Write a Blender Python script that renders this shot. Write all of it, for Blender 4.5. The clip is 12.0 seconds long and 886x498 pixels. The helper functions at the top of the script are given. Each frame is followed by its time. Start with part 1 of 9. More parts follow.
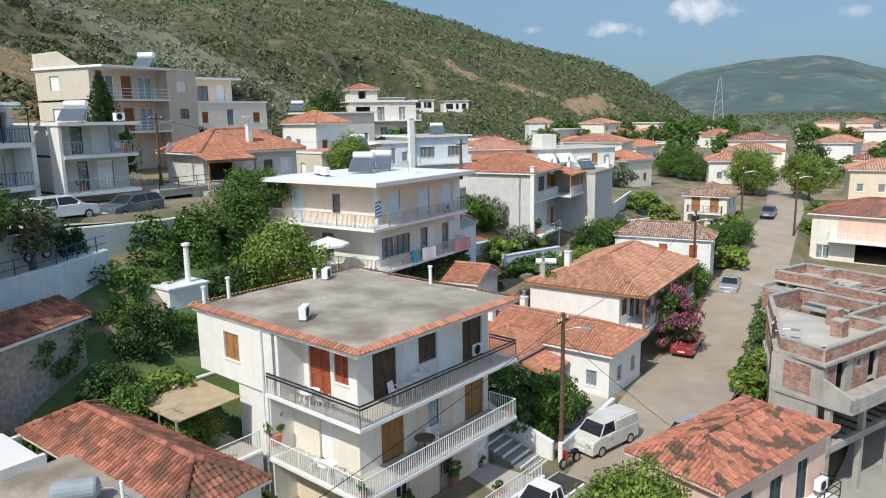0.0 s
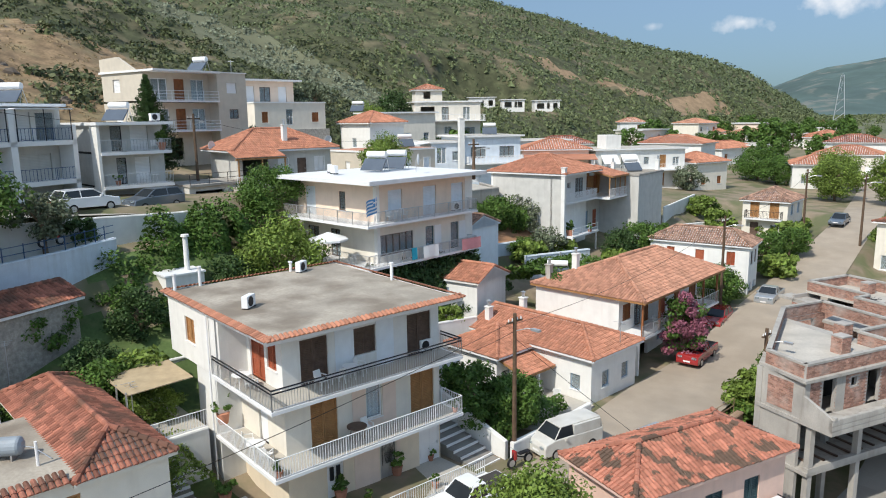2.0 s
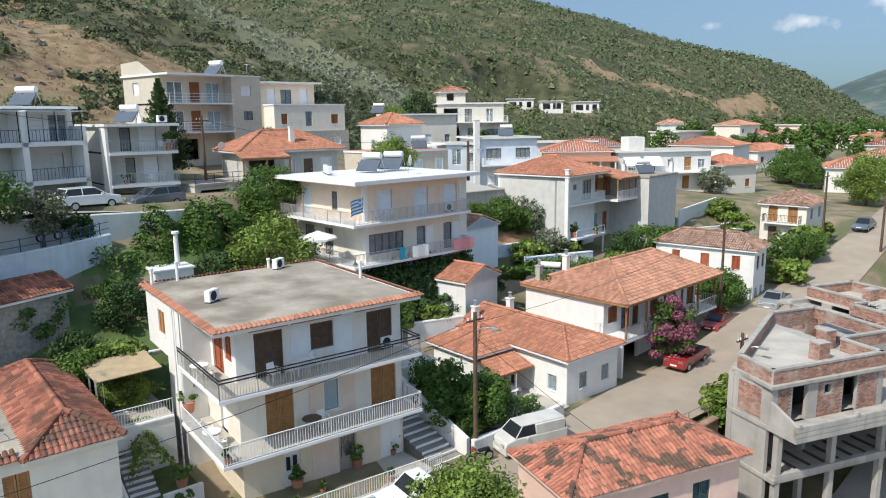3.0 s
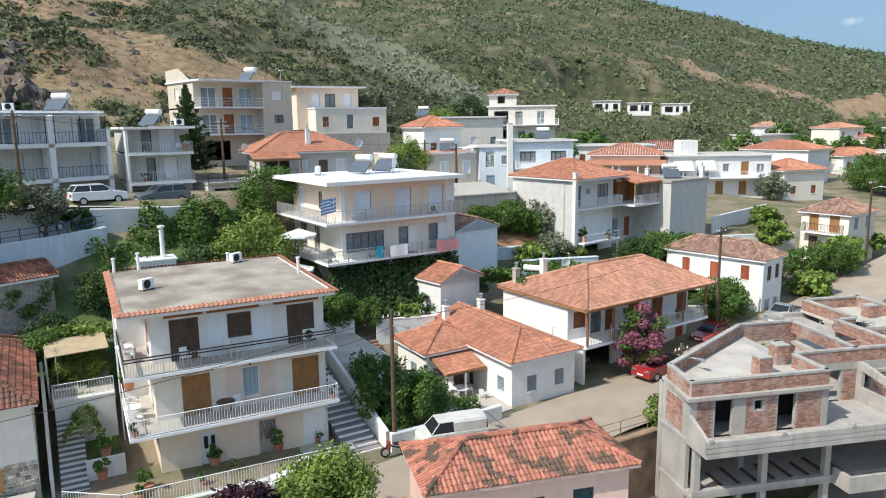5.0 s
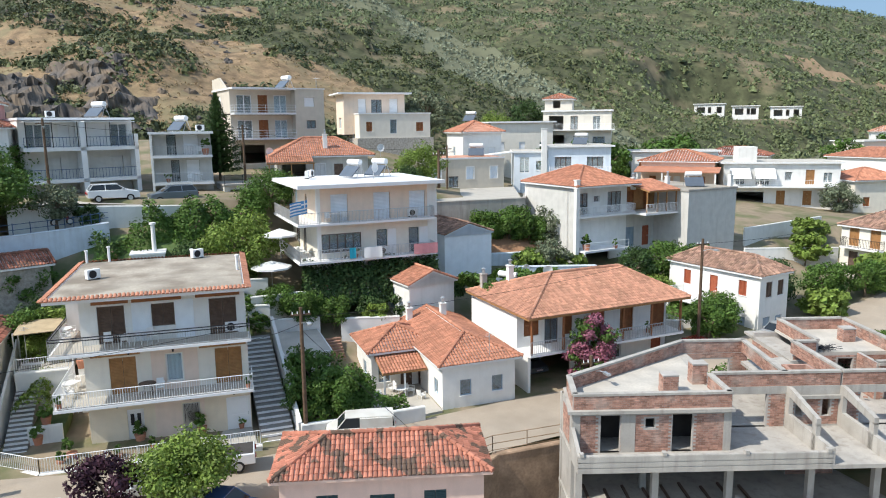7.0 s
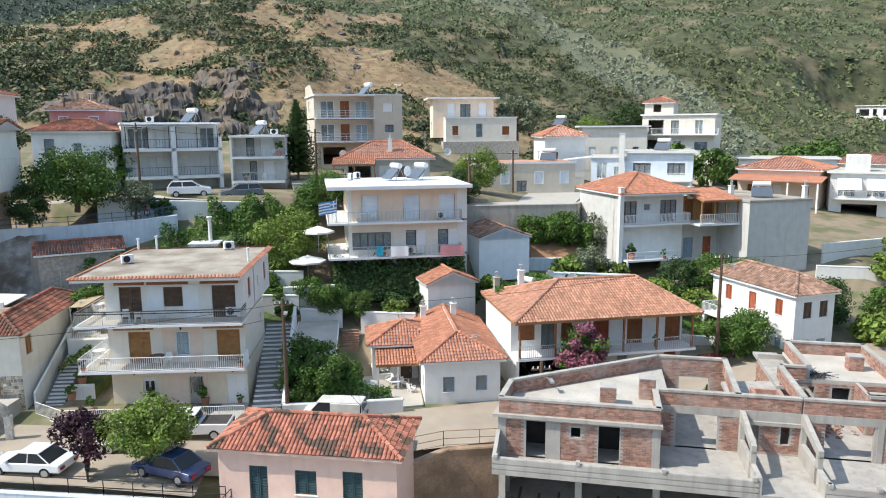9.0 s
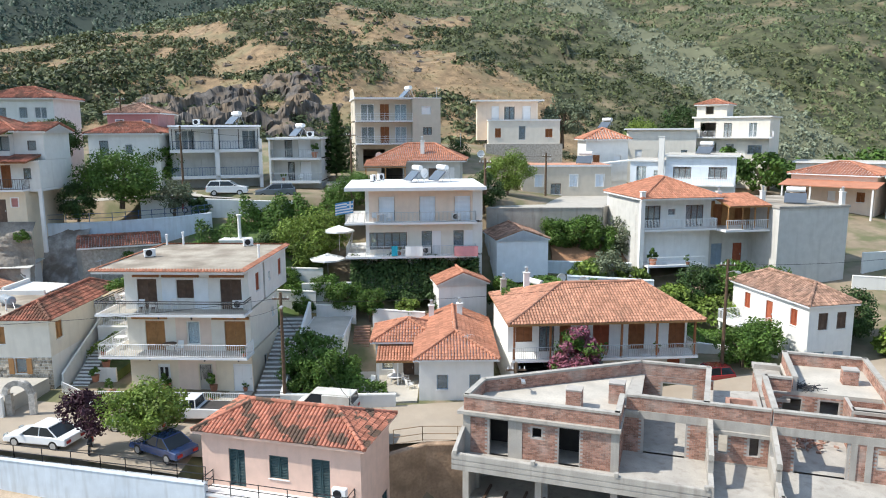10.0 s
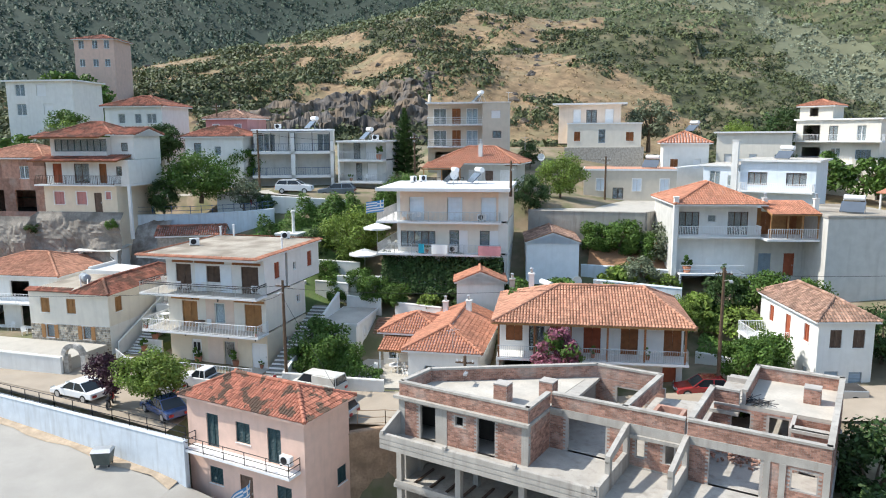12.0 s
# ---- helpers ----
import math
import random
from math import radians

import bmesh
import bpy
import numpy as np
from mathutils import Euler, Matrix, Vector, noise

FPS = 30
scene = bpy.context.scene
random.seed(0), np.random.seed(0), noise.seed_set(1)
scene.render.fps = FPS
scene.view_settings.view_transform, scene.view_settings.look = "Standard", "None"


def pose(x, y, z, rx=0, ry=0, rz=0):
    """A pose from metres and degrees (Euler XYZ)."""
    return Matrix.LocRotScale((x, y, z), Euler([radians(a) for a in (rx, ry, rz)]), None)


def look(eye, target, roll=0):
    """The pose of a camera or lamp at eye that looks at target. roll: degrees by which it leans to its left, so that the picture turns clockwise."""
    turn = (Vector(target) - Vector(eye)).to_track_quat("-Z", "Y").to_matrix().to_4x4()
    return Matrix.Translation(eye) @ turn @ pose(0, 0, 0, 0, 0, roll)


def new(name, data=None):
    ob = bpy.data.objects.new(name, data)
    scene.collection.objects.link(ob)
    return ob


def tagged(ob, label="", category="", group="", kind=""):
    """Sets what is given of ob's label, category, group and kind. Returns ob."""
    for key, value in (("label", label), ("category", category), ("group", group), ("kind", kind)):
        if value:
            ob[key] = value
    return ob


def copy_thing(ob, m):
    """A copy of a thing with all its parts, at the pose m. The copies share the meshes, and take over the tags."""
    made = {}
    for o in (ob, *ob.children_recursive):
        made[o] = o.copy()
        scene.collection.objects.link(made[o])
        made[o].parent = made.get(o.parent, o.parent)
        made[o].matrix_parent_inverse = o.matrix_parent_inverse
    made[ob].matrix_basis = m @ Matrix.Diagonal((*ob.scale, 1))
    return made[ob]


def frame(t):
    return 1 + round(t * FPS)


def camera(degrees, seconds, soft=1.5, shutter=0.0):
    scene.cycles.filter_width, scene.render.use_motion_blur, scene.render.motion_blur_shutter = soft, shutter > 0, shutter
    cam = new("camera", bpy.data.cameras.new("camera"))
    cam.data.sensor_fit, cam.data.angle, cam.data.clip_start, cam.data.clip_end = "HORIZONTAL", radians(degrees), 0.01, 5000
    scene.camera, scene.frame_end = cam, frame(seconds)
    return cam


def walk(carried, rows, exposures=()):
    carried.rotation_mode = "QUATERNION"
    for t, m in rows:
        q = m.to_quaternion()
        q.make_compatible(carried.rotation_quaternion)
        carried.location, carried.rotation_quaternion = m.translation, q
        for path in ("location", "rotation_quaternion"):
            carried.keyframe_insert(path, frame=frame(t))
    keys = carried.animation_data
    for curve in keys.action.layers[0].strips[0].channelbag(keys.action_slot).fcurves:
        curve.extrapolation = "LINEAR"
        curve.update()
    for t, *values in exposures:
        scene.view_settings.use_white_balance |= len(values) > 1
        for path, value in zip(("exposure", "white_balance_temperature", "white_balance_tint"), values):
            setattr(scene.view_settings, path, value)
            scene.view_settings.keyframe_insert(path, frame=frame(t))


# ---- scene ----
cam = camera(64.0, 12.0, 1.05)
PATH = [
    (0, (0.655, -1.862, 22.088), (-0.572, -0.326, 21.719), -0.9),
    (0.5, (2.253, -0.791, 22.124), (0.971, 0.699, 21.755), -0.9),
    (1, (4.078, 0.398, 22.137), (2.735, 1.833, 21.769), -0.9),
    (1.5, (5.609, 1.572, 22.159), (4.214, 2.956, 21.790), -0.8),
    (2, (7.477, 3.072, 22.107), (6.025, 4.398, 21.740), -0.8),
    (2.5, (9.192, 4.482, 22.113), (7.697, 5.759, 21.747), -0.8),
    (3, (11.195, 6.194, 22.069), (9.652, 7.414, 21.708), -0.8),
    (5, (18.237, 14.376, 22.024), (16.521, 15.340, 21.673), -0.8),
    (5.5, (19.884, 16.934, 22.064), (18.130, 17.829, 21.715), -0.8),
    (6, (21.589, 19.622, 22.071), (19.798, 20.442, 21.726), -0.8),
    (6.5, (23.204, 22.367, 22.126), (21.379, 23.112, 21.785), -0.7),
    (7, (24.682, 25.506, 22.177), (22.819, 26.150, 21.838), -0.7),
    (9, (29.437, 36.851, 22.548), (27.475, 37.052, 22.215), -0.4),
    (9.5, (30.240, 39.794, 22.600), (28.269, 39.879, 22.271), -0.3),
    (10, (30.945, 42.975, 22.679), (28.973, 42.947, 22.351), -0.3),
    (10.5, (31.462, 46.007, 22.721), (29.493, 45.871, 22.395), -0.3),
    (11, (31.886, 49.284, 22.759), (29.929, 49.032, 22.434), -0.2),
    (11.5, (32.107, 52.416, 22.758), (30.167, 52.054, 22.436), -0.3),
    (12, (32.106, 55.771, 22.677), (30.187, 55.303, 22.359), -0.3),
]
walk(cam, [(t, look(eye, target, roll)) for t, eye, target, roll in PATH],
     [(0, 0.21), (3, 0.35), (6, 0.54), (9, 0.67), (12, 0.78)])

# ---------- world, sun, exposure ----------
SUN_DIR = Vector((0.08, -0.70, 0.80)).normalized()
world = bpy.data.worlds.new("world")
scene.world = world
world.use_nodes = True
wn = world.node_tree
sky = wn.nodes.new("ShaderNodeTexSky")
sky.sky_type = "NISHITA"
sky.sun_disc = False
sky.sun_elevation = math.asin(SUN_DIR.z)
sky.sun_rotation = math.atan2(SUN_DIR.x, SUN_DIR.y)
sky.air_density, sky.dust_density, sky.ozone_density = 1.0, 0.3, 3.0
# the clear northern sky deepens to blue down to the hills
sky_pos = wn.nodes.new("ShaderNodeTexCoord")
sky_sep = wn.nodes.new("ShaderNodeSeparateXYZ")
wn.links.new(sky_pos.outputs["Generated"], sky_sep.inputs[0])
sky_tint = wn.nodes.new("ShaderNodeValToRGB")
ramp = sky_tint.color_ramp
ramp.elements.new(0.17)
ramp.elements.new(0.42)
for e, c in zip(ramp.elements, ((0.15, 0.245, 0.37), (0.58, 0.58, 0.59), (2.1, 1.78, 1.38), (2.0, 1.73, 1.35))):
    e.color = (*c, 1)
wn.links.new(sky_sep.outputs["Z"], sky_tint.inputs[0])
sky_mul = wn.nodes.new("ShaderNodeMix")
sky_mul.data_type, sky_mul.blend_type = "RGBA", "MULTIPLY"
sky_mul.inputs[0].default_value = 1.0
wn.links.new(sky.outputs[0], sky_mul.inputs[6])
wn.links.new(sky_tint.outputs[0], sky_mul.inputs[7])
wn.nodes["Background"].inputs[1].default_value = 0.134
sun_data = bpy.data.lights.new("sun", "SUN")
sun_data.energy, sun_data.angle, sun_data.color = 3.4, radians(0.6), (1.0, 0.955, 0.86)
sun = new("sun", sun_data)
sun.matrix_world = look(tuple(SUN_DIR * 300), (0, 0, 0))

# ---------- materials ----------
def mat(name, color, rough=0.85, var=0.18, scale=1.5, grain=18.0, bump=0.15, metal=0.0, dirt=0.0, dirt_color=(0.09, 0.08, 0.07), edge=(0.52, 0.78), dirt_scale=0.7, streak=False, island=0.0, spec=0.3, other=None):
    """Two scales of colour variation, fine bump, optional stains and piece-to-piece variation."""
    m = bpy.data.materials.new(name)
    m.use_nodes = True
    nt = m.node_tree
    N, Lk = nt.nodes, nt.links
    b = N["Principled BSDF"]
    b.inputs["Roughness"].default_value, b.inputs["Metallic"].default_value = rough, metal
    b.inputs["Specular IOR Level"].default_value = spec
    geo = N.new("ShaderNodeNewGeometry")
    def noise_tex(s, detail=4.0, vec=None):
        n = N.new("ShaderNodeTexNoise")
        n.inputs["Scale"].default_value, n.inputs["Detail"].default_value = s, detail
        Lk.new(vec or geo.outputs["Position"], n.inputs["Vector"])
        return n.outputs["Fac"]
    def mix(fac, a, c):
        x = N.new("ShaderNodeMix")
        x.data_type = "RGBA"
        for sock, v in ((x.inputs[0], fac), (x.inputs[6], a), (x.inputs[7], c)):
            if isinstance(v, (int, float)):
                sock.default_value = v
            elif isinstance(v, tuple):
                sock.default_value = (*v, 1)
            else:
                Lk.new(v, sock)
        return x.outputs[2]
    def ramp(fac, lo, hi):
        r = N.new("ShaderNodeMapRange")
        r.inputs[1].default_value, r.inputs[2].default_value = lo, hi
        Lk.new(fac, r.inputs[0])
        return r.outputs[0]
    dark = tuple(c * (1 - var) for c in color)
    light = tuple(min(0.95, c * (1 + var)) for c in color)
    col = mix(ramp(noise_tex(scale), 0.3, 0.7), dark, other or light)
    col = mix(ramp(noise_tex(grain, 3.0), 0.35, 0.75), col, mix(0.5, col, tuple(c * (1 - 1.3 * var) for c in color)))
    if island:
        rnd = ramp(geo.outputs["Random Per Island"], 0.0, 1.0)
        oi = N.new("ShaderNodeObjectInfo")
        add = N.new("ShaderNodeMath")
        add.operation = "ADD"
        Lk.new(rnd, add.inputs[0])
        Lk.new(oi.outputs["Random"], add.inputs[1])
        fr = N.new("ShaderNodeMath")
        fr.operation = "FRACT"
        Lk.new(add.outputs[0], fr.inputs[0])
        hsv = N.new("ShaderNodeHueSaturation")
        val = N.new("ShaderNodeMapRange")
        val.inputs[3].default_value, val.inputs[4].default_value = 1 - island, 1 + island
        Lk.new(fr.outputs[0], val.inputs[0])
        Lk.new(val.outputs[0], hsv.inputs["Value"])
        Lk.new(col, hsv.inputs["Color"])
        col = hsv.outputs[0]
    if dirt:
        vec = None
        if streak:
            mp = N.new("ShaderNodeMapping")
            mp.inputs["Scale"].default_value = (1.0, 1.0, 0.12)
            Lk.new(geo.outputs["Position"], mp.inputs["Vector"])
            vec = mp.outputs[0]
        f = ramp(noise_tex(2.3 if streak else dirt_scale, 6.0, vec), *edge)
        mul = N.new("ShaderNodeMath")
        mul.operation = "MULTIPLY"
        mul.inputs[1].default_value = dirt
        Lk.new(f, mul.inputs[0])
        col = mix(mul.outputs[0], col, dirt_color)
    Lk.new(col, b.inputs["Base Color"])
    if bump:
        bp = N.new("ShaderNodeBump")
        bp.inputs["Strength"].default_value, bp.inputs["Distance"].default_value = bump, 0.03
        Lk.new(noise_tex(grain, 5.0), bp.inputs["Height"])
        Lk.new(bp.outputs[0], b.inputs["Normal"])
    return m


def glass_mat(name, tint, rough=0.03):
    m = bpy.data.materials.new(name)
    m.use_nodes = True
    b = m.node_tree.nodes["Principled BSDF"]
    b.inputs["Base Color"].default_value = (*tint, 1)
    b.inputs["Roughness"].default_value = rough
    b.inputs["Transmission Weight"].default_value = 0.85
    b.inputs["IOR"].default_value = 1.45
    return m


WHITE = mat("white_render", (0.78, 0.77, 0.74), var=0.05, dirt=0.25, dirt_color=(0.5, 0.48, 0.44), streak=True, bump=0.1)
CREAM = mat("cream_render", (0.74, 0.64, 0.50), var=0.05, dirt=0.2, dirt_color=(0.5, 0.43, 0.34), streak=True, bump=0.1)
PALE = mat("pale_cream_render", (0.76, 0.71, 0.62), var=0.05, dirt=0.25, dirt_color=(0.5, 0.46, 0.4), streak=True, bump=0.1)
PEACH = mat("peach_render", (0.80, 0.645, 0.52), var=0.05, dirt=0.2, dirt_color=(0.5, 0.42, 0.34), streak=True, bump=0.1)
PINK = mat("pink_render", (0.74, 0.52, 0.43), var=0.07, dirt=0.35, dirt_color=(0.5, 0.36, 0.3), streak=True, bump=0.12)
ROSE = mat("rose_render", (0.55, 0.28, 0.27), var=0.07, dirt=0.2, streak=True, bump=0.1)
GREYW = mat("grey_render", (0.58, 0.57, 0.54), var=0.08, dirt=0.35, dirt_color=(0.36, 0.35, 0.33), streak=True, bump=0.15)
BEIGE = mat("beige_render", (0.60, 0.54, 0.45), var=0.06, dirt=0.2, dirt_color=(0.42, 0.38, 0.32), streak=True, bump=0.1)
BLUEW = mat("blue_white_render", (0.72, 0.78, 0.84), var=0.06, dirt=0.25, dirt_color=(0.45, 0.5, 0.55), streak=True, bump=0.1)
STONE = mat("rubble_stone", (0.50, 0.46, 0.41), var=0.3, scale=4, grain=12, bump=0.8, island=0.35)
CONC = mat("raw_concrete", (0.41, 0.385, 0.35), var=0.18, scale=0.8, dirt=0.7, dirt_color=(0.23, 0.205, 0.18), streak=True, bump=0.3)
SLABTOP = mat("weathered_roof_screed", (0.39, 0.345, 0.285), var=0.25, scale=0.5, grain=7, dirt=0.8, dirt_color=(0.19, 0.155, 0.12), edge=(0.46, 0.66), dirt_scale=0.4, bump=0.3)
BLUEWHITE = mat("bright_blue_white_render", (0.80, 0.84, 0.88), var=0.05, dirt=0.2, dirt_color=(0.55, 0.6, 0.64), streak=True, bump=0.1)
SLABPALE = mat("pale_roof_screed", (0.50, 0.465, 0.41), var=0.16, scale=0.6, grain=7, dirt=0.6, dirt_color=(0.35, 0.33, 0.3), bump=0.2)
BRICK = mat("hollow_brick", (0.385, 0.22, 0.168), var=0.25, scale=3, grain=30, bump=0.4, island=0.3, dirt=0.6, dirt_color=(0.5, 0.45, 0.4))
MORTAR = mat("mortar", (0.42, 0.39, 0.36), var=0.15, bump=0.4)
TILE_O = mat("orange_roof_tile", (0.45, 0.203, 0.128), var=0.14, scale=0.8, grain=9, island=0.22, dirt=0.35, dirt_color=(0.27, 0.14, 0.095), bump=0.15)
TILE_P = mat("worn_orange_roof_tile", (0.43, 0.173, 0.115), var=0.2, scale=0.8, grain=9, island=0.3, dirt=0.9, dirt_color=(0.10, 0.075, 0.055), edge=(0.55, 0.575), dirt_scale=0.9, bump=0.2)
TILE_R = mat("dark_red_roof_tile", (0.34, 0.135, 0.09), var=0.3, scale=0.7, grain=9, island=0.4, dirt=0.8, dirt_color=(0.12, 0.07, 0.05), edge=(0.5, 0.62), dirt_scale=0.8, bump=0.2)
TILE_M = mat("faded_roof_tile", (0.47, 0.24, 0.16), var=0.18, scale=0.6, grain=9, island=0.25, dirt=0.4, dirt_color=(0.3, 0.18, 0.12), bump=0.2)
TILE_G = mat("old_grey_roof_tile", (0.36, 0.22, 0.16), var=0.35, scale=0.9, grain=8, island=0.4, dirt=0.6, dirt_color=(0.16, 0.13, 0.11), bump=0.25)
WOOD = mat("brown_wood", (0.30, 0.12, 0.05), rough=0.6, var=0.2, scale=3, grain=40, bump=0.2)
OAK = mat("golden_wood", (0.39, 0.205, 0.085), rough=0.6, var=0.18, scale=3, grain=40, bump=0.2)
DARKWOOD = mat("dark_brown_wood", (0.135, 0.09, 0.068), rough=0.6, var=0.25, scale=3, grain=40, bump=0.2)
REDWOOD = mat("red_brown_wood", (0.36, 0.10, 0.05), rough=0.6, var=0.18, scale=3, grain=40, bump=0.2)
TEAL = mat("dark_teal_paint", (0.035, 0.075, 0.085), rough=0.5, var=0.15, bump=0.05)
BLUEGREY = mat("blue_grey_shutter_paint", (0.30, 0.38, 0.46), rough=0.6, var=0.12, bump=0.05)
WPAINT = mat("white_paint", (0.80, 0.80, 0.80), rough=0.45, var=0.04, bump=0.03)
BLACKM = mat("black_iron", (0.03, 0.03, 0.035), rough=0.5, metal=0.4, var=0.2, bump=0.05)
BLUEM = mat("blue_painted_iron", (0.05, 0.10, 0.20), rough=0.5, var=0.2, bump=0.05)
GALV = mat("galvanised_steel", (0.55, 0.56, 0.57), rough=0.4, metal=0.7, var=0.12, bump=0.05)
ASPHALT = mat("pale_old_asphalt", (0.37, 0.31, 0.245), var=0.12, scale=0.5, grain=14, dirt=0.35, dirt_color=(0.27, 0.245, 0.21), bump=0.3)
ROADM = mat("lower_road_asphalt", (0.36, 0.34, 0.31), var=0.1, scale=0.4, grain=14, dirt=0.3, dirt_color=(0.26, 0.245, 0.225), bump=0.3)
PAVE = mat("pale_concrete_paving", (0.46, 0.43, 0.38), var=0.14, scale=0.7, grain=10, dirt=0.5, dirt_color=(0.26, 0.24, 0.21), bump=0.3)
GLASS = glass_mat("window_glass", (0.75, 0.85, 0.9))
# near-black colour stands in for shade inside rooms; also colours pickup beds
DARKIN = mat("dark_interior_shade", (0.06, 0.055, 0.052), var=0.2, bump=0.0)
BARK = mat("bark", (0.16, 0.115, 0.08), var=0.3, scale=4, grain=25, bump=0.7)
POLEM = mat("creosoted_pole_wood", (0.13, 0.085, 0.055), var=0.3, scale=4, grain=30, bump=0.5)
TYRE = mat("tyre_rubber", (0.025, 0.025, 0.026), rough=0.8, var=0.1, bump=0.05)
SEATS = mat("white_plastic", (0.8, 0.8, 0.79), rough=0.4, var=0.03, bump=0.0)


def leaf_mat(name, color, var=0.4, trans=0.14):
    m = mat(name, color, rough=0.6, var=var, scale=0.8, grain=5, bump=0.0, island=0.35, spec=0.25)
    nt = m.node_tree
    b = nt.nodes["Principled BSDF"]
    tr = nt.nodes.new("ShaderNodeBsdfTranslucent")
    mx = nt.nodes.new("ShaderNodeMixShader")
    mx.inputs[0].default_value = trans
    src = b.inputs["Base Color"].links[0].from_socket
    nt.links.new(src, tr.inputs["Color"])
    nt.links.new(b.outputs[0], mx.inputs[1])
    nt.links.new(tr.outputs[0], mx.inputs[2])
    nt.links.new(mx.outputs[0], nt.nodes["Material Output"].inputs["Surface"])
    return m


LEAF = leaf_mat("citrus_leaves", (0.095, 0.172, 0.034), trans=0.2)
LEAF_L = leaf_mat("light_green_leaves", (0.185, 0.262, 0.052), trans=0.2)
LEAF_D = leaf_mat("dark_green_leaves", (0.055, 0.101, 0.03))
LEAF_O = leaf_mat("olive_leaves", (0.16, 0.19, 0.115))
LEAF_P = leaf_mat("purple_leaves", (0.055, 0.022, 0.035))
FLOWER = leaf_mat("magenta_flowers", (0.28, 0.10, 0.14))
SHRUB = leaf_mat("hill_shrub_leaves", (0.096, 0.114, 0.047), trans=0.1)
SHRUB_L = leaf_mat("pale_hill_shrub_leaves", (0.14, 0.158, 0.073), trans=0.1)
SHRUB_D = leaf_mat("dark_hill_shrub_leaves", (0.058, 0.074, 0.034), trans=0.1)
SHRUB_O = leaf_mat("grove_leaves", (0.155, 0.185, 0.085), trans=0.15)
SHRUB_S = leaf_mat("young_olive_leaves", (0.215, 0.24, 0.165), trans=0.12)
# paler shrub green for far slopes, with distance haze painted in
SHRUB_F = leaf_mat("hazed_high_shrub_leaves", (0.132, 0.162, 0.078), trans=0.1)
FOREST = leaf_mat("far_pine_leaves", (0.06, 0.09, 0.065), trans=0.1)


# ---------- geometry helpers ----------
class Geo:
    """Collects quads and triangles for one mesh."""
    def __init__(self):
        self.v, self.f = [], []

    def quad(self, *p):
        n = len(self.v)
        self.v += [tuple(q) for q in p]
        self.f.append(tuple(range(n, n + len(p))))
        return self

    def box(self, x0, x1, y0, y1, z0, z1):
        n = len(self.v)
        self.v += [(x, y, z) for z in (z0, z1) for x, y in ((x0, y0), (x1, y0), (x1, y1), (x0, y1))]
        self.f += [tuple(n + i for i in q) for q in ((3, 2, 1, 0), (4, 5, 6, 7), (0, 1, 5, 4), (1, 2, 6, 5), (2, 3, 7, 6), (3, 0, 4, 7))]
        return self

    def wedge(self, base, top):
        """A prism between two rings of points of equal count."""
        n, k = len(self.v), len(base)
        self.v += [tuple(p) for p in base] + [tuple(p) for p in top]
        self.f += [tuple(n + i for i in reversed(range(k))), tuple(n + k + i for i in range(k))]
        self.f += [(n + i, n + (i + 1) % k, n + k + (i + 1) % k, n + k + i) for i in range(k)]
        return self

    def prism(self, poly, z0, z1):
        return self.wedge([(x, y, z0) for x, y in poly], [(x, y, z1) for x, y in poly])

    def tube(self, a, b, r0, r1=None, k=8):
        a, b = Vector(a), Vector(b)
        r1 = r0 if r1 is None else r1
        d = (b - a).normalized()
        s = d.cross((0, 0, 1) if abs(d.z) < 0.9 else (1, 0, 0)).normalized()
        w = d.cross(s)
        ring = lambda c, r: [c + (s * math.cos(2 * math.pi * i / k) + w * math.sin(2 * math.pi * i / k)) * r for i in range(k)]
        return self.wedge(ring(a, r0), ring(b, r1))

    def path(self, pts, r, k=6):
        for a, b in zip(pts, pts[1:]):
            self.tube(a, b, r, k=k)
        return self

    def mesh(self, name, material=None, smooth=False):
        me = bpy.data.meshes.new(name)
        me.from_pydata(self.v, [], self.f)
        if material:
            me.materials.append(material)
        if smooth:
            me.polygons.foreach_set("use_smooth", [True] * len(me.polygons))
        me.update()
        return me


def part(name, geo, material, parent, label="", smooth=False):
    ob = new(name, geo.mesh(name, material, smooth))
    ob.parent = parent
    if label:
        ob["label"] = label
    return ob


def thing(name, m, label, category, group="", kind=""):
    ob = new(name)
    ob.empty_display_size = 0.3
    ob.matrix_world = m
    return tagged(ob, label, category, group, kind)


def solid(name, geo, material, label, category, kind="", group="", smooth=False, m=None):
    ob = new(name, geo.mesh(name, material, smooth))
    if m is not None:
        ob.matrix_world = m
    return tagged(ob, label, category, group, kind)


def bevel(ob, width=0.02, segments=2):
    md = ob.modifiers.new("bevel", "BEVEL")
    md.width, md.segments, md.limit_method = width, segments, "ANGLE"
    return ob


rng = random.Random(7)


# ---------- the lie of the land ----------
def smooth(a, b, x):
    t = min(1.0, max(0.0, (x - a) / (b - a)))
    return t * t * (3 - 2 * t)


def lerp_table(x, xs, ys):
    if x <= xs[0]:
        return ys[0]
    for x0, x1, y0, y1 in zip(xs, xs[1:], ys, ys[1:]):
        if x <= x1:
            return y0 + (y1 - y0) * (x - x0) / (x1 - x0)
    return ys[-1]


def street_z(y):
    """Height of the village street along its length."""
    return 2.3 + 3.0 * smooth(160, 420, y) + 0.35 * smooth(26, 12, y) + 0.15 * smooth(12, 0, y) + 1.2 * smooth(38, 55, y) + 3.0 * smooth(52, 85, y) + 2.0 * smooth(85, 160, y)


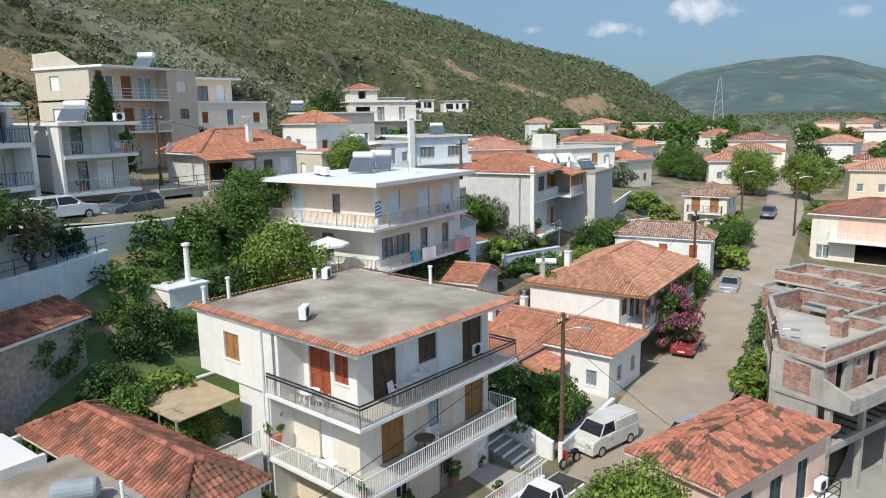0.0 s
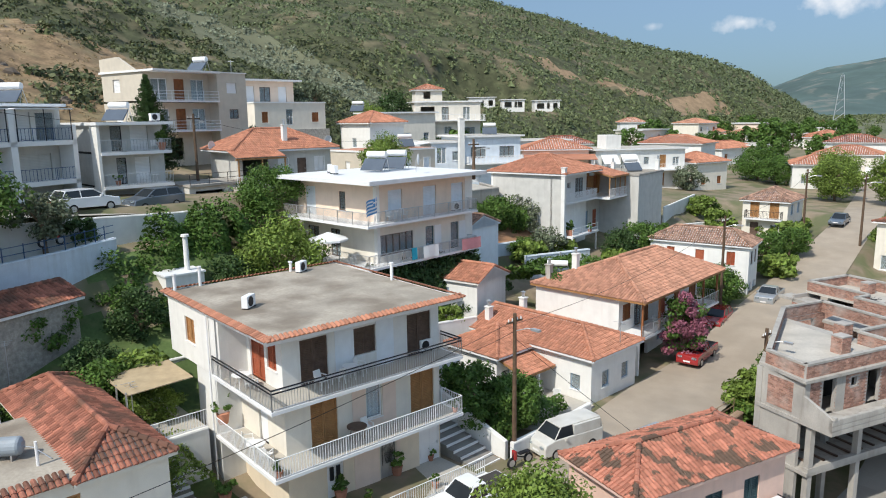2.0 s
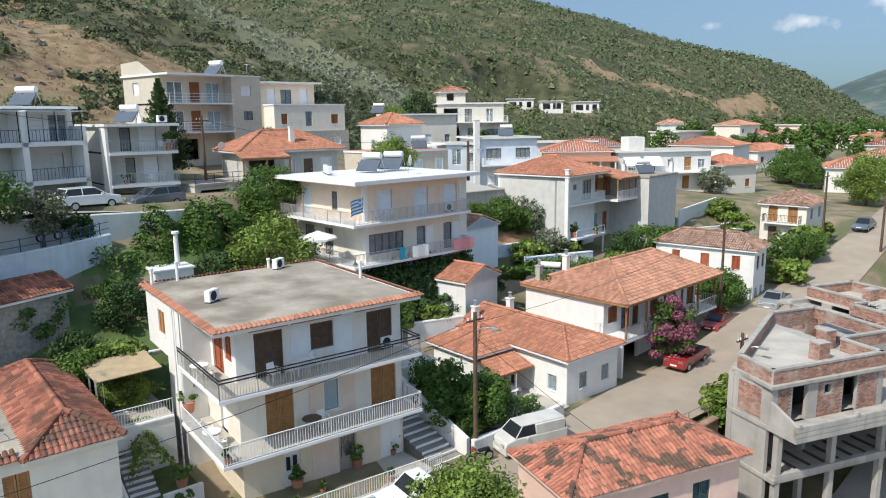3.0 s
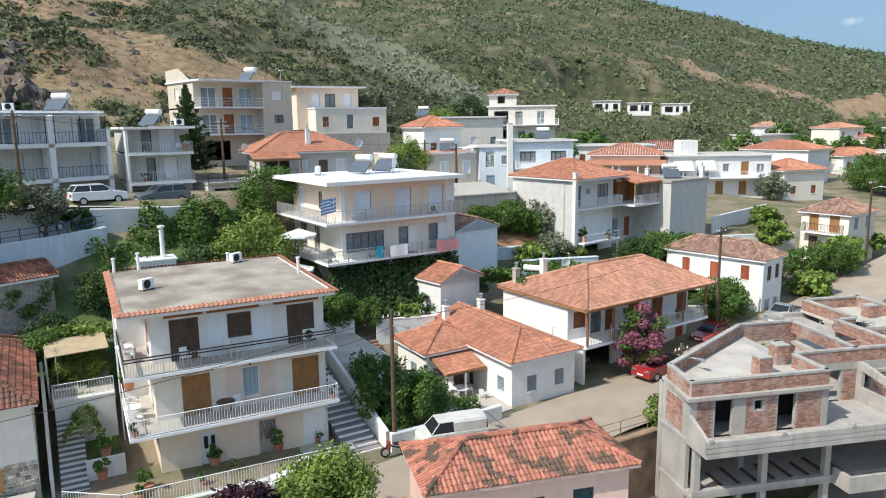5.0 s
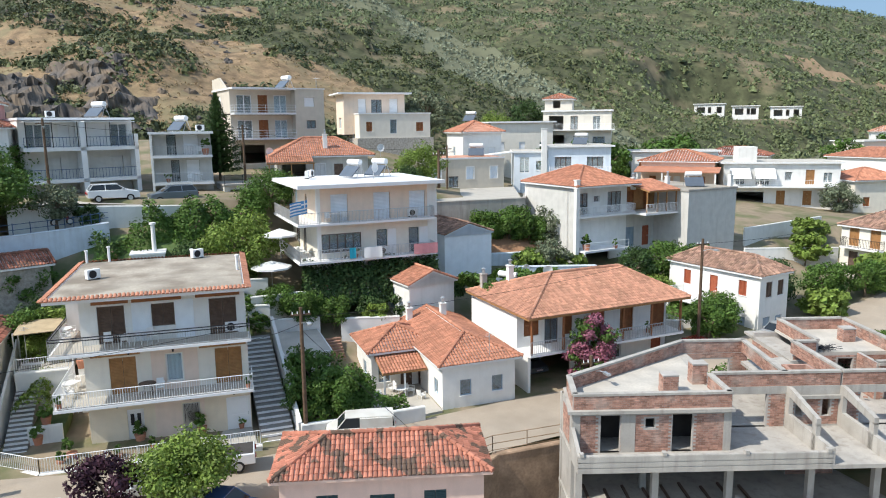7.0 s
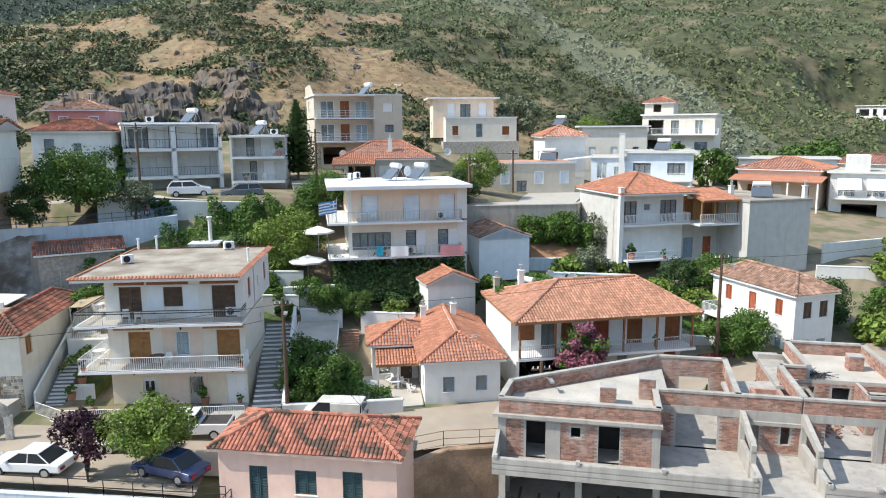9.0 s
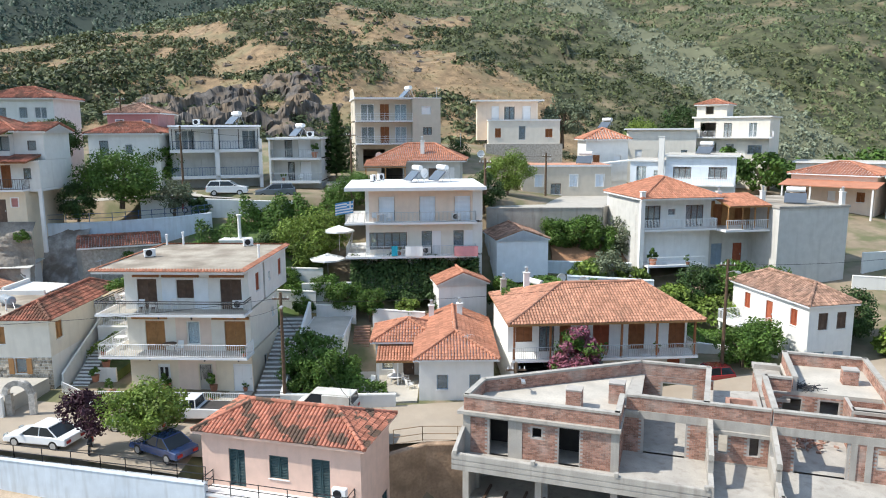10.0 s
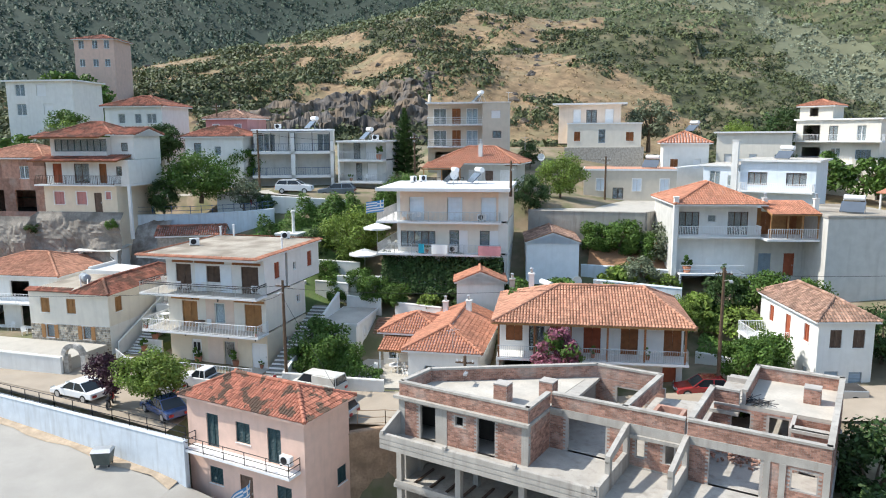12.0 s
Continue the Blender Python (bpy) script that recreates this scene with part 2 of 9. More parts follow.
STREET_Y = (-16, 5, 12, 20, 28, 38, 45, 55, 65, 75, 106, 138, 340)
STREET_X = (-19.5, -15.6, -14.5, -13.0, -12.6, -14.6, -15.6, -16.4, -17.8, -19.2, -23.5, -31.4, -84.0)


def street_x(y):
    """Middle of the village street."""
    return lerp_table(y * 1.3, STREET_Y, STREET_X) / 1.3


CENTRE = (0.0, 20.0)
SKY_AZ = (60, 95, 106, 110, 113, 115, 118, 124, 130, 136, 150, 165, 180, 188, 195, 205, 215, 225, 240, 300)
SKY_EL = (-0.9, -0.7, -0.6, -0.4, 1.7, 3.0, 4.2, 5.75, 7.7, 9.3, 12.0, 13.0, 13.0, 12.0, 10.4, 8.2, 6.2, 4.0, 2.0, 0.3)
FOOT_R = (900, 700, 520, 390, 350, 320, 270, 205, 160, 130, 100, 88, 80, 78, 78, 80, 85, 90, 100, 150)
CREST_R = (1500, 1300, 800, 480, 440, 430, 420, 410, 410, 420, 440, 410, 330, 250, 205, 185, 175, 170, 180, 300)


K = 1.3


def terrain(x, y):
    """Height of the ground: terraced village slope, valley floor and hill."""
    return K * relief(x / K, y / K)


def wall_x(y):
    """Line of the retaining wall between the village street and the lower road."""
    return lerp_table(y, (-16, 9.6, 16, 22, 27, 30), (-16.3, -10.85, -9.5, -8.2, -7.1, -6.4))


def lower_z(y):
    """Height of the lower road."""
    return lerp_table(y, (-16, 9.6, 16, 22, 27, 36), (2.1, 1.1, 0.75, 0.4, 0.05, terrain(-2.0, 36) + 0.06)) if y < 36 else terrain(-2.0, y) + 0.06


def relief(x, y):
    u = x - street_x(y)
    zs = street_z(y)
    # valley side of the street: the lower road south of the building site, a gentle fall beyond
    low = (-0.1 - 1.5 * smooth(10, 30, y)) * smooth(48, 40, y) + (zs - 1.0) * (1 - smooth(48, 40, y))
    edge = wall_x(y * 1.3) / 1.3 - street_x(y)
    z = zs + (low - zs) * (smooth(2.6, 3.4, u) if y > 21 else smooth(edge - 0.7, edge + 0.05, u))
    # uphill side, in terraces
    rise_s = lerp_table(-u, (3.0, 8.5, 12, 14, 17, 21, 24.2, 24.8, 34, 42, 50), (0.1, 0.15, 1.5, 2.2, 3.3, 6.0, 7.4, 9.7, 9.9, 11.4, 13.4))
    rise_n = lerp_table(-u, (4, 9, 16, 22, 32, 45, 60), (0.1, 0.6, 2.5, 3.2, 5.0, 6.4, 7.6))
    rise = rise_s + (rise_n - rise_s) * smooth(34, 62, y)
    rise *= 1 - 0.8 * smooth(58, 95, y)
    z += rise * smooth(2.2, 4.2, -u)
    # garden terraces behind the main house
    z += 1.15 * smooth(12.5, 16.5, -u) * smooth(24.3, 23.2, -u) * smooth(22, 19, y) * smooth(4, 8, y)
    # sunken yard of the cream house beside the far street
    z -= 1.35 * smooth(8.5, 5.0, math.hypot(x + 26.0, y - 74.5))
    # hill behind the village
    dx, dy = x - CENTRE[0], y - CENTRE[1]
    r = math.hypot(dx, dy)
    az = math.degrees(math.atan2(dy, dx)) % 360
    if r > 40:
        r0, r1, el = lerp_table(az, SKY_AZ, FOOT_R), lerp_table(az, SKY_AZ, CREST_R), lerp_table(az, SKY_AZ, SKY_EL)
        if r > r0:
            top = 16.5 + r1 * math.tan(radians(el))
            t = min(1.0, (r - r0) / (r1 - r0))
            zf = z
            shape = t ** 0.92
            z = zf + (top - zf) * shape
            if r > r1:
                z -= (r - r1) * 0.12
            z += (noise.noise((x * 0.02, y * 0.02, 0)) * 7 + noise.noise((x * 0.07, y * 0.07, 3)) * 2.2) * smooth(0.02, 0.25, t) * (0.12 + 0.88 * smooth(1.0, 0.7, t)) * smooth(0.0, 4.0, el)
            # rock shelf and crags on the near knoll
            if 165 < az < 215 and r < 220:
                crag = max(0.0, noise.noise((x * 0.05, y * 0.05, 8)) + 0.1)
                z += 5.0 * crag * smooth(0.0, 0.1, t) * smooth(0.6, 0.3, t)
            # level shelf cut for the unfinished houses
            z += (18.0 - z) * smooth(24, 14, math.hypot(x + 130.5, y - 150))
        # wooded mountain behind, to the south
        if az > 185 and r > 380:
            el2 = lerp_table(az, (185, 195, 230, 260, 300), (9, 14, 13.5, 9, 2))
            top2 = 16.5 + 800 * math.tan(radians(el2))
            z = max(z, 10 + (top2 - 10) * smooth(0, 1, (r - 330) / 500) + noise.noise((x * 0.012, y * 0.012, 5)) * 12)
    return z


def axis_lines(lo, a, b, hi, step):
    out = list(np.arange(a, b + step / 2, step))
    s, v = step, b
    while v < hi:
        s *= 1.05
        v += s
        out.append(v)
    s, v = step, a
    while v > lo:
        s *= 1.05
        v -= s
        out.insert(0, v)
    return out


GX, GY = axis_lines(-1900, -84, 14, 1100, 1.0), axis_lines(-1200, -18, 120, 3300, 1.0)
verts = [(x, y, terrain(x, y) - 0.05) for y in GY for x in GX]
nx = len(GX)
faces = [(j * nx + i, j * nx + i + 1, (j + 1) * nx + i + 1, (j + 1) * nx + i) for j in range(len(GY) - 1) for i in range(nx - 1)]


def ground_material():
    m = mat("dry_earth_and_grass", (0.27, 0.215, 0.15), var=0.28, scale=0.05, grain=1.1, bump=0.5, dirt=0.85, dirt_color=(0.11, 0.125, 0.055), edge=(0.42, 0.62), dirt_scale=0.35)
    return m


GROUND = ground_material()
me = bpy.data.meshes.new("ground")
me.from_pydata(verts, [], faces)
me.materials.append(GROUND)
GRASS = mat("garden_grass", (0.095, 0.145, 0.045), var=0.35, scale=0.5, grain=5, bump=0.6, dirt=0.5, dirt_color=(0.22, 0.17, 0.10))
for m_ in (mat("scrubby_hill_grass", (0.082, 0.088, 0.043), var=0.5, scale=0.24, grain=0.8, bump=0.4, dirt=0.8, dirt_color=(0.26, 0.20, 0.125), edge=(0.52, 0.7), dirt_scale=0.06),
           mat("golden_dry_grass", (0.27, 0.185, 0.105), var=0.45, scale=0.35, grain=2.2, bump=0.4, dirt=0.7, dirt_color=(0.21, 0.185, 0.10), edge=(0.48, 0.68), dirt_scale=0.13),
           mat("pale_grove_grass", (0.145, 0.15, 0.09), var=0.2, scale=0.1, grain=0.8, bump=0.3),
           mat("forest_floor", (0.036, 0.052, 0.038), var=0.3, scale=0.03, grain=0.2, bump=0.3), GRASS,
           mat("orange_bare_earth", (0.31, 0.215, 0.13), var=0.3, scale=0.2, grain=1.5, bump=0.5, dirt=0.5, dirt_color=(0.26, 0.19, 0.11), dirt_scale=0.15)):
    me.materials.append(m_)


def ground_zone(x, y):
    """0 village earth, 1 scrubby hillside, 2 dry golden grass, 3 olive strip, 4 forest, 5 garden grass, 6 bare orange earth."""
    dx, dy = x, y - K * CENTRE[1]
    r = math.hypot(dx, dy)
    az = math.degrees(math.atan2(dy, dx)) % 360
    if -42 < x < -30 and 10 < y < 30 and noise.noise((x * 0.3, y * 0.3, 7)) > -0.25:
        return 5
    if x > -30 or r < 95 or az < 92:
        return 0
    j = noise.noise((x * 0.03, y * 0.03, 2)) + 0.5 * noise.noise((x * 0.11, y * 0.11, 5))
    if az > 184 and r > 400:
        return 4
    if x < -128 and abs(y - lerp_table(-x, (150, 170, 190, 215, 243, 284, 330), (126, 122, 118, 114, 111, 98, 84))) < 12 + 8 * j:
        return 3
    scar = (abs(x - lerp_table(y, (263, 295, 327, 366, 400), (-206, -196, -187, -190, -188))) if 255 < y < 410 else 99)
    if scar < 6 + 11 * j or math.hypot(x + 155, y - 192) < 9 + 6 * j:
        return 6
    if r < 250 + 40 * j and y < lerp_table(-x, (110, 140, 160, 180, 250), (88, 72, 54, 42, 38)) + 14 * j:
        return 2 if j > -0.38 else 1
    if r > K * lerp_table(az, SKY_AZ, FOOT_R) * 0.97 + 8 * j:
        return 1
    off = x - lerp_table(y, STREET_Y, STREET_X)
    return 3 if az < 150 and (off < -75 + 20 * j or y > 340 or off > 80) else 0


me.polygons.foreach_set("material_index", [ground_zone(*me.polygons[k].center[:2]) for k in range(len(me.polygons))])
me.polygons.foreach_set("use_smooth", [True] * len(me.polygons))
ground = tagged(new("ground", me), "dry earth and grass ground rising to a hill", "ground", kind="structure")


def ribbon(name, material, label, category, xs, y0, y1, lift, step=1.0, kind="structure"):
    """A strip of paving that follows the ground, with a small thickness."""
    g = Geo()
    ys = list(np.arange(y0, y1 + 0.01, step))
    rows = []
    for y in ys:
        a, b = xs(y)
        rows.append([(a + (b - a) * k / 4, y, K * street_z(y / K) + lift) for k in range(5)])
    for r0, r1 in zip(rows, rows[1:]):
        for k in range(4):
            g.quad(r0[k], r0[k + 1], r1[k + 1], r1[k])
    return solid(name, g, material, label, category, kind)


ribbon("road", ASPHALT, "pale worn asphalt village street", "road", lambda y: (K * street_x(y / K) - lerp_table(y, (70, 100), (3.3, 2.5)), K * street_x(y / K) + lerp_table(y, (70, 100), (3.2, 2.5))), -14, 330, 0.03)

# ---------- house building ----------
def wall(parent, name, p0, p1, z0, z1, openings, material, thick=0.22):
    """A wall from p0 to p1 (outer face to the right of the way from p0 to p1 seen from above), with openings (u, z, w, h) through it."""
    p0, p1 = Vector((*p0, 0)), Vector((*p1, 0))
    d = (p1 - p0)
    L = d.length
    d.normalize()
    n = Vector((d.y, -d.x, 0))
    us = sorted({0.0, L, *[v for o in openings for v in (o[0], o[0] + o[2])]})
    zs = sorted({z0, z1, *[v for o in openings for v in (o[1], o[1] + o[3])]})
    g = Geo()
    P = lambda u, z, k: tuple(p0 + d * u - n * (thick * k) + Vector((0, 0, z)))
    for a, b in zip(us, us[1:]):
        for c, e in zip(zs, zs[1:]):
            um, zm = (a + b) / 2, (c + e) / 2
            if b - a < 1e-4 or e - c < 1e-4 or any(o[0] < um < o[0] + o[2] and o[1] < zm < o[1] + o[3] for o in openings):
                continue
            g.quad(P(a, c, 0), P(b, c, 0), P(b, e, 0), P(a, e, 0))
            g.quad(P(b, c, 1), P(a, c, 1), P(a, e, 1), P(b, e, 1))
    for u, z, w, h, *_ in openings:
        g.quad(P(u, z, 0), P(u, z, 1), P(u + w, z, 1), P(u + w, z, 0))
        g.quad(P(u, z + h, 1), P(u, z + h, 0), P(u + w, z + h, 0), P(u + w, z + h, 1))
        g.quad(P(u, z, 1), P(u, z, 0), P(u, z + h, 0), P(u, z + h, 1))
        g.quad(P(u + w, z, 0), P(u + w, z, 1), P(u + w, z + h, 1), P(u + w, z + h, 0))
    g.quad(P(0, z0, 1), P(L, z0, 1), P(L, z0, 0), P(0, z0, 0))
    g.quad(P(0, z1, 0), P(L, z1, 0), P(L, z1, 1), P(0, z1, 1))
    g.quad(P(0, z0, 0), P(0, z1, 0), P(0, z1, 1), P(0, z0, 1))
    g.quad(P(L, z0, 1), P(L, z1, 1), P(L, z1, 0), P(L, z0, 0))
    ob = part(name, g, material, parent)
    return ob, d, n, p0


def frame_matrix(p0, d, n, u, z):
    """Local axes of an opening: x along the wall, y outwards, z up."""
    o = p0 + d * u + Vector((0, 0, z))
    return Matrix(((d.x, n.x, 0, o.x), (d.y, n.y, 0, o.y), (0, 0, 1, o.z), (0, 0, 0, 1)))


def placed(name, geo, material, parent, m, label=""):
    ob = part(name, geo, material, parent, label)
    ob.matrix_parent_inverse = Matrix()
    ob.matrix_basis = m
    return ob


def fill_opening(parent, p0, d, n, o):
    u, z, w, h, kind = o[:5]
    m0 = o[5] if len(o) > 5 else None
    M = frame_matrix(p0, d, n, u, z)
    tall = h > 1.75
    name = "door" if tall else "window"
    if kind == "o":
        return
    if kind in "sS":  # closed wooden shutters, two leaves with slats
        leaves = 2 if w > 0.75 else 1
        lw = w / leaves
        for k in range(leaves):
            a, b = k * lw + 0.012, (k + 1) * lw - 0.012
            fw = 0.075
            g = Geo()
            ring = [(a, 0.01), (b, 0.01), (b, h - 0.01), (a, h - 0.01)]
            inner = [(a + fw, 0.01 + fw), (b - fw, 0.01 + fw), (b - fw, h - 0.01 - fw), (a + fw, h - 0.01 - fw)]
            g.v = [(x, yy, z_) for yy in (-0.13, -0.07) for x, z_ in ring + inner]
            for i in range(4):
                j = (i + 1) % 4
                g.f += [(8 + i, 8 + j, 12 + j, 12 + i), (i, 4 + i, 4 + j, j), (i, j, 8 + j, 8 + i), (4 + i, 12 + i, 12 + j, 4 + j)]
            leaf = placed("shutter", g, m0 or WOOD, parent, M)
            g = Geo()
            n_s = max(4, int((h - 0.17) / 0.09))
            for side in (a + fw, b - fw):
                for q in range(2 * n_s + 1):
                    g.v.append((side, -0.095 - (0.028 if q % 2 else 0.0), 0.085 + (h - 0.17) * (q // 2 + (0.15 if q % 2 else 0)) / n_s))
            g.f = [(q, q + 2 * n_s + 1, q + 2 * n_s + 2, q + 1) for q in range(2 * n_s)]
            part("louvres", g, m0 or WOOD, leaf)
        if kind == "S":  # a painted surround
            g = Geo().box(-0.09, 0, -0.02, 0.03, -0.02, h + 0.09).box(w, w + 0.09, -0.02, 0.03, -0.02, h + 0.09).box(0, w, -0.02, 0.03, h, h + 0.09)
            placed("surround", g, WPAINT, parent, M, "white painted surround")
        if not tall:
            placed("window_sill", Geo().box(-0.06, w + 0.06, -0.1, 0.06, -0.05, -0.002), WPAINT, parent, M)
        return
    if kind == "r":  # roller shutter
        g = Geo()
        n_s = max(6, int(h / 0.12))
        for side in (0.03, w - 0.03):
            for k in range(2 * n_s + 1):
                g.v.append((side, -0.10 - 0.018 * (k % 2), h * k / (2 * n_s)))
        g.f = [(k, k + 2 * n_s + 1, k + 2 * n_s + 2, k + 1) for k in range(2 * n_s)]
        placed("roller_shutter", g, m0 or WPAINT, parent, M)
        return
    if kind == "d":  # panelled door
        g = Geo().box(0.05, w - 0.05, -0.13, -0.09, 0, h - 0.05)
        for a, b in ((0.12, 0.45), (0.52, 0.92)):
            g.box(0.16, w / 2 - 0.06, -0.09, -0.072, h * a, h * b).box(w / 2 + 0.06, w - 0.16, -0.09, -0.072, h * a, h * b)
        g.box(0, 0.05, -0.15, -0.05, 0, h).box(w - 0.05, w, -0.15, -0.05, 0, h).box(0.05, w - 0.05, -0.15, -0.05, h - 0.05, h)
        dr = placed("door", g, m0 or WOOD, parent, M)
        part("handle", Geo().box(w - 0.16, w - 0.12, -0.07, -0.02, 0.95, 1.1), GALV, dr)
        return
    # glazed window or door
    fr = m0 or WPAINT
    g = Geo()
    t = 0.06
    g.box(0, t, -0.15, -0.08, 0, h).box(w - t, w, -0.15, -0.08, 0, h).box(t, w - t, -0.15, -0.08, 0, t).box(t, w - t, -0.15, -0.08, h - t, h)
    n_l = max(1, round(w / 0.75))
    for k in range(1, n_l):
        g.box(w * k / n_l - 0.04, w * k / n_l + 0.04, -0.145, -0.085, t, h - t)
    fo = placed("window_frame", g, fr, parent, M)
    for k in range(n_l):
        a, b = w * k / n_l + 0.05, w * (k + 1) / n_l - 0.05
        gp = part("pane", Geo().box(a, b, -0.122, -0.114, 0.055, h - 0.055), GLASS, fo)
        gp.visible_shadow = False
    if kind == "c":  # pale curtain behind the glass
        g = Geo()
        k = int(w / 0.12)
        for i in range(k):
            a, b = 0.06 + (w - 0.12) * i / k, 0.06 + (w - 0.12) * (i + 1) / k
            g.quad((a, -0.21 - 0.03 * (i % 2), 0.05), (b, -0.21 - 0.03 * ((i + 1) % 2), 0.05), (b, -0.21 - 0.03 * ((i + 1) % 2), h - 0.05), (a, -0.21 - 0.03 * (i % 2), h - 0.05))
        part("curtain", g, SEATS, fo, "pale net curtain")
    if not tall:
        placed("window_sill", Geo().box(-0.06, w + 0.06, -0.1, 0.06, -0.05, -0.002), WPAINT, parent, M)


def block(parent, x0, x1, y0, y1, z0, z1, material, front=(), left=(), right=(), back=(), floors=(), walls="flrb"):
    """Four walls of a storey block in the house's own axes: front is x1, left is y0. Openings: u from the left seen from outside."""
    t = 0.22
    for key, name, a, b, ops in (("f", "wall", (x1, y0), (x1, y1), front), ("r", "wall", (x1 - t, y1), (x0 + t, y1), right), ("b", "wall", (x0, y1), (x0, y0), back), ("l", "wall", (x0 + t, y0), (x1 - t, y0), left)):
        if key not in walls:
            continue
        ops = [(o[0] - (t if key in "lr" else 0), *o[1:]) for o in ops]
        ob, d, n, p0 = wall(parent, name, a, b, z0, z1, ops, material)
        for o in ops:
            fill_opening(parent, p0, d, n, o)
    # floors take the near-black colour, so shade in the rooms is painted
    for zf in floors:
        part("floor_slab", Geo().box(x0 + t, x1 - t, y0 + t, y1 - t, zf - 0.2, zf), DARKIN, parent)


def flat_roof(parent, x0, x1, y0, y1, z, over=0.5, thick=0.22, edge=WPAINT, top=SLABPALE):
    ob = part("roof", Geo().box(x0 - over, x1 + over, y0 - over, y1 + over, z, z + thick), edge, parent)
    part("roof_screed", Geo().box(x0 - over + 0.08, x1 + over - 0.08, y0 - over + 0.08, y1 + over - 0.08, z + thick, z + thick + 0.012), top, parent)
    return ob


TILE_W, TILE_L = 0.235, 0.36


def tile_plane(geo, o, ux, uy, w, s, inside, seg=4, tw=TILE_W, tl=TILE_L):
    """Rows of arched clay tiles on a sloped plane: o lower corner, ux along the eave, uy up the slope, w by s metres."""
    nrm = ux.cross(uy).normalized()
    v, f = geo.v, geo.f
    for j in range(int(s / tl) + 1):
        for i in range(int(w / tw) + 1):
            cx, cy = (i + 0.5) * tw, (j + 0.5) * tl
            if not inside(cx, cy):
                continue
            jl = rng.uniform(-0.012, 0.012)
            lift0, lift1 = 0.045, 0.012
            n = len(v)
            for yy, lift, rr in ((j * tl - 0.03 + jl, lift0, 0.47), ((j + 1) * tl + 0.03 + jl, lift1, 0.40)):
                for k in range(seg + 1):
                    a = math.pi * k / seg
                    p = o + ux * (cx - math.cos(a) * tw * rr) + uy * yy + nrm * (math.sin(a) * tw * 0.36 + lift)
                    v.append((p.x, p.y, p.z))
            for k in range(seg):
                f.append((n + k, n + k + 1, n + seg + 2 + k, n + seg + 1 + k))
            f.append(tuple(n + k for k in reversed(range(seg + 1))))


def tile_pieces(roof, material, o, ux, uy, w, s, inside, limit):
    """Single tiles that share one mesh, in whole rows from the eave up; gives the height up the slope that they cover."""
    g = Geo()
    for yy, lift, rr in ((-TILE_L / 2 - 0.03, 0.045, 0.47), (TILE_L / 2 + 0.03, 0.012, 0.40)):
        for k in range(5):
            a = math.pi * k / 4
            g.v.append((-math.cos(a) * TILE_W * rr, yy, math.sin(a) * TILE_W * 0.36 + lift))
    g.f += [(k, k + 1, 6 + k, 5 + k) for k in range(4)] + [(4, 3, 2, 1, 0)]
    me_ = g.mesh("tile", material)
    nrm = ux.cross(uy).normalized()
    done, j = 0, 0
    while (j + 0.5) * TILE_L <= s:
        spots = [(i + 0.5) * TILE_W for i in range(int(w / TILE_W) + 1) if inside((i + 0.5) * TILE_W, (j + 0.5) * TILE_L)]
        if done + len(spots) > limit:
            break
        for cx in spots:
            p = o + ux * (cx + rng.uniform(-0.008, 0.008)) + uy * ((j + 0.5) * TILE_L + rng.uniform(-0.02, 0.02)) + nrm * rng.uniform(0, 0.008)
            q = new("tile", me_)
            q.parent = roof
            q.matrix_basis = Matrix((ux, uy, nrm)).transposed().to_4x4()
            q.location = p
        done += len(spots)
        j += 1
    return j * TILE_L


def ridge_tiles(geo, a, b, r=0.13):
    a, b = Vector(a), Vector(b)
    L = (b - a).length
    k = max(1, int(L / 0.38))
    d = (b - a) / k
    for i in range(k):
        geo.tube(a + d * i + Vector((0, 0, 0.02)), a + d * (i + 1.06) + Vector((0, 0, 0.0)), r * 1.08, r * 0.92, 8)


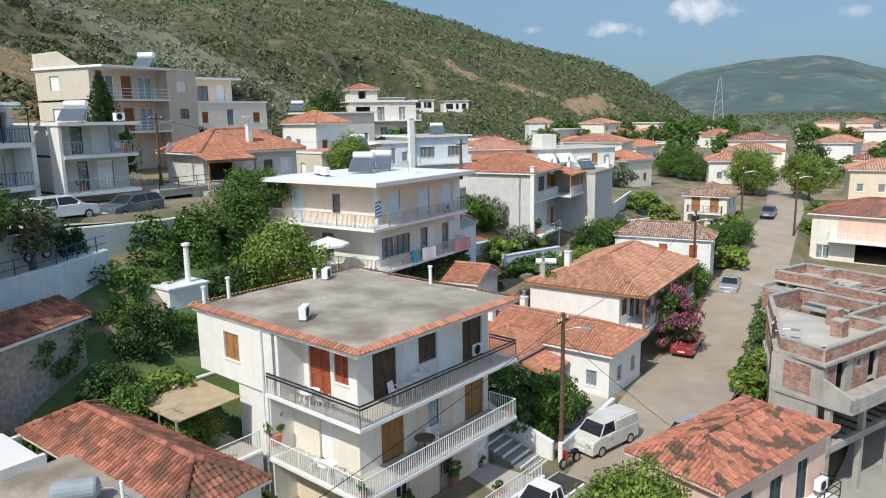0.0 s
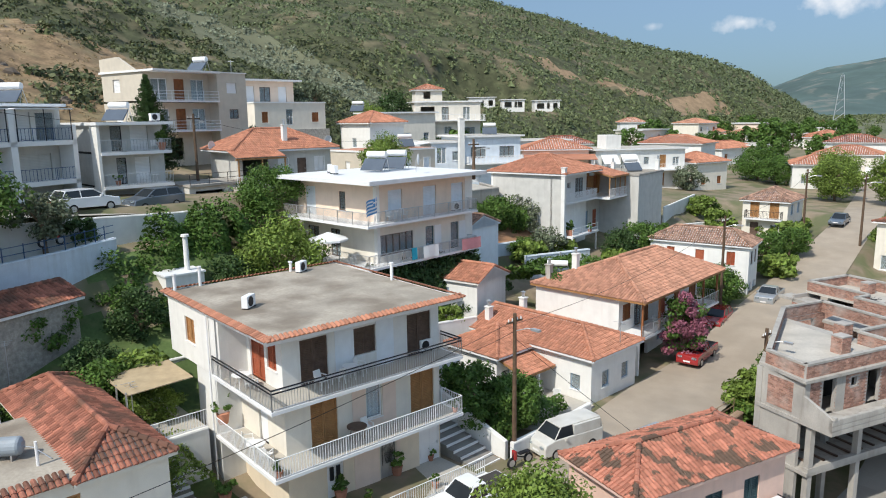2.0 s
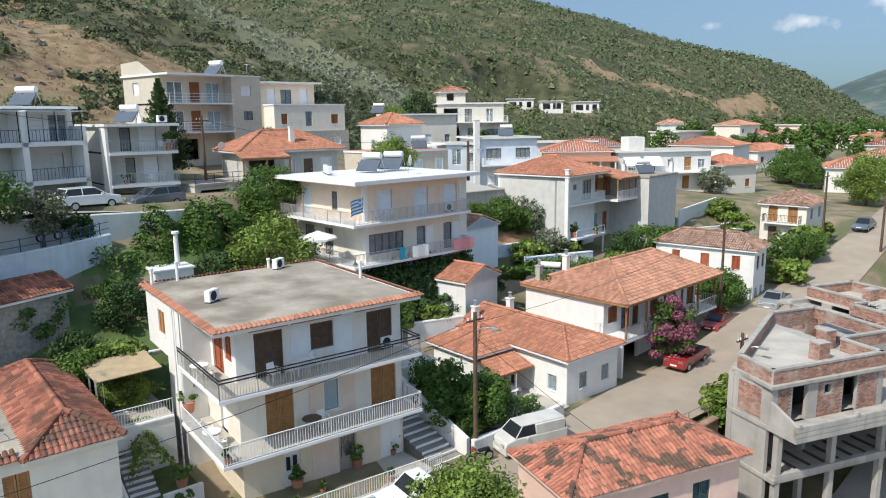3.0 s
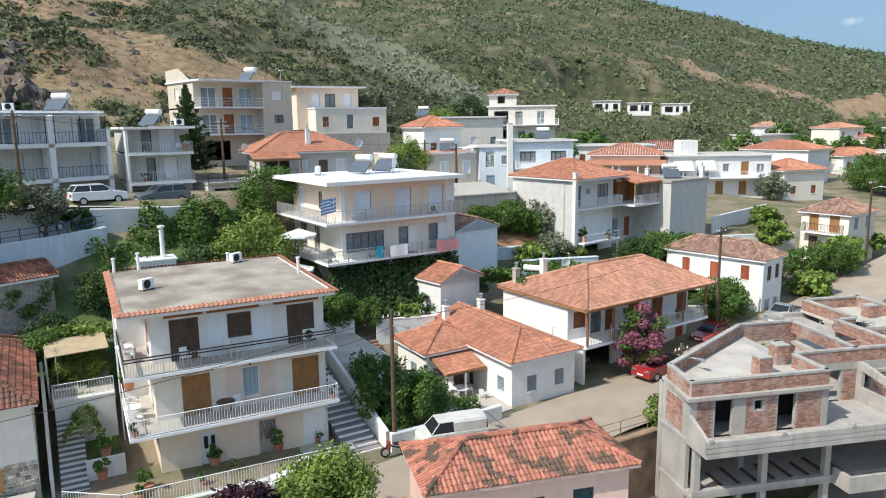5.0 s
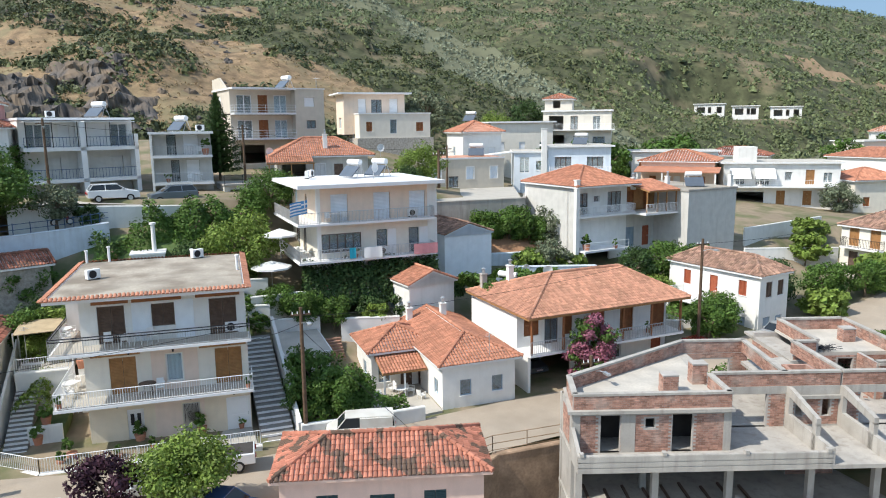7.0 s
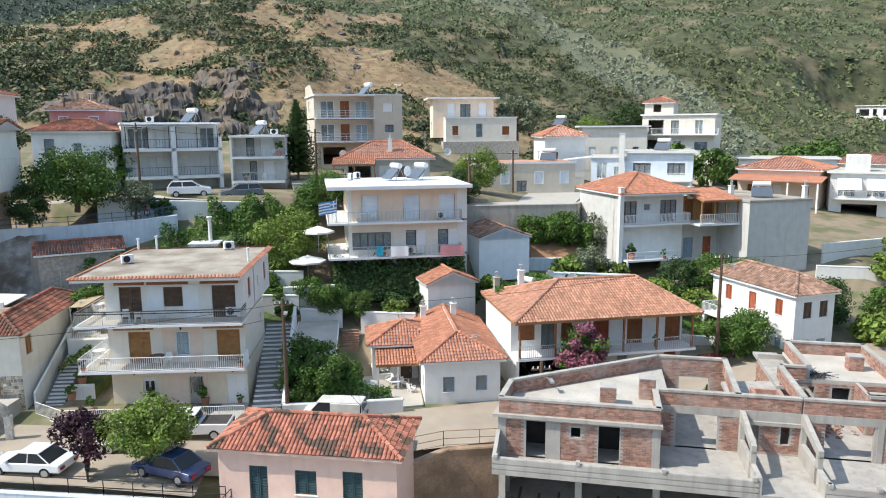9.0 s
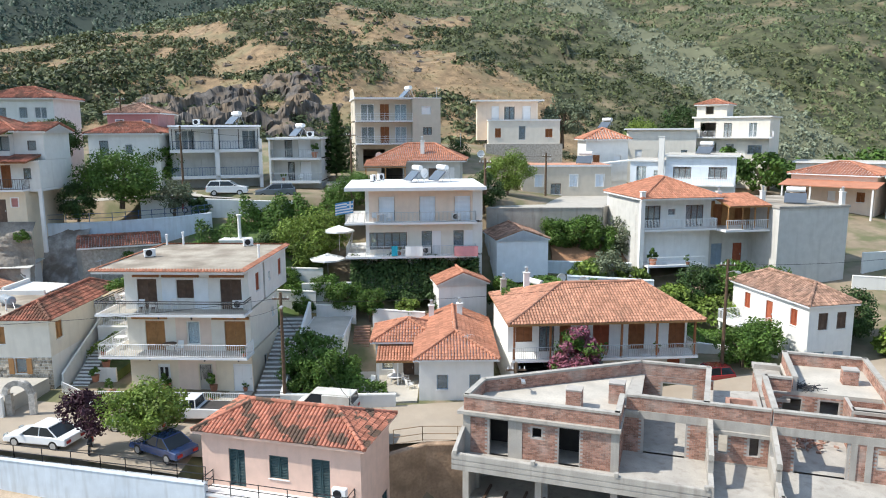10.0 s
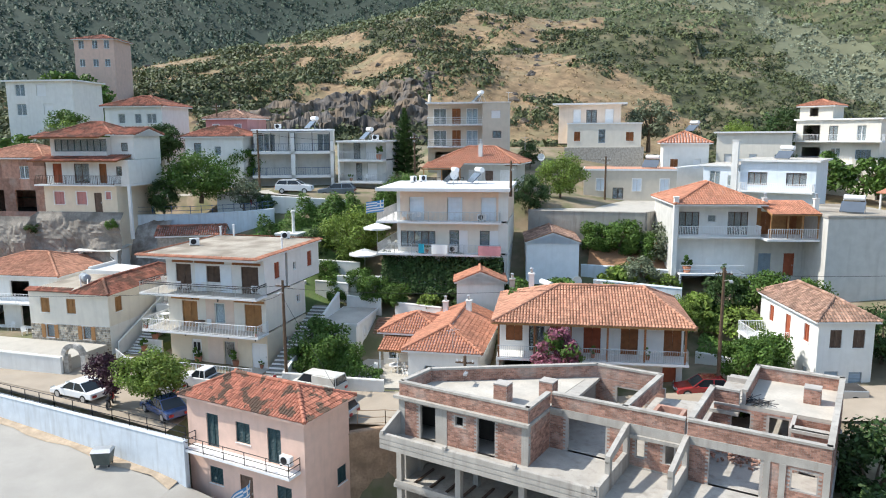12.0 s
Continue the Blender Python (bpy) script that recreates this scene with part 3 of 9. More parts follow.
def hip_roof(parent, x0, x1, y0, y1, z, rise, tiles, over=0.45, hips=(True, True), ridge=None, edge=WPAINT, ridge_mat=None, name="roof", pieces=0, coarse=1.0, runs=None):
    """A hipped (or gabled) tile roof over the rectangle; the ridge runs along the longer side unless told ('x' or 'y')."""
    X0, X1, Y0, Y1 = x0 - over, x1 + over, y0 - over, y1 + over
    w, dd = Y1 - Y0, X1 - X0
    along = ridge or ("y" if w >= dd else "x")
    if along == "y":
        half, ln = dd / 2, w
        P = lambda l, c, h: Vector((X0 + c, Y0 + l, z + h))
    else:
        half, ln = w / 2, dd
        P = lambda l, c, h: Vector((X0 + l, Y0 + c, z + h))
    in0, in1 = runs or ((half if hips[0] else 0.0), (half if hips[1] else 0.0))
    if in0 + in1 > ln:
        in0 = in1 = ln / 2 if hips[0] and hips[1] else 0
    r0, r1 = P(in0, half, rise), P(ln - in1, half, rise)
    c00, c10, c01, c11 = P(0, 0, 0), P(ln, 0, 0), P(0, 2 * half, 0), P(ln, 2 * half, 0)
    g = Geo()
    th = Vector((0, 0, -0.14))
    for poly in ((c00, r0, r1, c10), (c01, c11, r1, r0), (c00, c01, r0), (c10, r1, c11)):
        nv = (poly[1] - poly[0]).cross(poly[2] - poly[0])
        poly = poly if nv.z > 0 or abs(nv.z) < 1e-6 else tuple(reversed(poly))
        g.quad(*poly)
        g.quad(*[p + th for p in reversed(poly)])
    for a, b in ((c00, c10), (c10, c11), (c11, c01), (c01, c00)):
        g.quad(a, b, b + th, a + th)
    roof = part(name, g, edge, parent)
    t = Geo()
    sl = math.hypot(half, rise)

    def plane(p_a, p_b, top_mid, i_a, i_b, s):
        ux = (p_b - p_a).normalized()
        L = (p_b - p_a).length
        nv = Vector((0, 0, 1))
        up = (top_mid - p_a)
        uy = (up - ux * up.dot(ux)).normalized()
        if ux.cross(uy).z < 0:
            p_a, p_b, i_a, i_b = p_b, p_a, i_b, i_a
            ux = -ux
        inside = lambda cx, cy: i_a * cy / s - 0.05 <= cx <= L - i_b * cy / s + 0.05 and cy <= s
        own = 0.0
        if pieces and ux.y > 0.5:  # the slope towards the valley: tiles one by one, lower rows first
            own = tile_pieces(roof, tiles, p_a, ux, uy, L, s, inside, pieces)
        tile_plane(t, p_a, ux, uy, L, s, lambda cx, cy: cy > own and inside(cx, cy), 4 if coarse == 1.0 else 2, TILE_W * coarse, TILE_L * coarse)
    mid = (r0 + r1) / 2
    plane(c00, c10, mid, in0, in1, sl)
    plane(c01, c11, mid, in0, in1, sl)
    if hips[0]:
        plane(c00, c01, r0, half, half, math.hypot(in0, rise))
    if hips[1]:
        plane(c10, c11, r1, half, half, math.hypot(in1, rise))
    tob = part("tiles", t, tiles, roof)
    tagged(tob, kind="stuff")
    rg = Geo()
    up = Vector((0, 0, 0.09))
    if (r1 - r0).length > 0.3:
        ridge_tiles(rg, r0 + up, r1 + up)
    for c, r_, ok in ((c00, r0, hips[0]), (c01, r0, hips[0]), (c10, r1, hips[1]), (c11, r1, hips[1])):
        ridge_tiles(rg, c + up * 0.6, r_ + up) if ok else ridge_tiles(rg, c + up * 0.6, r_ + up, 0.1)
    part("ridge_tiles", rg, ridge_mat or tiles, roof)
    if not all(hips):  # gable walls are closed under the roof
        gg = Geo()
        for l, ok in ((over, hips[0]), (ln - over, hips[1])):
            if not ok:
                s = over / half * rise
                a, b, c = P(l, over, s - 0.14), P(l, 2 * half - over, s - 0.14), P(l, half, rise - 0.14)
                off = (P(1, 0, 0) - P(0, 0, 0)) * (0.1 if l < ln / 2 else -0.1)
                gg.wedge([a - Vector((0, 0, s)), b - Vector((0, 0, s)), b, c, a], [p + off for p in (a - Vector((0, 0, s)), b - Vector((0, 0, s)), b, c, a)])
        part("gable", gg, edge, parent)
    return roof


def railing(parent, pts, z, h=0.95, material=BLACKM, gap=0.13, bars=True, rails=(1.0,), closed_mat=None, name="railing", r=0.012):
    """A balustrade along points (x, y): top rail, posts and thin uprights."""
    g = Geo()
    for (ax, ay), (bx, by) in zip(pts, pts[1:]):
        L = math.hypot(bx - ax, by - ay)
        for k in rails:
            g.tube((ax, ay, z + h * k), (bx, by, z + h * k), 0.025, k=6)
        g.tube((ax, ay, z + 0.08), (bx, by, z + 0.08), 0.018, k=6)
        posts = max(1, int(L / 1.6))
        for i in range(posts + 1):
            g.box(ax + (bx - ax) * i / posts - 0.02, ax + (bx - ax) * i / posts + 0.02, ay + (by - ay) * i / posts - 0.02, ay + (by - ay) * i / posts + 0.02, z, z + h)
        if bars:
            k = int(L / gap)
            for i in range(1, k):
                px, py = ax + (bx - ax) * i / k, ay + (by - ay) * i / k
                g.box(px - r, px + r, py - r, py + r, z + 0.08, z + h)
    ob = tagged(part(name, g, material, parent), kind="stuff")
    if closed_mat:
        gp = Geo()
        for (ax, ay), (bx, by) in zip(pts, pts[1:]):
            dx, dy = (bx - ax), (by - ay)
            L = math.hypot(dx, dy)
            nx_, ny_ = dy / L * 0.008, -dx / L * 0.008
            gp.prism([(ax - nx_, ay - ny_), (bx - nx_, by - ny_), (bx + nx_, by + ny_), (ax + nx_, ay + ny_)], z + 0.1, z + h - 0.05)
        part("panel", gp, closed_mat, ob)
    return ob


def balcony(parent, x0, x1, y0, y1, z, rail=BLACKM, sides="lfr", h=0.95, thick=0.16, floor=WPAINT, inset=0.05, **kw):
    """A slab from the wall (x0) out to x1 with a railing on the sides named: l, f, r."""
    b = part("balcony", Geo().box(x0, x1, y0, y1, z - thick, z), floor, parent)
    pts = []
    if "l" in sides:
        pts.append((x0, y0 + inset))
    pts += [(x1 - inset, y0 + inset), (x1 - inset, y1 - inset)]
    if "r" in sides:
        pts.append((x0, y1 - inset))
    railing(b, pts, z, h, rail, **kw)
    return b


def chimney(parent, x, y, z, h, w=0.45, material=WHITE, pot=True):
    g = Geo().box(x - w / 2, x + w / 2, y - w / 2, y + w / 2, z, z + h).box(x - w / 2 - 0.06, x + w / 2 + 0.06, y - w / 2 - 0.06, y + w / 2 + 0.06, z + h, z + h + 0.08)
    c = part("chimney", g, material, parent)
    if pot:
        part("chimney_pot", Geo().tube((x, y, z + h + 0.08), (x, y, z + h + 0.45), 0.12, 0.11, 10).tube((x, y, z + h + 0.5), (x, y, z + h + 0.58), 0.2, 0.05, 10).tube((x, y, z + h + 0.45), (x, y, z + h + 0.5), 0.03, k=6), GALV, c)
    return c


def house(label, x, y, z, rot=0.0, category="house", name="house"):
    return thing(name, pose(x, y, z, 0, 0, rot), label, category)


# ---------- houses of the front row ----------
ROSY = mat("rosy_cream_render", (0.76, 0.61, 0.51), var=0.05, dirt=0.2, dirt_color=(0.5, 0.41, 0.34), streak=True, bump=0.1)


def main_house():
    """Three-storey house with wrap-round balconies under a flat roof edged with tiles."""
    h = house("cream three-storey house with wrap-round balconies and flat tile-edged roof", -18.75, 16.9, 3.25, -2)
    W, D, F = 11.1, 12.3, -1.75
    top, mid = 6.4, 3.2
    # ground floor
    block(h, -8.9, F, 1.5, 10.9, -0.6, mid - 0.16, CREAM,
          front=[(2.1, 0.0, 0.95, 2.15, "d", WPAINT), (5.3, 0.0, 1.0, 2.15, "d", GALV), (7.9, 0.0, 1.45, 2.2, "d", WPAINT)], right=[(3.0, 0.9, 0.8, 1.0, "g")], floors=(0.0,))
    block(h, -8.9, F, 1.5, 10.9, mid, top - 0.16, PALE,
          front=[(1.35, mid, 1.5, 2.3, "s", OAK), (4.55, mid + 0.5, 0.95, 1.75, "c"), (7.4, mid, 1.6, 2.3, "s", OAK)],
          left=[(1.2, mid, 1.3, 2.2, "r"), (4.4, mid, 0.95, 2.2, "r")], right=[(5.5, mid + 1.3, 0.6, 0.7, "g")], floors=(mid,))
    zt = top
    block(h, -5.6, F, 1.5, 10.9, zt, zt + 3.0, WHITE,
          front=[(0.95, zt, 1.5, 2.3, "s", DARKWOOD), (3.95, zt + 0.85, 1.3, 1.4, "s", DARKWOOD), (7.25, zt, 1.6, 2.3, "s", DARKWOOD)],
          left=[(0.6, zt, 1.5, 2.25, "s", REDWOOD), (2.35, zt + 0.85, 0.95, 1.35, "s", REDWOOD)],
          right=[(1.7, zt + 1.0, 0.9, 1.4, "s", REDWOOD)], floors=(zt,), walls="flr")
    block(h, -D + 0.3, -5.6, 0.1, 10.9, zt - 0.05, zt + 3.0, WHITE,
          left=[(2.3, zt + 1.0, 1.25, 1.35, "s", OAK)], right=[(1.2, zt + 1.2, 0.5, 0.7, "g"), (4.0, zt + 1.0, 0.9, 1.4, "s", REDWOOD)], floors=(zt,), walls="lrb")
    part("wall", Geo().box(-5.6, -5.38, 0.1, 1.5, zt - 0.05, zt + 3.0), WHITE, h)
    part("wall", Geo().box(-8.9, -6.4, 0.25, 1.5, -0.6, zt - 0.06), WHITE, h)
    for y0, y1 in ((4.35, 5.42), (6.78, 7.85)):
        part("wall_panel", Geo().box(F + 0.002, F + 0.03, y0, y1, zt, zt + 2.4), BLUEWHITE, h, "pale blue-white panel")
    for y0 in (3.78, 4.16):
        part("door_pane", Geo().box(F - 0.1, F + 0.012, y0, y0 + 0.2, 1.15, 1.85), BLACKM, h)
    for u0, u1, z in ((2.2, 4.2, zt + 2.45), (4.4, 7.2, zt + 2.45), (8.0, 10.6, zt + 2.45), (1.9, 4.6, mid + 2.45), (8.0, 10.8, mid + 2.45)):
        part("lintel_board", Geo().box(F, F + 0.14, u0, u1, z, z + 0.17), WOOD if z > 7 else OAK, h)
    for y0, y1, z0, z1 in ((5.2, 6.0, mid, mid + 2.9), (7.06, 7.9, mid, mid + 2.9), (6.0, 7.06, mid, mid + 0.46), (6.0, 7.06, mid + 2.3, mid + 2.9), (5.2, 6.72, 0.0, 2.95), (7.86, 8.1, 0.0, 2.95), (6.72, 7.86, 2.25, 2.95)):
        part("wall_panel", Geo().box(F + 0.002, F + 0.03, y0, y1, z0, z1), ROSY, h)
    for y, z in ((3.1, 2.55), (7.3, 2.55), (9.9, 2.55), (4.0, mid + 2.62), (6.5, mid + 2.55), (9.8, mid + 2.65)):
        lamp = part("wall_lamp", Geo().tube((F, y, z + 0.05), (F + 0.16, y, z + 0.12), 0.015), BLACKM, h, "black iron wall lantern")
        part("lantern", Geo().tube((F + 0.16, y, z - 0.14), (F + 0.16, y, z + 0.1), 0.05, 0.09, 6), BLACKM, lamp)
    grille = part("door_grille", Geo().box(F + 0.03, F + 0.045, 6.9, 6.93, 0.9, 2.1).box(F + 0.03, F + 0.045, 7.67, 7.7, 0.9, 2.1), BLACKM, h)
    for k in range(9):
        part("bar", Geo().tube((F + 0.04, 7.3 + (k - 4) * 0.04, 0.95), (F + 0.04, 7.3 + (k - 4) * 0.09, 2.1), 0.012, k=5), BLACKM, grille)
    # balcony floors
    for z in (mid, top):
        b = part("balcony", Geo().prism([(F, 0.15), (F, 1.5), (-6.4, 1.5), (-6.4, 0.0), (0.0, 0.0), (0.0, W), (F, W), (F, 1.5)][2:] + [(F, 1.5)], z - 0.16, z), WPAINT, h)
        run = [(-6.3, 0.06), (-0.06, 0.06), (-0.06, W - 0.06), (F, W - 0.06)]
        railing(b, run, z, 0.95, WPAINT if z == mid else GALV, gap=0.14, r=0.012 if z == mid else 0.008)
        if z == top:
            for (ax, ay), (bx, by) in zip(run, run[1:]):
                for e in (0.82, 0.98):
                    part("handrail", Geo().tube((ax, ay, z + e), (bx, by, z + e), 0.035, k=6), BLACKM, b)
        part("floor_tiles", Geo().prism([(-6.2, 1.5), (-6.2, 0.14), (-0.14, 0.14), (-0.14, W - 0.14), (F, W - 0.14), (F, 1.5)], z + 0.002, z + 0.012), PAVE, b)
    # flat roof, tile edge
    zr = top + 3.0
    roof = part("roof", Geo().box(-D, 0, 0, W, zr, zr + 0.2), WPAINT, h)
    part("roof_screed", Geo().box(-D + 0.3, -0.3, 0.3, W - 0.3, zr + 0.2, zr + 0.27), SLABTOP, roof, "stained grey cement screed")
    edge = Geo()
    for o, ux, uy, w in ((Vector((0.12, -0.1, zr + 0.18)), Vector((0, 1, 0)), Vector((-1, 0, 0.42)), W + 0.2), (Vector((-D - 0.12, W + 0.1, zr + 0.18)), Vector((0, -1, 0)), Vector((1, 0, 0.42)), W + 0.2),
                         (Vector((-D - 0.1, -0.12, zr + 0.18)), Vector((1, 0, 0)), Vector((0, 1, 0.42)), D + 0.2), (Vector((0.1, W + 0.12, zr + 0.18)), Vector((-1, 0, 0)), Vector((0, -1, 0.42)), D + 0.2)):
        tile_plane(edge, o, ux, uy.normalized(), w, 0.4, lambda cx, cy, w=w: cx < w and cy < 0.36, tl=0.34)
    tagged(part("edge_tiles", edge, TILE_O, roof), kind="stuff")
    for x, y, hh in ((-D + 0.5, 0.45, 0.9), (-D + 0.45, 1.9, 1.1), (-5.5, W - 0.5, 1.0), (-D + 0.6, 7.5, 0.6)):
        part("vent_pipe", Geo().tube((x, y, zr + 0.2), (x, y, zr + 0.2 + hh), 0.09, k=10).tube((x, y, zr + 0.2 + hh), (x, y, zr + 0.3 + hh), 0.13, k=10), WPAINT, roof)
    part("drain_pipe", Geo().tube((-6.5, -0.02, 0.2), (-6.5, -0.02, zr), 0.045), WPAINT, h)
    return h


main_house()


def low_house():
    h = house("low white house with bright orange hipped tile roof", -19.0, 40.45, 2.72, 1.5)
    block(h, -10.6, 0, 0, 5.5, -0.3, 3.5, WHITE, front=[(1.3, 1.1, 0.85, 1.15, "g", BLUEGREY), (3.7, 1.1, 0.85, 1.15, "g", BLUEGREY)],
          left=[(8.9, 1.0, 0.8, 1.1, "g", BLUEGREY), (5.0, 0, 0.9, 2.1, "d", DARKWOOD)], floors=(0,))
    hip_roof(h, -10.6, 0, 0, 5.5, 3.5, 1.25, TILE_O, over=0.42, hips=(False, True), ridge="x")
    block(h, -9.6, -5.2, -3.6, 0, -0.3, 3.3, WHITE, front=[(0.5, 0.9, 0.9, 1.2, "g", BLUEGREY), (2.2, 0, 0.9, 2.1, "d", DARKWOOD)], left=[(2.0, 1.0, 0.9, 1.1, "g", BLUEGREY)], floors=(0,), walls="flb")
    hip_roof(h, -9.6, -5.2, -3.6, 1.5, 3.3, 1.25, TILE_O, over=0.4, hips=(True, True), ridge="x", name="side_roof")
    # porch
    g = Geo()
    tile_plane(g, Vector((-2.9, -3.4, 2.35)), Vector((0, 1, 0)), Vector((-1, 0, 0.3)).normalized(), 3.3, 2.3, lambda cx, cy: cx < 3.2 and cy < 2.25)
    pr = part("porch_roof", Geo().wedge([(-2.9, -3.4, 2.22), (-2.9, -0.05, 2.22), (-5.15, -0.05, 2.9), (-5.15, -3.4, 2.9)], [(-2.9, -3.4, 2.34), (-2.9, -0.05, 2.34), (-5.15, -0.05, 3.02), (-5.15, -3.4, 3.02)]), OAK, h)
    tagged(part("tiles", g, TILE_O, pr), kind="stuff")
    for y in (-3.3, -1.8):
        part("porch_post", Geo().box(-3.1, -2.98, y, y + 0.12, 0, 2.25), WPAINT, h)
    chimney(h, -8.6, 3.3, 4.6, 0.9)
    chimney(h, -10.0, 0.9, 4.0, 1.0)
    return h


low_house()


def long_house():
    """Two storeys, wooden posts along a deep veranda, faded hipped roof."""
    h = house("long white two-storey house with timber veranda and faded tile roof", -19.55, 47.32, 2.9, 5.0)
    W, D, F = 14.35, 9.4, -1.9
    fz = 3.0
    block(h, -D, F, 0, W - 0.3, -0.4, fz - 0.15, WHITE, front=[(0.4, 0.0, 4.4, 2.5, "o"), (6.5, 0.9, 1.0, 1.2, "s", BLUEGREY), (8.6, 0.9, 1.0, 1.2, "g"), (12.6, 0, 1.0, 2.1, "d", REDWOOD)], floors=(0,))
    block(h, -D, F, 0, W - 0.3, fz - 0.15, 5.75, WHITE,
          front=[(0.6, fz + 0.8, 1.3, 1.3, "s", WOOD), (2.4, fz, 1.2, 2.2, "g", DARKWOOD), (4.0, fz, 0.9, 2.2, "s", WOOD), (6.6, fz, 1.3, 2.2, "s", REDWOOD), (9.4, fz, 1.3, 2.2, "s", WOOD), (12.6, fz, 1.3, 2.2, "s", WOOD)],
          right=[(3.5, fz + 0.9, 1.0, 1.2, "s", WOOD)], floors=(fz,))
    b = part("balcony", Geo().box(F, 0.1, 0.0, W - 0.2, fz - 0.18, fz), WPAINT, h)
    railing(b, [(0.04, 0.05), (0.04, W - 0.25), (F, W - 0.25)], fz, 0.95, GALV, gap=0.16)
    for y in (0.1, 2.8, 5.5, 8.2, 10.9, 13.8):
        part("veranda_post", Geo().box(-0.12, 0.02, y, y + 0.14, fz, 5.75), WOOD, h)
    hip_roof(h, -D, 0.0, 0, W - 0.2, 5.8, 1.9, TILE_M, over=0.35, edge=OAK, runs=(5.05, 3.2))
    part("wall", Geo().box(-5.5, -0.2, -0.05, 0.17, -0.4, 2.8), WHITE, h)
    chimney(h, -7.2, 2.4, 6.9, 1.2)
    chimney(h, -8.6, 0.7, 6.0, 1.3, material=CONC)
    return h


long_house()


def corner_house():
    h = house("white two-storey corner house with an old grey-brown tile roof", -22.19, 70.27, 3.45, 12.6)
    block(h, -9.7, 0, 0, 4.0, -0.5, 5.9, WHITE,
          front=[(0.85, 3.9, 0.85, 1.35, "s", DARKWOOD), (2.5, 3.9, 0.85, 1.35, "s", DARKWOOD), (0.65, 0.9, 1.0, 1.25, "r", BLUEGREY), (2.4, 0.9, 0.95, 1.2, "r", BLUEGREY)],
          left=[(7.6, 3.9, 0.8, 1.35, "s", REDWOOD), (1.7, 3.9, 0.8, 1.35, "s", REDWOOD), (4.6, 3.1, 0.85, 2.1, "d", REDWOOD), (7.7, 1.0, 0.7, 1.0, "r", BLUEGREY)], floors=(0, 3.0))
    hip_roof(h, -9.7, 0, 0, 4.0, 5.9, 1.25, TILE_G, over=0.3)
    b = part("balcony", Geo().box(-8.0, -4.2, -2.6, 0, 2.85, 3.0), WPAINT, h)
    railing(b, [(-7.95, -0.1), (-7.95, -2.5), (-4.3, -2.5), (-4.3, -0.1)], 3.0, 0.85, WPAINT)
    for x in (-7.9, -4.5):
        part("pillar", Geo().box(x, x + 0.3, -2.5, -2.2, -0.5, 2.85), WPAINT, h)
    return h


corner_house()


def small_shed_house():
    h = house("small white outbuilding with an orange gabled tile roof", -30.9, 41.7, 6.4, 12)
    block(h, -4.6, 0, 0, 4.4, -0.6, 2.8, WHITE, left=[(1.0, 0.2, 0.9, 1.9, "d", BLUEGREY)], floors=(0,))
    hip_roof(h, -4.6, 0, 0, 4.4, 2.8, 1.0, TILE_O, over=0.25, hips=(False, False), ridge="x", edge=WHITE)
    chimney(h, -3.4, 4.0, 2.9, 1.3, 0.25, CONC)
    return h


small_shed_house()


def pink_house():
    h = house("pink two-storey house with green shutters and a patched hipped tile roof", -7.88, 28.25, -1.25, -14.5)
    W, D = 9.95, 4.6
    block(h, -D, 0, 0, W, -2.0, 6.85, PINK,
          front=[(1.75, 3.6, 1.05, 2.3, "s", TEAL), (4.35, 4.4, 1.2, 1.4, "s", TEAL), (7.0, 3.6, 1.1, 2.3, "s", TEAL), (1.8, 1.0, 1.2, 1.2, "s", TEAL), (4.5, 0.0, 1.1, 2.2, "d", DARKWOOD), (7.6, 0.9, 1.2, 1.3, "s", TEAL)],
          right=[(3.2, 1.2, 1.0, 1.2, "s", TEAL)], back=[(3.0, 4.2, 1.1, 1.3, "s", TEAL), (7.0, 4.2, 1.1, 1.3, "s", TEAL)], floors=(0, 3.4))
    hip_roof(h, -D, 0, 0, W, 6.9, 1.1, TILE_P, over=0.4, edge=PINK, pieces=300)
    balcony(h, 0, 1.1, 0.6, 9.6, 3.55, BLACKM, gap=0.6, bars=False, rails=(1.0, 0.55), h=0.9)
    return h


pink_house()

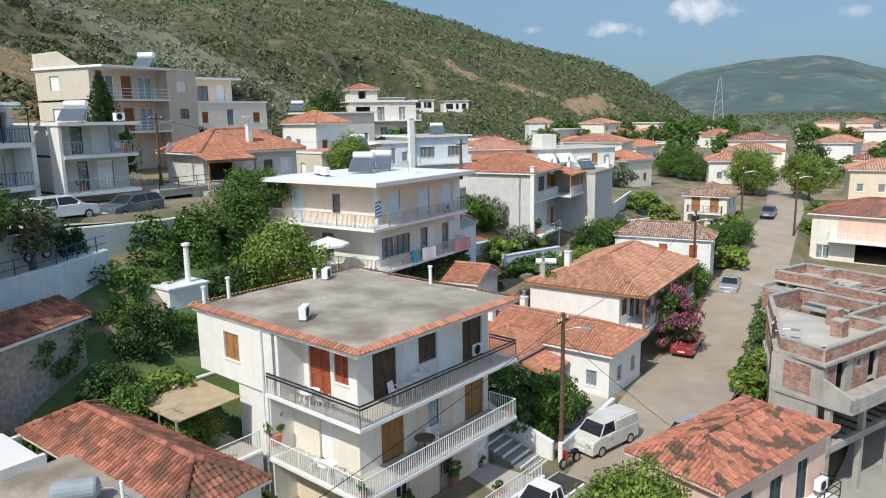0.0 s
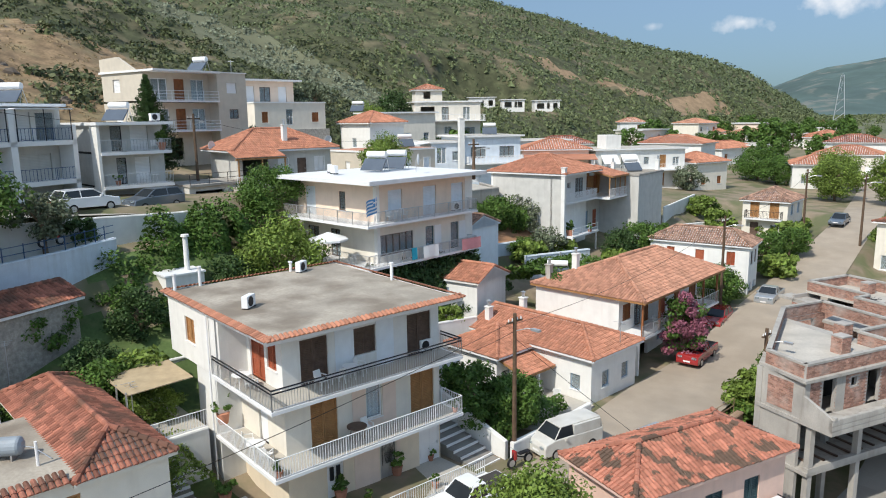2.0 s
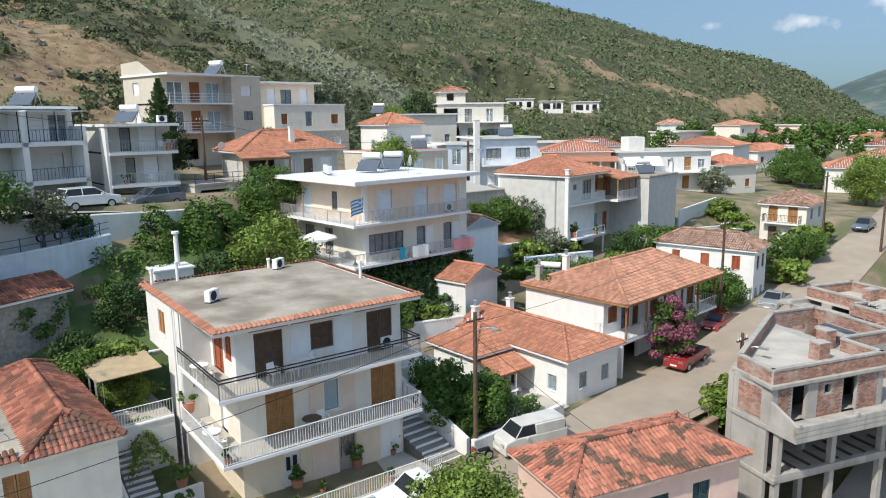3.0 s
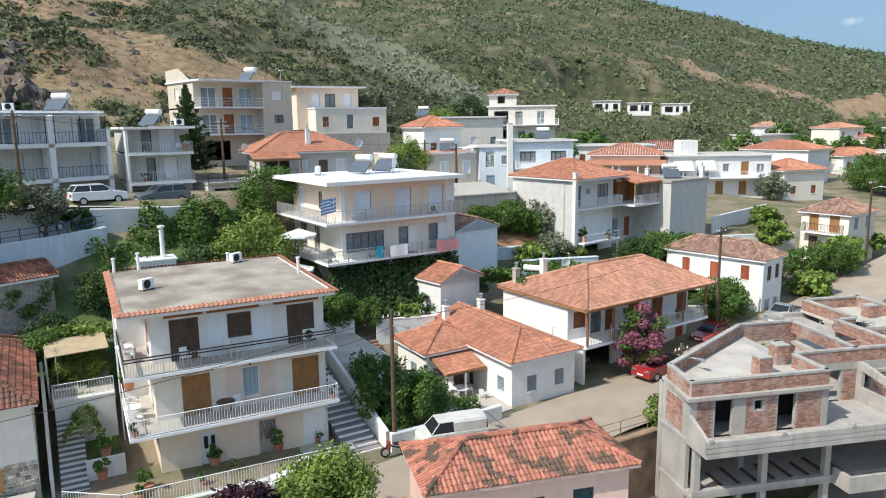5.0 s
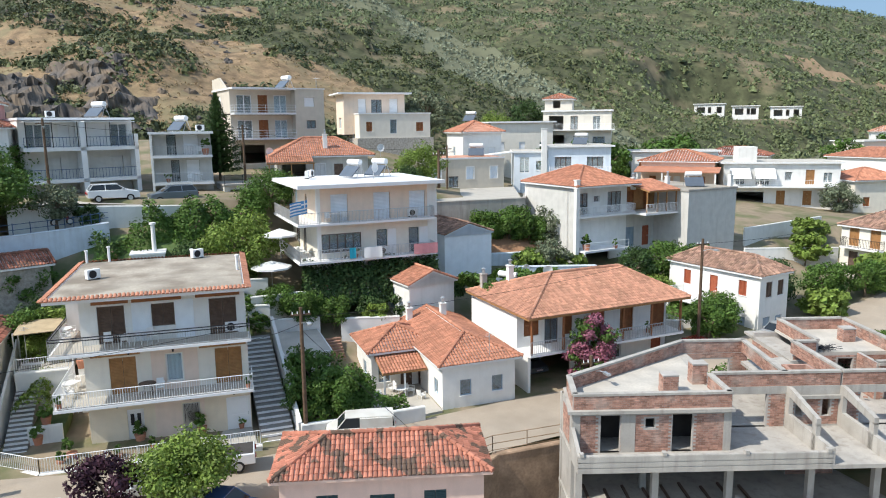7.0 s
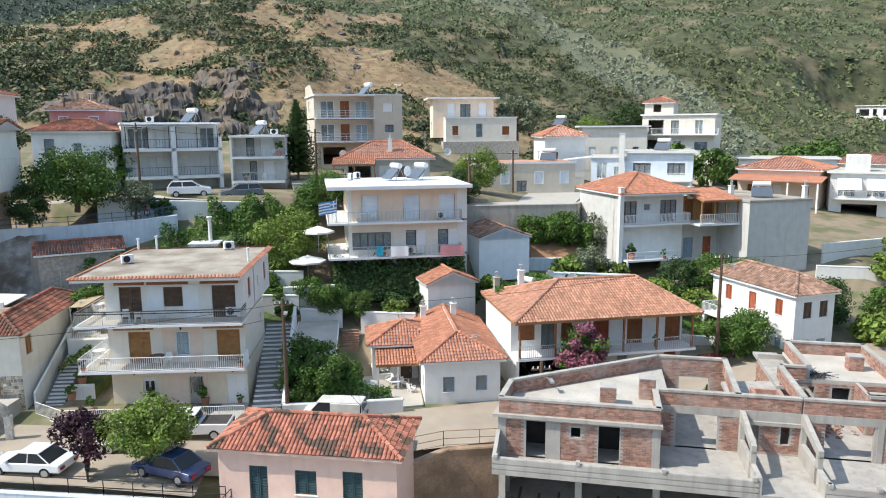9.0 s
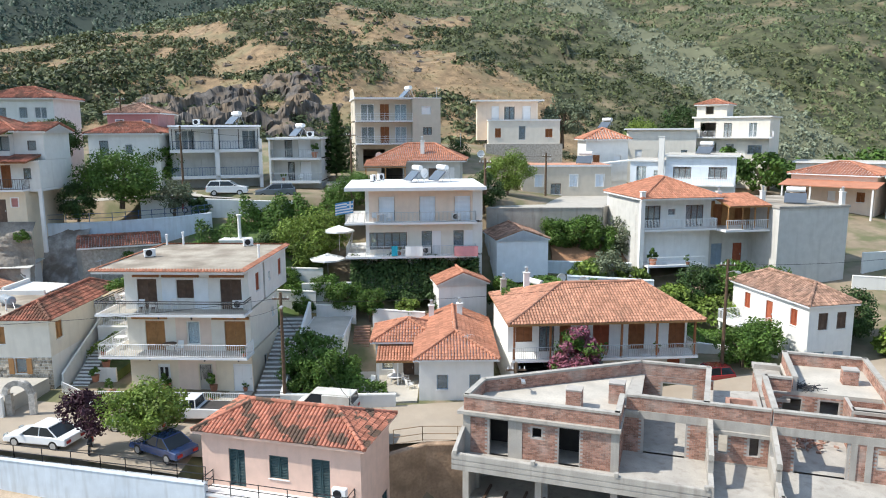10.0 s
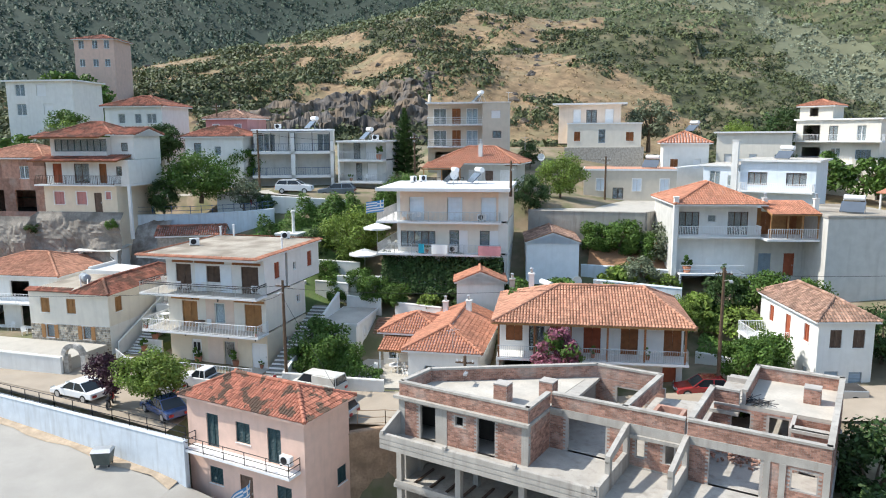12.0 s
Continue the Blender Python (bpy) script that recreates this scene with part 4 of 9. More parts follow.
# ---------- the middle row ----------
def flag_house():
    h = house("cream three-storey house with white balconies and flat white roof", -34.65, 34.86, 8.03, 4.5)
    W, D = 10.9, 9.8
    f1, f2 = 3.2, 6.35
    block(h, -D, 0, 0, W, -0.6, f1 - 0.18, WHITE, front=[(1.0, 0.2, 2.5, 2.2, "o"), (5.0, 0.2, 1.2, 2.1, "d", TEAL), (8.0, 0.2, 2.6, 2.2, "o")], left=[(2, 0.6, 1.4, 1.4, "g")], floors=(0,))
    block(h, -D, 0, 0, W, f1, f2 - 0.18, PALE, front=[(0.3, f1 + 0.5, 3.5, 1.6, "g", DARKWOOD), (5.2, f1, 0.95, 2.2, "g", TEAL), (8.2, f1, 0.95, 2.2, "g", TEAL)],
          left=[(1.2, f1, 1.5, 2.2, "g", DARKWOOD), (4.2, f1, 1.2, 2.2, "g", DARKWOOD)], floors=(f1,))
    block(h, -D, 0, 0, W, f2, f2 + 2.95, PEACH, front=[(1.2, f2, 1.5, 2.3, "r", BLUEW), (5.0, f2, 1.5, 2.3, "r", BLUEW), (8.3, f2, 1.5, 2.3, "r", BLUEW)],
          left=[(1.0, f2, 1.4, 2.3, "r", BLUEW), (5.4, f2 + 0.6, 0.8, 1.5, "g", DARKWOOD)], floors=(f2,))
    for za, zb in ((f1, f2 - 0.18), (f2, f2 + 2.95)):
        part("pilaster", Geo().box(-0.3, 0.03, -0.03, 0.3, za, zb), WHITE, h)
        part("pilaster", Geo().box(-0.3, 0.03, W - 0.9, W + 0.03, za, zb), WHITE, h)
    for y in (6.2, 9.2):
        part("open_shutter", Geo().box(0.003, 0.05, y, y + 0.8, f1 + 0.02, f1 + 2.2), WPAINT, h)
    for z in (f1, f2):
        b = part("balcony", Geo().prism([(0, 0), (-9.4, 0), (-9.4, -1.9), (1.2, -1.9), (1.2, W - 0.6), (0, W - 0.6)], z - 0.18, z), WPAINT, h)
        railing(b, [(-9.3, -1.8), (1.12, -1.8), (1.12, W - 0.7), (0, W - 0.7)], z, 0.95, GALV, gap=0.12)
    flat_roof(h, -D, 1.2, -1.6, W, f2 + 2.95, over=0.25, thick=0.3, top=WPAINT)
    return h


flag_house()


def hill_house():
    """House with a blank grey side wall, orange hipped roof, timber balcony and a flat-roofed annex."""
    h = house("grey-sided house with orange hipped roof, white balustrade and annex", -37.82, 61.46, 8.35, 10)
    D, W, DM = 9.3, 7.9, 9.0
    fz = 4.7
    block(h, -DM, 0.0, 0, 0.25, -1.5, 7.7, GREYW, walls="l")
    block(h, -DM, -1.4, 0, W, -1.5, fz - 0.15, WHITE, front=[(1.0, -1.0, 4.6, 1.9, "o")], walls="frb", floors=(-1.0,))
    block(h, -DM, -1.4, 0, W, fz - 0.15, 7.7, WHITE, front=[(0.6, fz, 1.9, 2.2, "g", DARKWOOD), (3.3, fz + 1.2, 0.8, 0.7, "g"), (5.2, fz, 1.9, 2.2, "g", DARKWOOD)], walls="frb", floors=(fz,))
    b = part("balcony", Geo().box(-1.4, 0.0, 0.26, W, fz - 0.2, fz), WPAINT, h)
    railing(b, [(-0.06, 0.3), (-0.06, W - 0.05), (-1.4, W - 0.05)], fz, 0.95, WPAINT, gap=0.15, r=0.02)
    b2 = part("balcony", Geo().box(-1.4, 1.0, 0.26, W - 1.6, 1.1, 1.28), WPAINT, h)
    railing(b2, [(0.9, 0.3), (0.9, W - 1.7)], 1.28, 0.8, WPAINT, bars=False, rails=(1.0, 0.5))
    for py in (0.3, W - 2.0):
        part("veranda_post", Geo().box(0.75, 0.9, py, py + 0.15, -1.5, 1.1), WPAINT, b2)
    hip_roof(h, -DM, 0.0, 0, W, 7.75, 1.75, TILE_O, over=0.35)
    chimney(h, 0.0, -0.1, -1.5, 9.9, 0.42, WHITE, pot=False)
    # open timber gallery between the house and its annex
    block(h, -D, -2.0, W, 12.6, -1.5, fz - 0.15, GREYW, front=[(0.6, 0.6, 1.2, 2.2, "s", BLUEGREY), (3.0, 0.6, 1.0, 2.2, "d", REDWOOD)], walls="f")
    block(h, -D, -2.0, W, 12.6, fz - 0.15, 7.2, OAK, front=[(0.6, fz, 1.0, 2.1, "s", WOOD), (3.0, fz, 1.0, 2.1, "s", WOOD)], walls="f", floors=(fz,))
    b3 = part("gallery", Geo().box(-2.0, 1.5, W, 12.6, fz - 0.25, fz - 0.05), WPAINT, h)
    railing(b3, [(1.4, W + 0.1), (1.4, 12.5)], fz - 0.05, 0.95, WPAINT, gap=0.2, r=0.02)
    g = Geo()
    pr = part("gallery_roof", Geo().wedge([(1.7, W + 0.2, 6.85), (1.7, 12.58, 6.85), (-2.6, 12.58, 7.75), (-2.6, W + 0.2, 7.75)], [(1.7, W + 0.2, 6.97), (1.7, 12.58, 6.97), (-2.6, 12.58, 7.87), (-2.6, W + 0.2, 7.87)]), OAK, h)
    tile_plane(g, Vector((1.7, W + 0.2, 6.98)), Vector((0, 1, 0)), Vector((-4.3, 0, 0.9)).normalized(), 4.4, 4.3, lambda cx, cy: cx < 4.4 and cy < 4.3)
    tagged(part("tiles", g, TILE_O, pr), kind="stuff")
    for y in (W + 0.3, W + 1.8, 11.0, 12.4):
        part("gallery_post", Geo().box(1.2, 1.32, y, y + 0.12, fz, 6.95), OAK, h)
    block(h, -D + 1.0, 2.85, 12.6, 20.0, -1.5, 6.8, GREYW, floors=(fz,))
    part("roof", Geo().box(-D + 0.9, 2.95, 12.5, 20.1, 6.8, 7.0), CONC, h)
    part("roof_screed", Geo().box(-D + 1.1, 2.75, 12.7, 19.9, 7.003, 7.03), SLABTOP, h)
    for x, y in ((-1.0, 8.4), (2.3, 19.6), (-0.5, 12.9)):
        chimney(h, x, y, 7.0, 1.2, 0.4)
    return h


hill_house()


def blue_shed():
    h = house("pale blue-white shed with a dark felted gable roof", -37.85, 47.3, 9.2, 9)
    block(h, -6, 0, 0, 5.2, -1.4, 2.9, BLUEWHITE, left=[(2.0, 0.3, 0.9, 2.0, "d", WPAINT)], floors=(0,))
    hip_roof(h, -6, 0, 0, 5.2, 2.9, 0.95, TILE_G, over=0.15, hips=(False, False), ridge="x", edge=BLUEW)
    return h


blue_shed()


def plain_house(label, x, y, z, rot, w, d, hgt, wallm, front=(), left=(), right=(), roof="flat", rise=1.6, tiles=TILE_O, over=0.45, floors=(0,), hips=(True, True), top=SLABPALE, ridge=None, coarse=1.0):
    h = house(label, x, y, z, rot)
    block(h, -d, 0, 0, w, -1.5, hgt, wallm, front=front, left=left, right=right, floors=floors)
    part("foundation", Geo().box(-d + 0.03, -0.03, 0.03, w - 0.03, -7.0, -1.48), wallm, h)
    if roof == "flat":
        flat_roof(h, -d, 0, 0, w, hgt, over=over, top=top)
    elif roof == "parapet":
        part("roof", Geo().box(-d + 0.22, -0.22, 0.22, w - 0.22, hgt - 0.6, hgt - 0.4), top, h)
    else:
        hip_roof(h, -d, 0, 0, w, hgt, rise, tiles, over=over, hips=hips, ridge=ridge, coarse=coarse)
    return h


h = plain_house("plain beige single-storey house with shuttered windows and flat roof", -59.2, 51.8, 14.25, 1, 11.2, 6.6, 3.9, BEIGE,
                front=[(1.6, 1.4, 1.0, 1.5, "S", BLUEW), (3.6, 0.4, 1.3, 1.4, "g", DARKWOOD), (6.0, 1.4, 1.0, 1.5, "S", BLUEW), (9.3, 1.4, 1.0, 1.5, "S", BLUEW)], left=[(3, 1.4, 0.9, 1.4, "r")], over=0.1, top=TILE_M)

h = plain_house("pale blue-white two-storey house with balconies and a tall chimney", -61.9, 70.65, 12.3, -22, 8.4, 9, 7.0, BLUEW,
                front=[(0.9, 4.2, 2.2, 1.5, "g", DARKWOOD), (5.2, 4.2, 2.2, 1.5, "g", DARKWOOD), (0.9, 0.9, 1.4, 2.0, "r", WPAINT), (5.0, 0.9, 1.4, 1.4, "g")], floors=(0, 3.4))
balcony(h, 0, 1.3, 0.1, 8.3, 3.5, WPAINT, gap=0.2, r=0.03)
chimney(h, 0.3, -0.6, -1.0, 10.5, 0.7, WHITE, pot=False)
block(h, -8, -0.5, -4.6, -0.0, -1.5, 6.3, BLUEW, front=[(0.8, 3.6, 1.3, 2.1, "g"), (3.0, 3.9, 0.9, 1.3, "g"), (0.9, 0.4, 1.2, 2.1, "d", BLUEGREY)], walls="fl", floors=(0, 3.4))
flat_roof(h, -8, -0.5, -4.6, 0, 6.3, over=0.25)
part("awning", Geo().wedge([(-0.4, -8.6, 5.9), (-0.4, -4.4, 6.4), (-5, -4.4, 6.4), (-5, -8.6, 5.9)], [(-0.4, -8.6, 6.0), (-0.4, -4.4, 6.5), (-5, -4.4, 6.5), (-5, -8.6, 6.0)]), WPAINT, h)

h = plain_house("tall cream house with a red-tiled stair tower", -85.3, 81.8, 15.1, -33, 11.3, 9, 9.4, PALE,
                front=[(1.0, 6.4, 2.4, 2.3, "o"), (4.6, 6.4, 1.2, 2.2, "g", DARKWOOD), (8.3, 6.4, 1.2, 2.2, "g"), (1.0, 3.2, 2.6, 2.3, "o"), (5.0, 3.2, 1.3, 2.2, "g"), (8.3, 3.8, 2.0, 1.4, "g", BLUEGREY), (4.5, 0.6, 2.0, 1.4, "g")], floors=(0, 3.2, 6.4), over=0.3)
balcony(h, 0, 1.3, 0.1, 11.9, 6.4, WPAINT, gap=0.2)
balcony(h, 0, 1.3, 0.1, 8.0, 3.2, WPAINT, gap=0.2)
block(h, -5, -0.5, 0.2, 4.8, 9.6, 11.5, PALE, front=[(1.4, 10.0, 1.2, 1.2, "o")])
hip_roof(h, -5, -0.5, 0.2, 4.8, 11.5, 0.9, TILE_O, over=0.4, name="tower_roof")


def apartments():
    h = house("beige three-storey apartment house with deep balconies", -64.0, 30.2, 15.6, 12, "apartment building")
    W, D = 11.4, 9
    for k in range(3):
        z = 2.5 + 3.0 * k
        block(h, -D, -1.5, 0, 7.6, z, z + 2.8, BEIGE, front=[(0.8, z, 1.8, 2.2, "g"), (3.4, z, 1.2, 2.2, "s", WOOD), (5.4, z, 1.6, 2.2, "c")] if k else [(1.0, z, 3.0, 2.2, "o")], left=[(2.0, z + 0.9, 1.3, 1.3, "r")], floors=(z,), walls="flb")
        if k:
            balcony(h, -1.5, 0.3, 0, 7.6, z, WPAINT, sides="lf", gap=0.5, bars=False, rails=(1.0, 0.66, 0.33))
    block(h, -D, 0, 7.6, W, -1.0, 11.4, BEIGE, front=[(1.2, 9.3, 1.3, 1.1, "r"), (1.4, 6.6, 1.2, 1.0, "g", DARKWOOD)], floors=())
    part("wall", Geo().box(-D, -1.5, 0, 7.6, -1.0, 2.5), BEIGE, h)
    part("roof", Geo().box(-D - 0.2, 0.6, -0.2, 7.58, 11.3, 11.5), WPAINT, h)
    part("roof", Geo().box(-D - 0.1, 0.1, 7.58, W + 0.1, 11.4, 11.52), WPAINT, h)
    part("parapet", Geo().wedge([(-D, -0.1, 11.5), (-D, 0.15, 11.5), (-2.6, 0.15, 11.5), (-2.6, -0.1, 11.5)], [(-D, -0.1, 12.8), (-D, 0.15, 12.8), (-5.6, 0.15, 12.9), (-5.6, -0.1, 12.9)]), BEIGE, h)
    return h


apartments()

h = house("peach two-storey house with white eaves and a walled terrace", -78.0, 46.8, 18.75, 0)
block(h, -9, -3.2, 0, 9.4, 2.5, 8.4, PEACH, front=[(2.2, 5.6, 1.2, 2.1, "r"), (4.2, 5.6, 1.6, 2.0, "g", DARKWOOD), (7.0, 5.6, 1.3, 2.1, "r")], left=[(2.0, 3.4, 1.6, 1.6, "g")], floors=(2.5, 5.5))
flat_roof(h, -9, -3.2, 0, 9.4, 8.4, over=0.9)
part("terrace_wall", Geo().box(-8, 0.3, 1.2, 12.8, -2.5, 1.95), STONE, h, "brown rubble-stone terrace wall")
block(h, -8, 0, 1.6, 12.4, 1.95, 5.4, PALE, front=[(1.0, 2.9, 0.9, 1.4, "s", WOOD), (4.6, 2.6, 1.0, 2.0, "g", BLUEGREY), (8.6, 2.9, 1.1, 1.3, "s", WOOD)], left=[(2.0, 3.0, 1.0, 1.2, "r")], floors=(2.4,))
part("roof", Geo().box(-8.1, 0.1, 1.5, 12.5, 5.4, 5.6), WPAINT, h)

h = plain_house("low grey house with a wide orange hipped roof and veranda", -54.6, 33.9, 16.1, -3, 10.0, 6.4, 3.1, GREYW, front=[(0.5, 0.1, 2.6, 2.3, "o"), (4.2, 0.9, 1.0, 1.3, "S", WPAINT), (6.2, 0.1, 1.0, 2.1, "d", DARKWOOD), (8.2, 0.9, 1.0, 1.3, "S", WPAINT)], roof="hip", rise=1.9, tiles=TILE_O, over=0.7)
g = Geo()
tile_plane(g, Vector((2.6, -1.2, 2.55)), Vector((0, 1, 0)), Vector((-1, 0, 0.28)).normalized(), 5.0, 2.6, lambda cx, cy: cx < 5.0 and cy < 2.6)
tagged(part("veranda_roof", g, TILE_O, h), kind="stuff")
part("veranda_beam", Geo().box(2.4, 2.55, -1.2, 3.8, 2.38, 2.52), OAK, h)
part("veranda_floor", Geo().box(0.0, 2.9, -1.4, 10.0, -0.4, 0.0), PAVE, h)
for u in (-1.0, 1.3, 3.6):
    part("veranda_post", Geo().box(2.4, 2.52, u, u + 0.12, 0.0, 2.4), OAK, h)
railing(h, [(2.8, -1.3), (2.8, 9.9)], 0.0, 0.9, WPAINT, gap=0.2)
chimney(h, -0.9, 5.4, 3.9, 1.5)

# ---------- the upper street ----------
def terrace_flats():
    h = house("grey and white two-storey terrace with wide balconies and canopies", -50.62, 10.58, 17.3, 21, "terrace house")
    W, D = 10.3, 9
    f1 = 3.4
    block(h, -D, -1.8, 0, W, -2.5, f1 - 0.2, GREYW, front=[(0.8, 0, 2.6, 2.4, "r", GREYW), (6.0, 0, 3.2, 2.4, "r", GREYW)], floors=(0,))
    block(h, -D, -1.8, 0, W, f1, 6.0, WHITE, front=[(0.6, f1, 2.2, 2.2, "g"), (3.4, f1, 1.0, 2.2, "r"), (5.6, f1, 2.2, 2.2, "r"), (8.2, f1, 1.6, 2.2, "g")], floors=(f1,))
    part("balcony", Geo().box(-1.8, 0, 0, W, f1 - 0.35, f1), WPAINT, h)
    part("balcony", Geo().box(-1.8, 0, 0, W, 0.0, 0.35), WPAINT, h)
    b = part("pier", Geo().box(-1.7, 0, W / 2 - 0.25, W / 2 + 0.25, -2.0, 5.75), WPAINT, h)
    part("pier", Geo().box(-1.7, 0, W - 0.4, W, -2.0, 4.6), WPAINT, h)
    railing(b, [(-0.05, 0.1), (-0.05, W - 0.3)], f1, 0.95, BLUEM, gap=0.3)
    railing(b, [(-0.05, 0.1), (-0.05, W - 0.3)], 0.35, 0.95, BLUEM, gap=0.3)
    part("roof", Geo().box(-D, -1.0, -0.1, W + 0.1, 6.0, 6.22), WPAINT, h)
    for y in (0.2, W / 2 + 0.2):
        cn = part("canopy", Geo().box(-1.8, 0.2, y, y + 4.7, 5.78, 5.85), WPAINT, h)
        for k in range(3):
            part("canopy_post", Geo().tube((0.1, y + 0.1 + 2.2 * k, f1), (0.1, y + 0.1 + 2.2 * k, 5.78), 0.04), BLACKM, cn)
    return h


terrace_flats()


def narrow_house():
    h = house("narrow grey-white two-storey house with glass-fronted balconies", -52.98, 21.5, 15.3, 2)
    W, D, f1, f0 = 5.75, 9, 4.35, 1.6
    block(h, -D, -1.6, 0, W, -1.0, f0 - 0.2, GREYW, front=[(0.8, -1, 4.2, 2.0, "r", GREYW)], floors=())
    block(h, -D, -1.6, 0, W, f0, f1 - 0.2, GREYW, front=[(1.7, f0, 0.8, 2.2, "g", BLACKM), (3.2, f0, 1.3, 2.2, "r")], floors=(f0,))
    block(h, -D, -1.6, 0, W, f1, 6.5, GREYW, front=[(1.4, f1, 0.9, 2.05, "g", BLACKM), (3.0, f1, 1.5, 2.05, "r")], floors=(f1,))
    for z in (f0, f1):
        balcony(h, -1.6, 0.1, 0, W, z, GALV, gap=0.25, thick=0.25)
    part("pier", Geo().box(-1.6, 0.0, -0.2, 0.02, -1.0, 6.5), WHITE, h)
    part("roof", Geo().box(-D, 0.3, -0.3, W + 0.2, 6.5, 6.74), WPAINT, h)
    return h


narrow_house()

plain_house("small rose-pink house with a brown hipped roof", -55.3, 1.4, 21.0, 3, 6.0, 6, 4.0, ROSE, front=[(1.0, 2.1, 0.9, 1.1, "S", BLUEGREY), (4.2, 2.1, 0.9, 1.1, "S", BLUEGREY)], roof="hip", rise=1.2, tiles=TILE_G, over=0.35)
plain_house("small white house with a red-brown hipped roof", -49.9, 1.6, 19.0, 4, 7.9, 5.2, 3.6, WHITE, front=[(1.2, 0.9, 1.0, 1.9, "g", DARKWOOD), (4.0, 1.2, 0.9, 1.2, "g")], roof="hip", rise=1.2, tiles=TILE_R, over=0.4)


def tiered_house():
    h = house("cream house with stacked red tile canopies and rose-framed windows", -32.95, -4.95, 14.6, 4)
    W, D = 8.7, 7
    block(h, -D, 0, 0, W, -5.5, 3.0, CREAM, front=[(1.2, 0.8, 1.2, 1.4, "S", ROSE), (3.9, 0.8, 1.2, 1.4, "S", ROSE), (6.0, 0.0, 0.9, 2.1, "d", DARKWOOD), (7.4, 1.4, 0.6, 0.8, "S", ROSE)], floors=(0,))
    U = W + 1.2
    block(h, -D, -0.6, 0, U, 3.0, 5.6, WHITE, front=[(0.8, 3.1, 1.1, 2.1, "s", REDWOOD), (3.4, 3.1, 1.8, 2.1, "g", DARKWOOD), (6.4, 3.1, 0.9, 2.1, "s", WOOD), (8.4, 3.9, 0.7, 1.0, "g", DARKWOOD)], floors=(3.0,))
    part("floor_slab", Geo().box(-D, -0.62, W, U, 2.75, 2.98), WPAINT, h)
    part("pillar", Geo().box(-0.95, -0.65, U - 0.35, U - 0.05, -3.0, 2.75), WPAINT, h)
    balcony(h, -0.6, 0.7, -0.6, W + 0.2, 3.0, DARKWOOD, gap=0.2)
    block(h, -D, -1.2, 0.3, W - 1.6, 5.9, 8.0, WHITE, front=[(0.5, 6.5, 6.3, 1.3, "g", TEAL)], floors=(5.9,))
    block(h, -D, -1.9, W - 1.55, U, 5.62, 8.2, WHITE, front=[(1.2, 6.5, 0.8, 0.9, "g", DARKWOOD)], floors=(5.9,))
    for z, o, y1 in ((5.5, 1.0, U - 0.4), (8.0, 0.4, W - 1.5)):
        g = Geo()
        pr = part("canopy_roof", Geo().wedge([(o, -1, z - 0.1), (o, y1, z - 0.1), (-2.2, y1, z + 0.5), (-2.2, -1, z + 0.5)], [(o, -1, z), (o, y1, z), (-2.2, y1, z + 0.6), (-2.2, -1, z + 0.6)]), WOOD, h)
        tile_plane(g, Vector((o, -1, z + 0.01)), Vector((0, 1, 0)), Vector((-2.2 - o, 0, 0.6)).normalized(), y1 + 1, o + 2.3, lambda cx, cy, L=y1 + 1, s=o + 2.2: cx < L and cy < s)
        tagged(part("tiles", g, TILE_R, pr), kind="stuff")
    hip_roof(h, -D, -1.4, 0.5, W - 1.2, 8.3, 1.3, TILE_R, over=0.4)
    hip_roof(h, -D, -1.9, W - 1.0, U, 8.25, 0.7, TILE_R, over=0.35, hips=(False, True), ridge="y", name="side_roof")
    return h


tiered_house()
plain_house("white two-storey house with a red hipped roof", -52.4, -12.1, 21.1, 4, 8.4, 7, 5.6, WHITE, front=[(2.0, 3.3, 1.0, 1.3, "g"), (4.4, 3.3, 1.0, 1.3, "g"), (6.2, 3.3, 1.4, 1.3, "g"), (3.0, 0.8, 1.0, 1.3, "g"), (6.2, 0.8, 1.2, 1.9, "d")], roof="hip", rise=1.4, tiles=TILE_R, over=0.45, floors=(0, 2.9))
plain_house("salmon three-storey house with stepped red roofs on the hillside", -104.0, -60.0, 37.0, 12, 8.8, 8, 6.6, PINK, front=[(1.0, 0.8, 1.2, 1.6, "g"), (4.0, 0.8, 1.2, 1.6, "g"), (6.6, 0.8, 1.2, 1.6, "g"), (1.0, 4.6, 1.2, 1.8, "g"), (4.0, 4.6, 1.2, 1.8, "g"), (6.6, 4.6, 1.2, 1.8, "g")], roof="hip", rise=1.3, tiles=TILE_R, floors=(0, 3.6))
plain_house("white flat-roofed house with awnings", -62.0, -37.4, 25.4, 8, 11.0, 8, 5.8, WHITE, front=[(1.5, 3.6, 1.6, 1.8, "g"), (5.0, 3.6, 1.6, 1.8, "r"), (1.5, 0.6, 1.6, 1.8, "g"), (6.0, 0.6, 1.6, 1.8, "r")], floors=(0, 3.1))
plain_house("unplastered brick and concrete house with an open ground floor", -33.6, -14.8, 14.2, 4, 9.0, 7, 6.2, BRICK, front=[(1.0, 0.2, 2.6, 2.4, "o"), (5.0, 0.2, 2.6, 2.4, "o"), (1.2, 3.9, 1.2, 1.4, "g"), (5.8, 3.9, 1.2, 1.4, "g")], roof="hip", rise=1.3, tiles=TILE_M, floors=(0, 3.1))


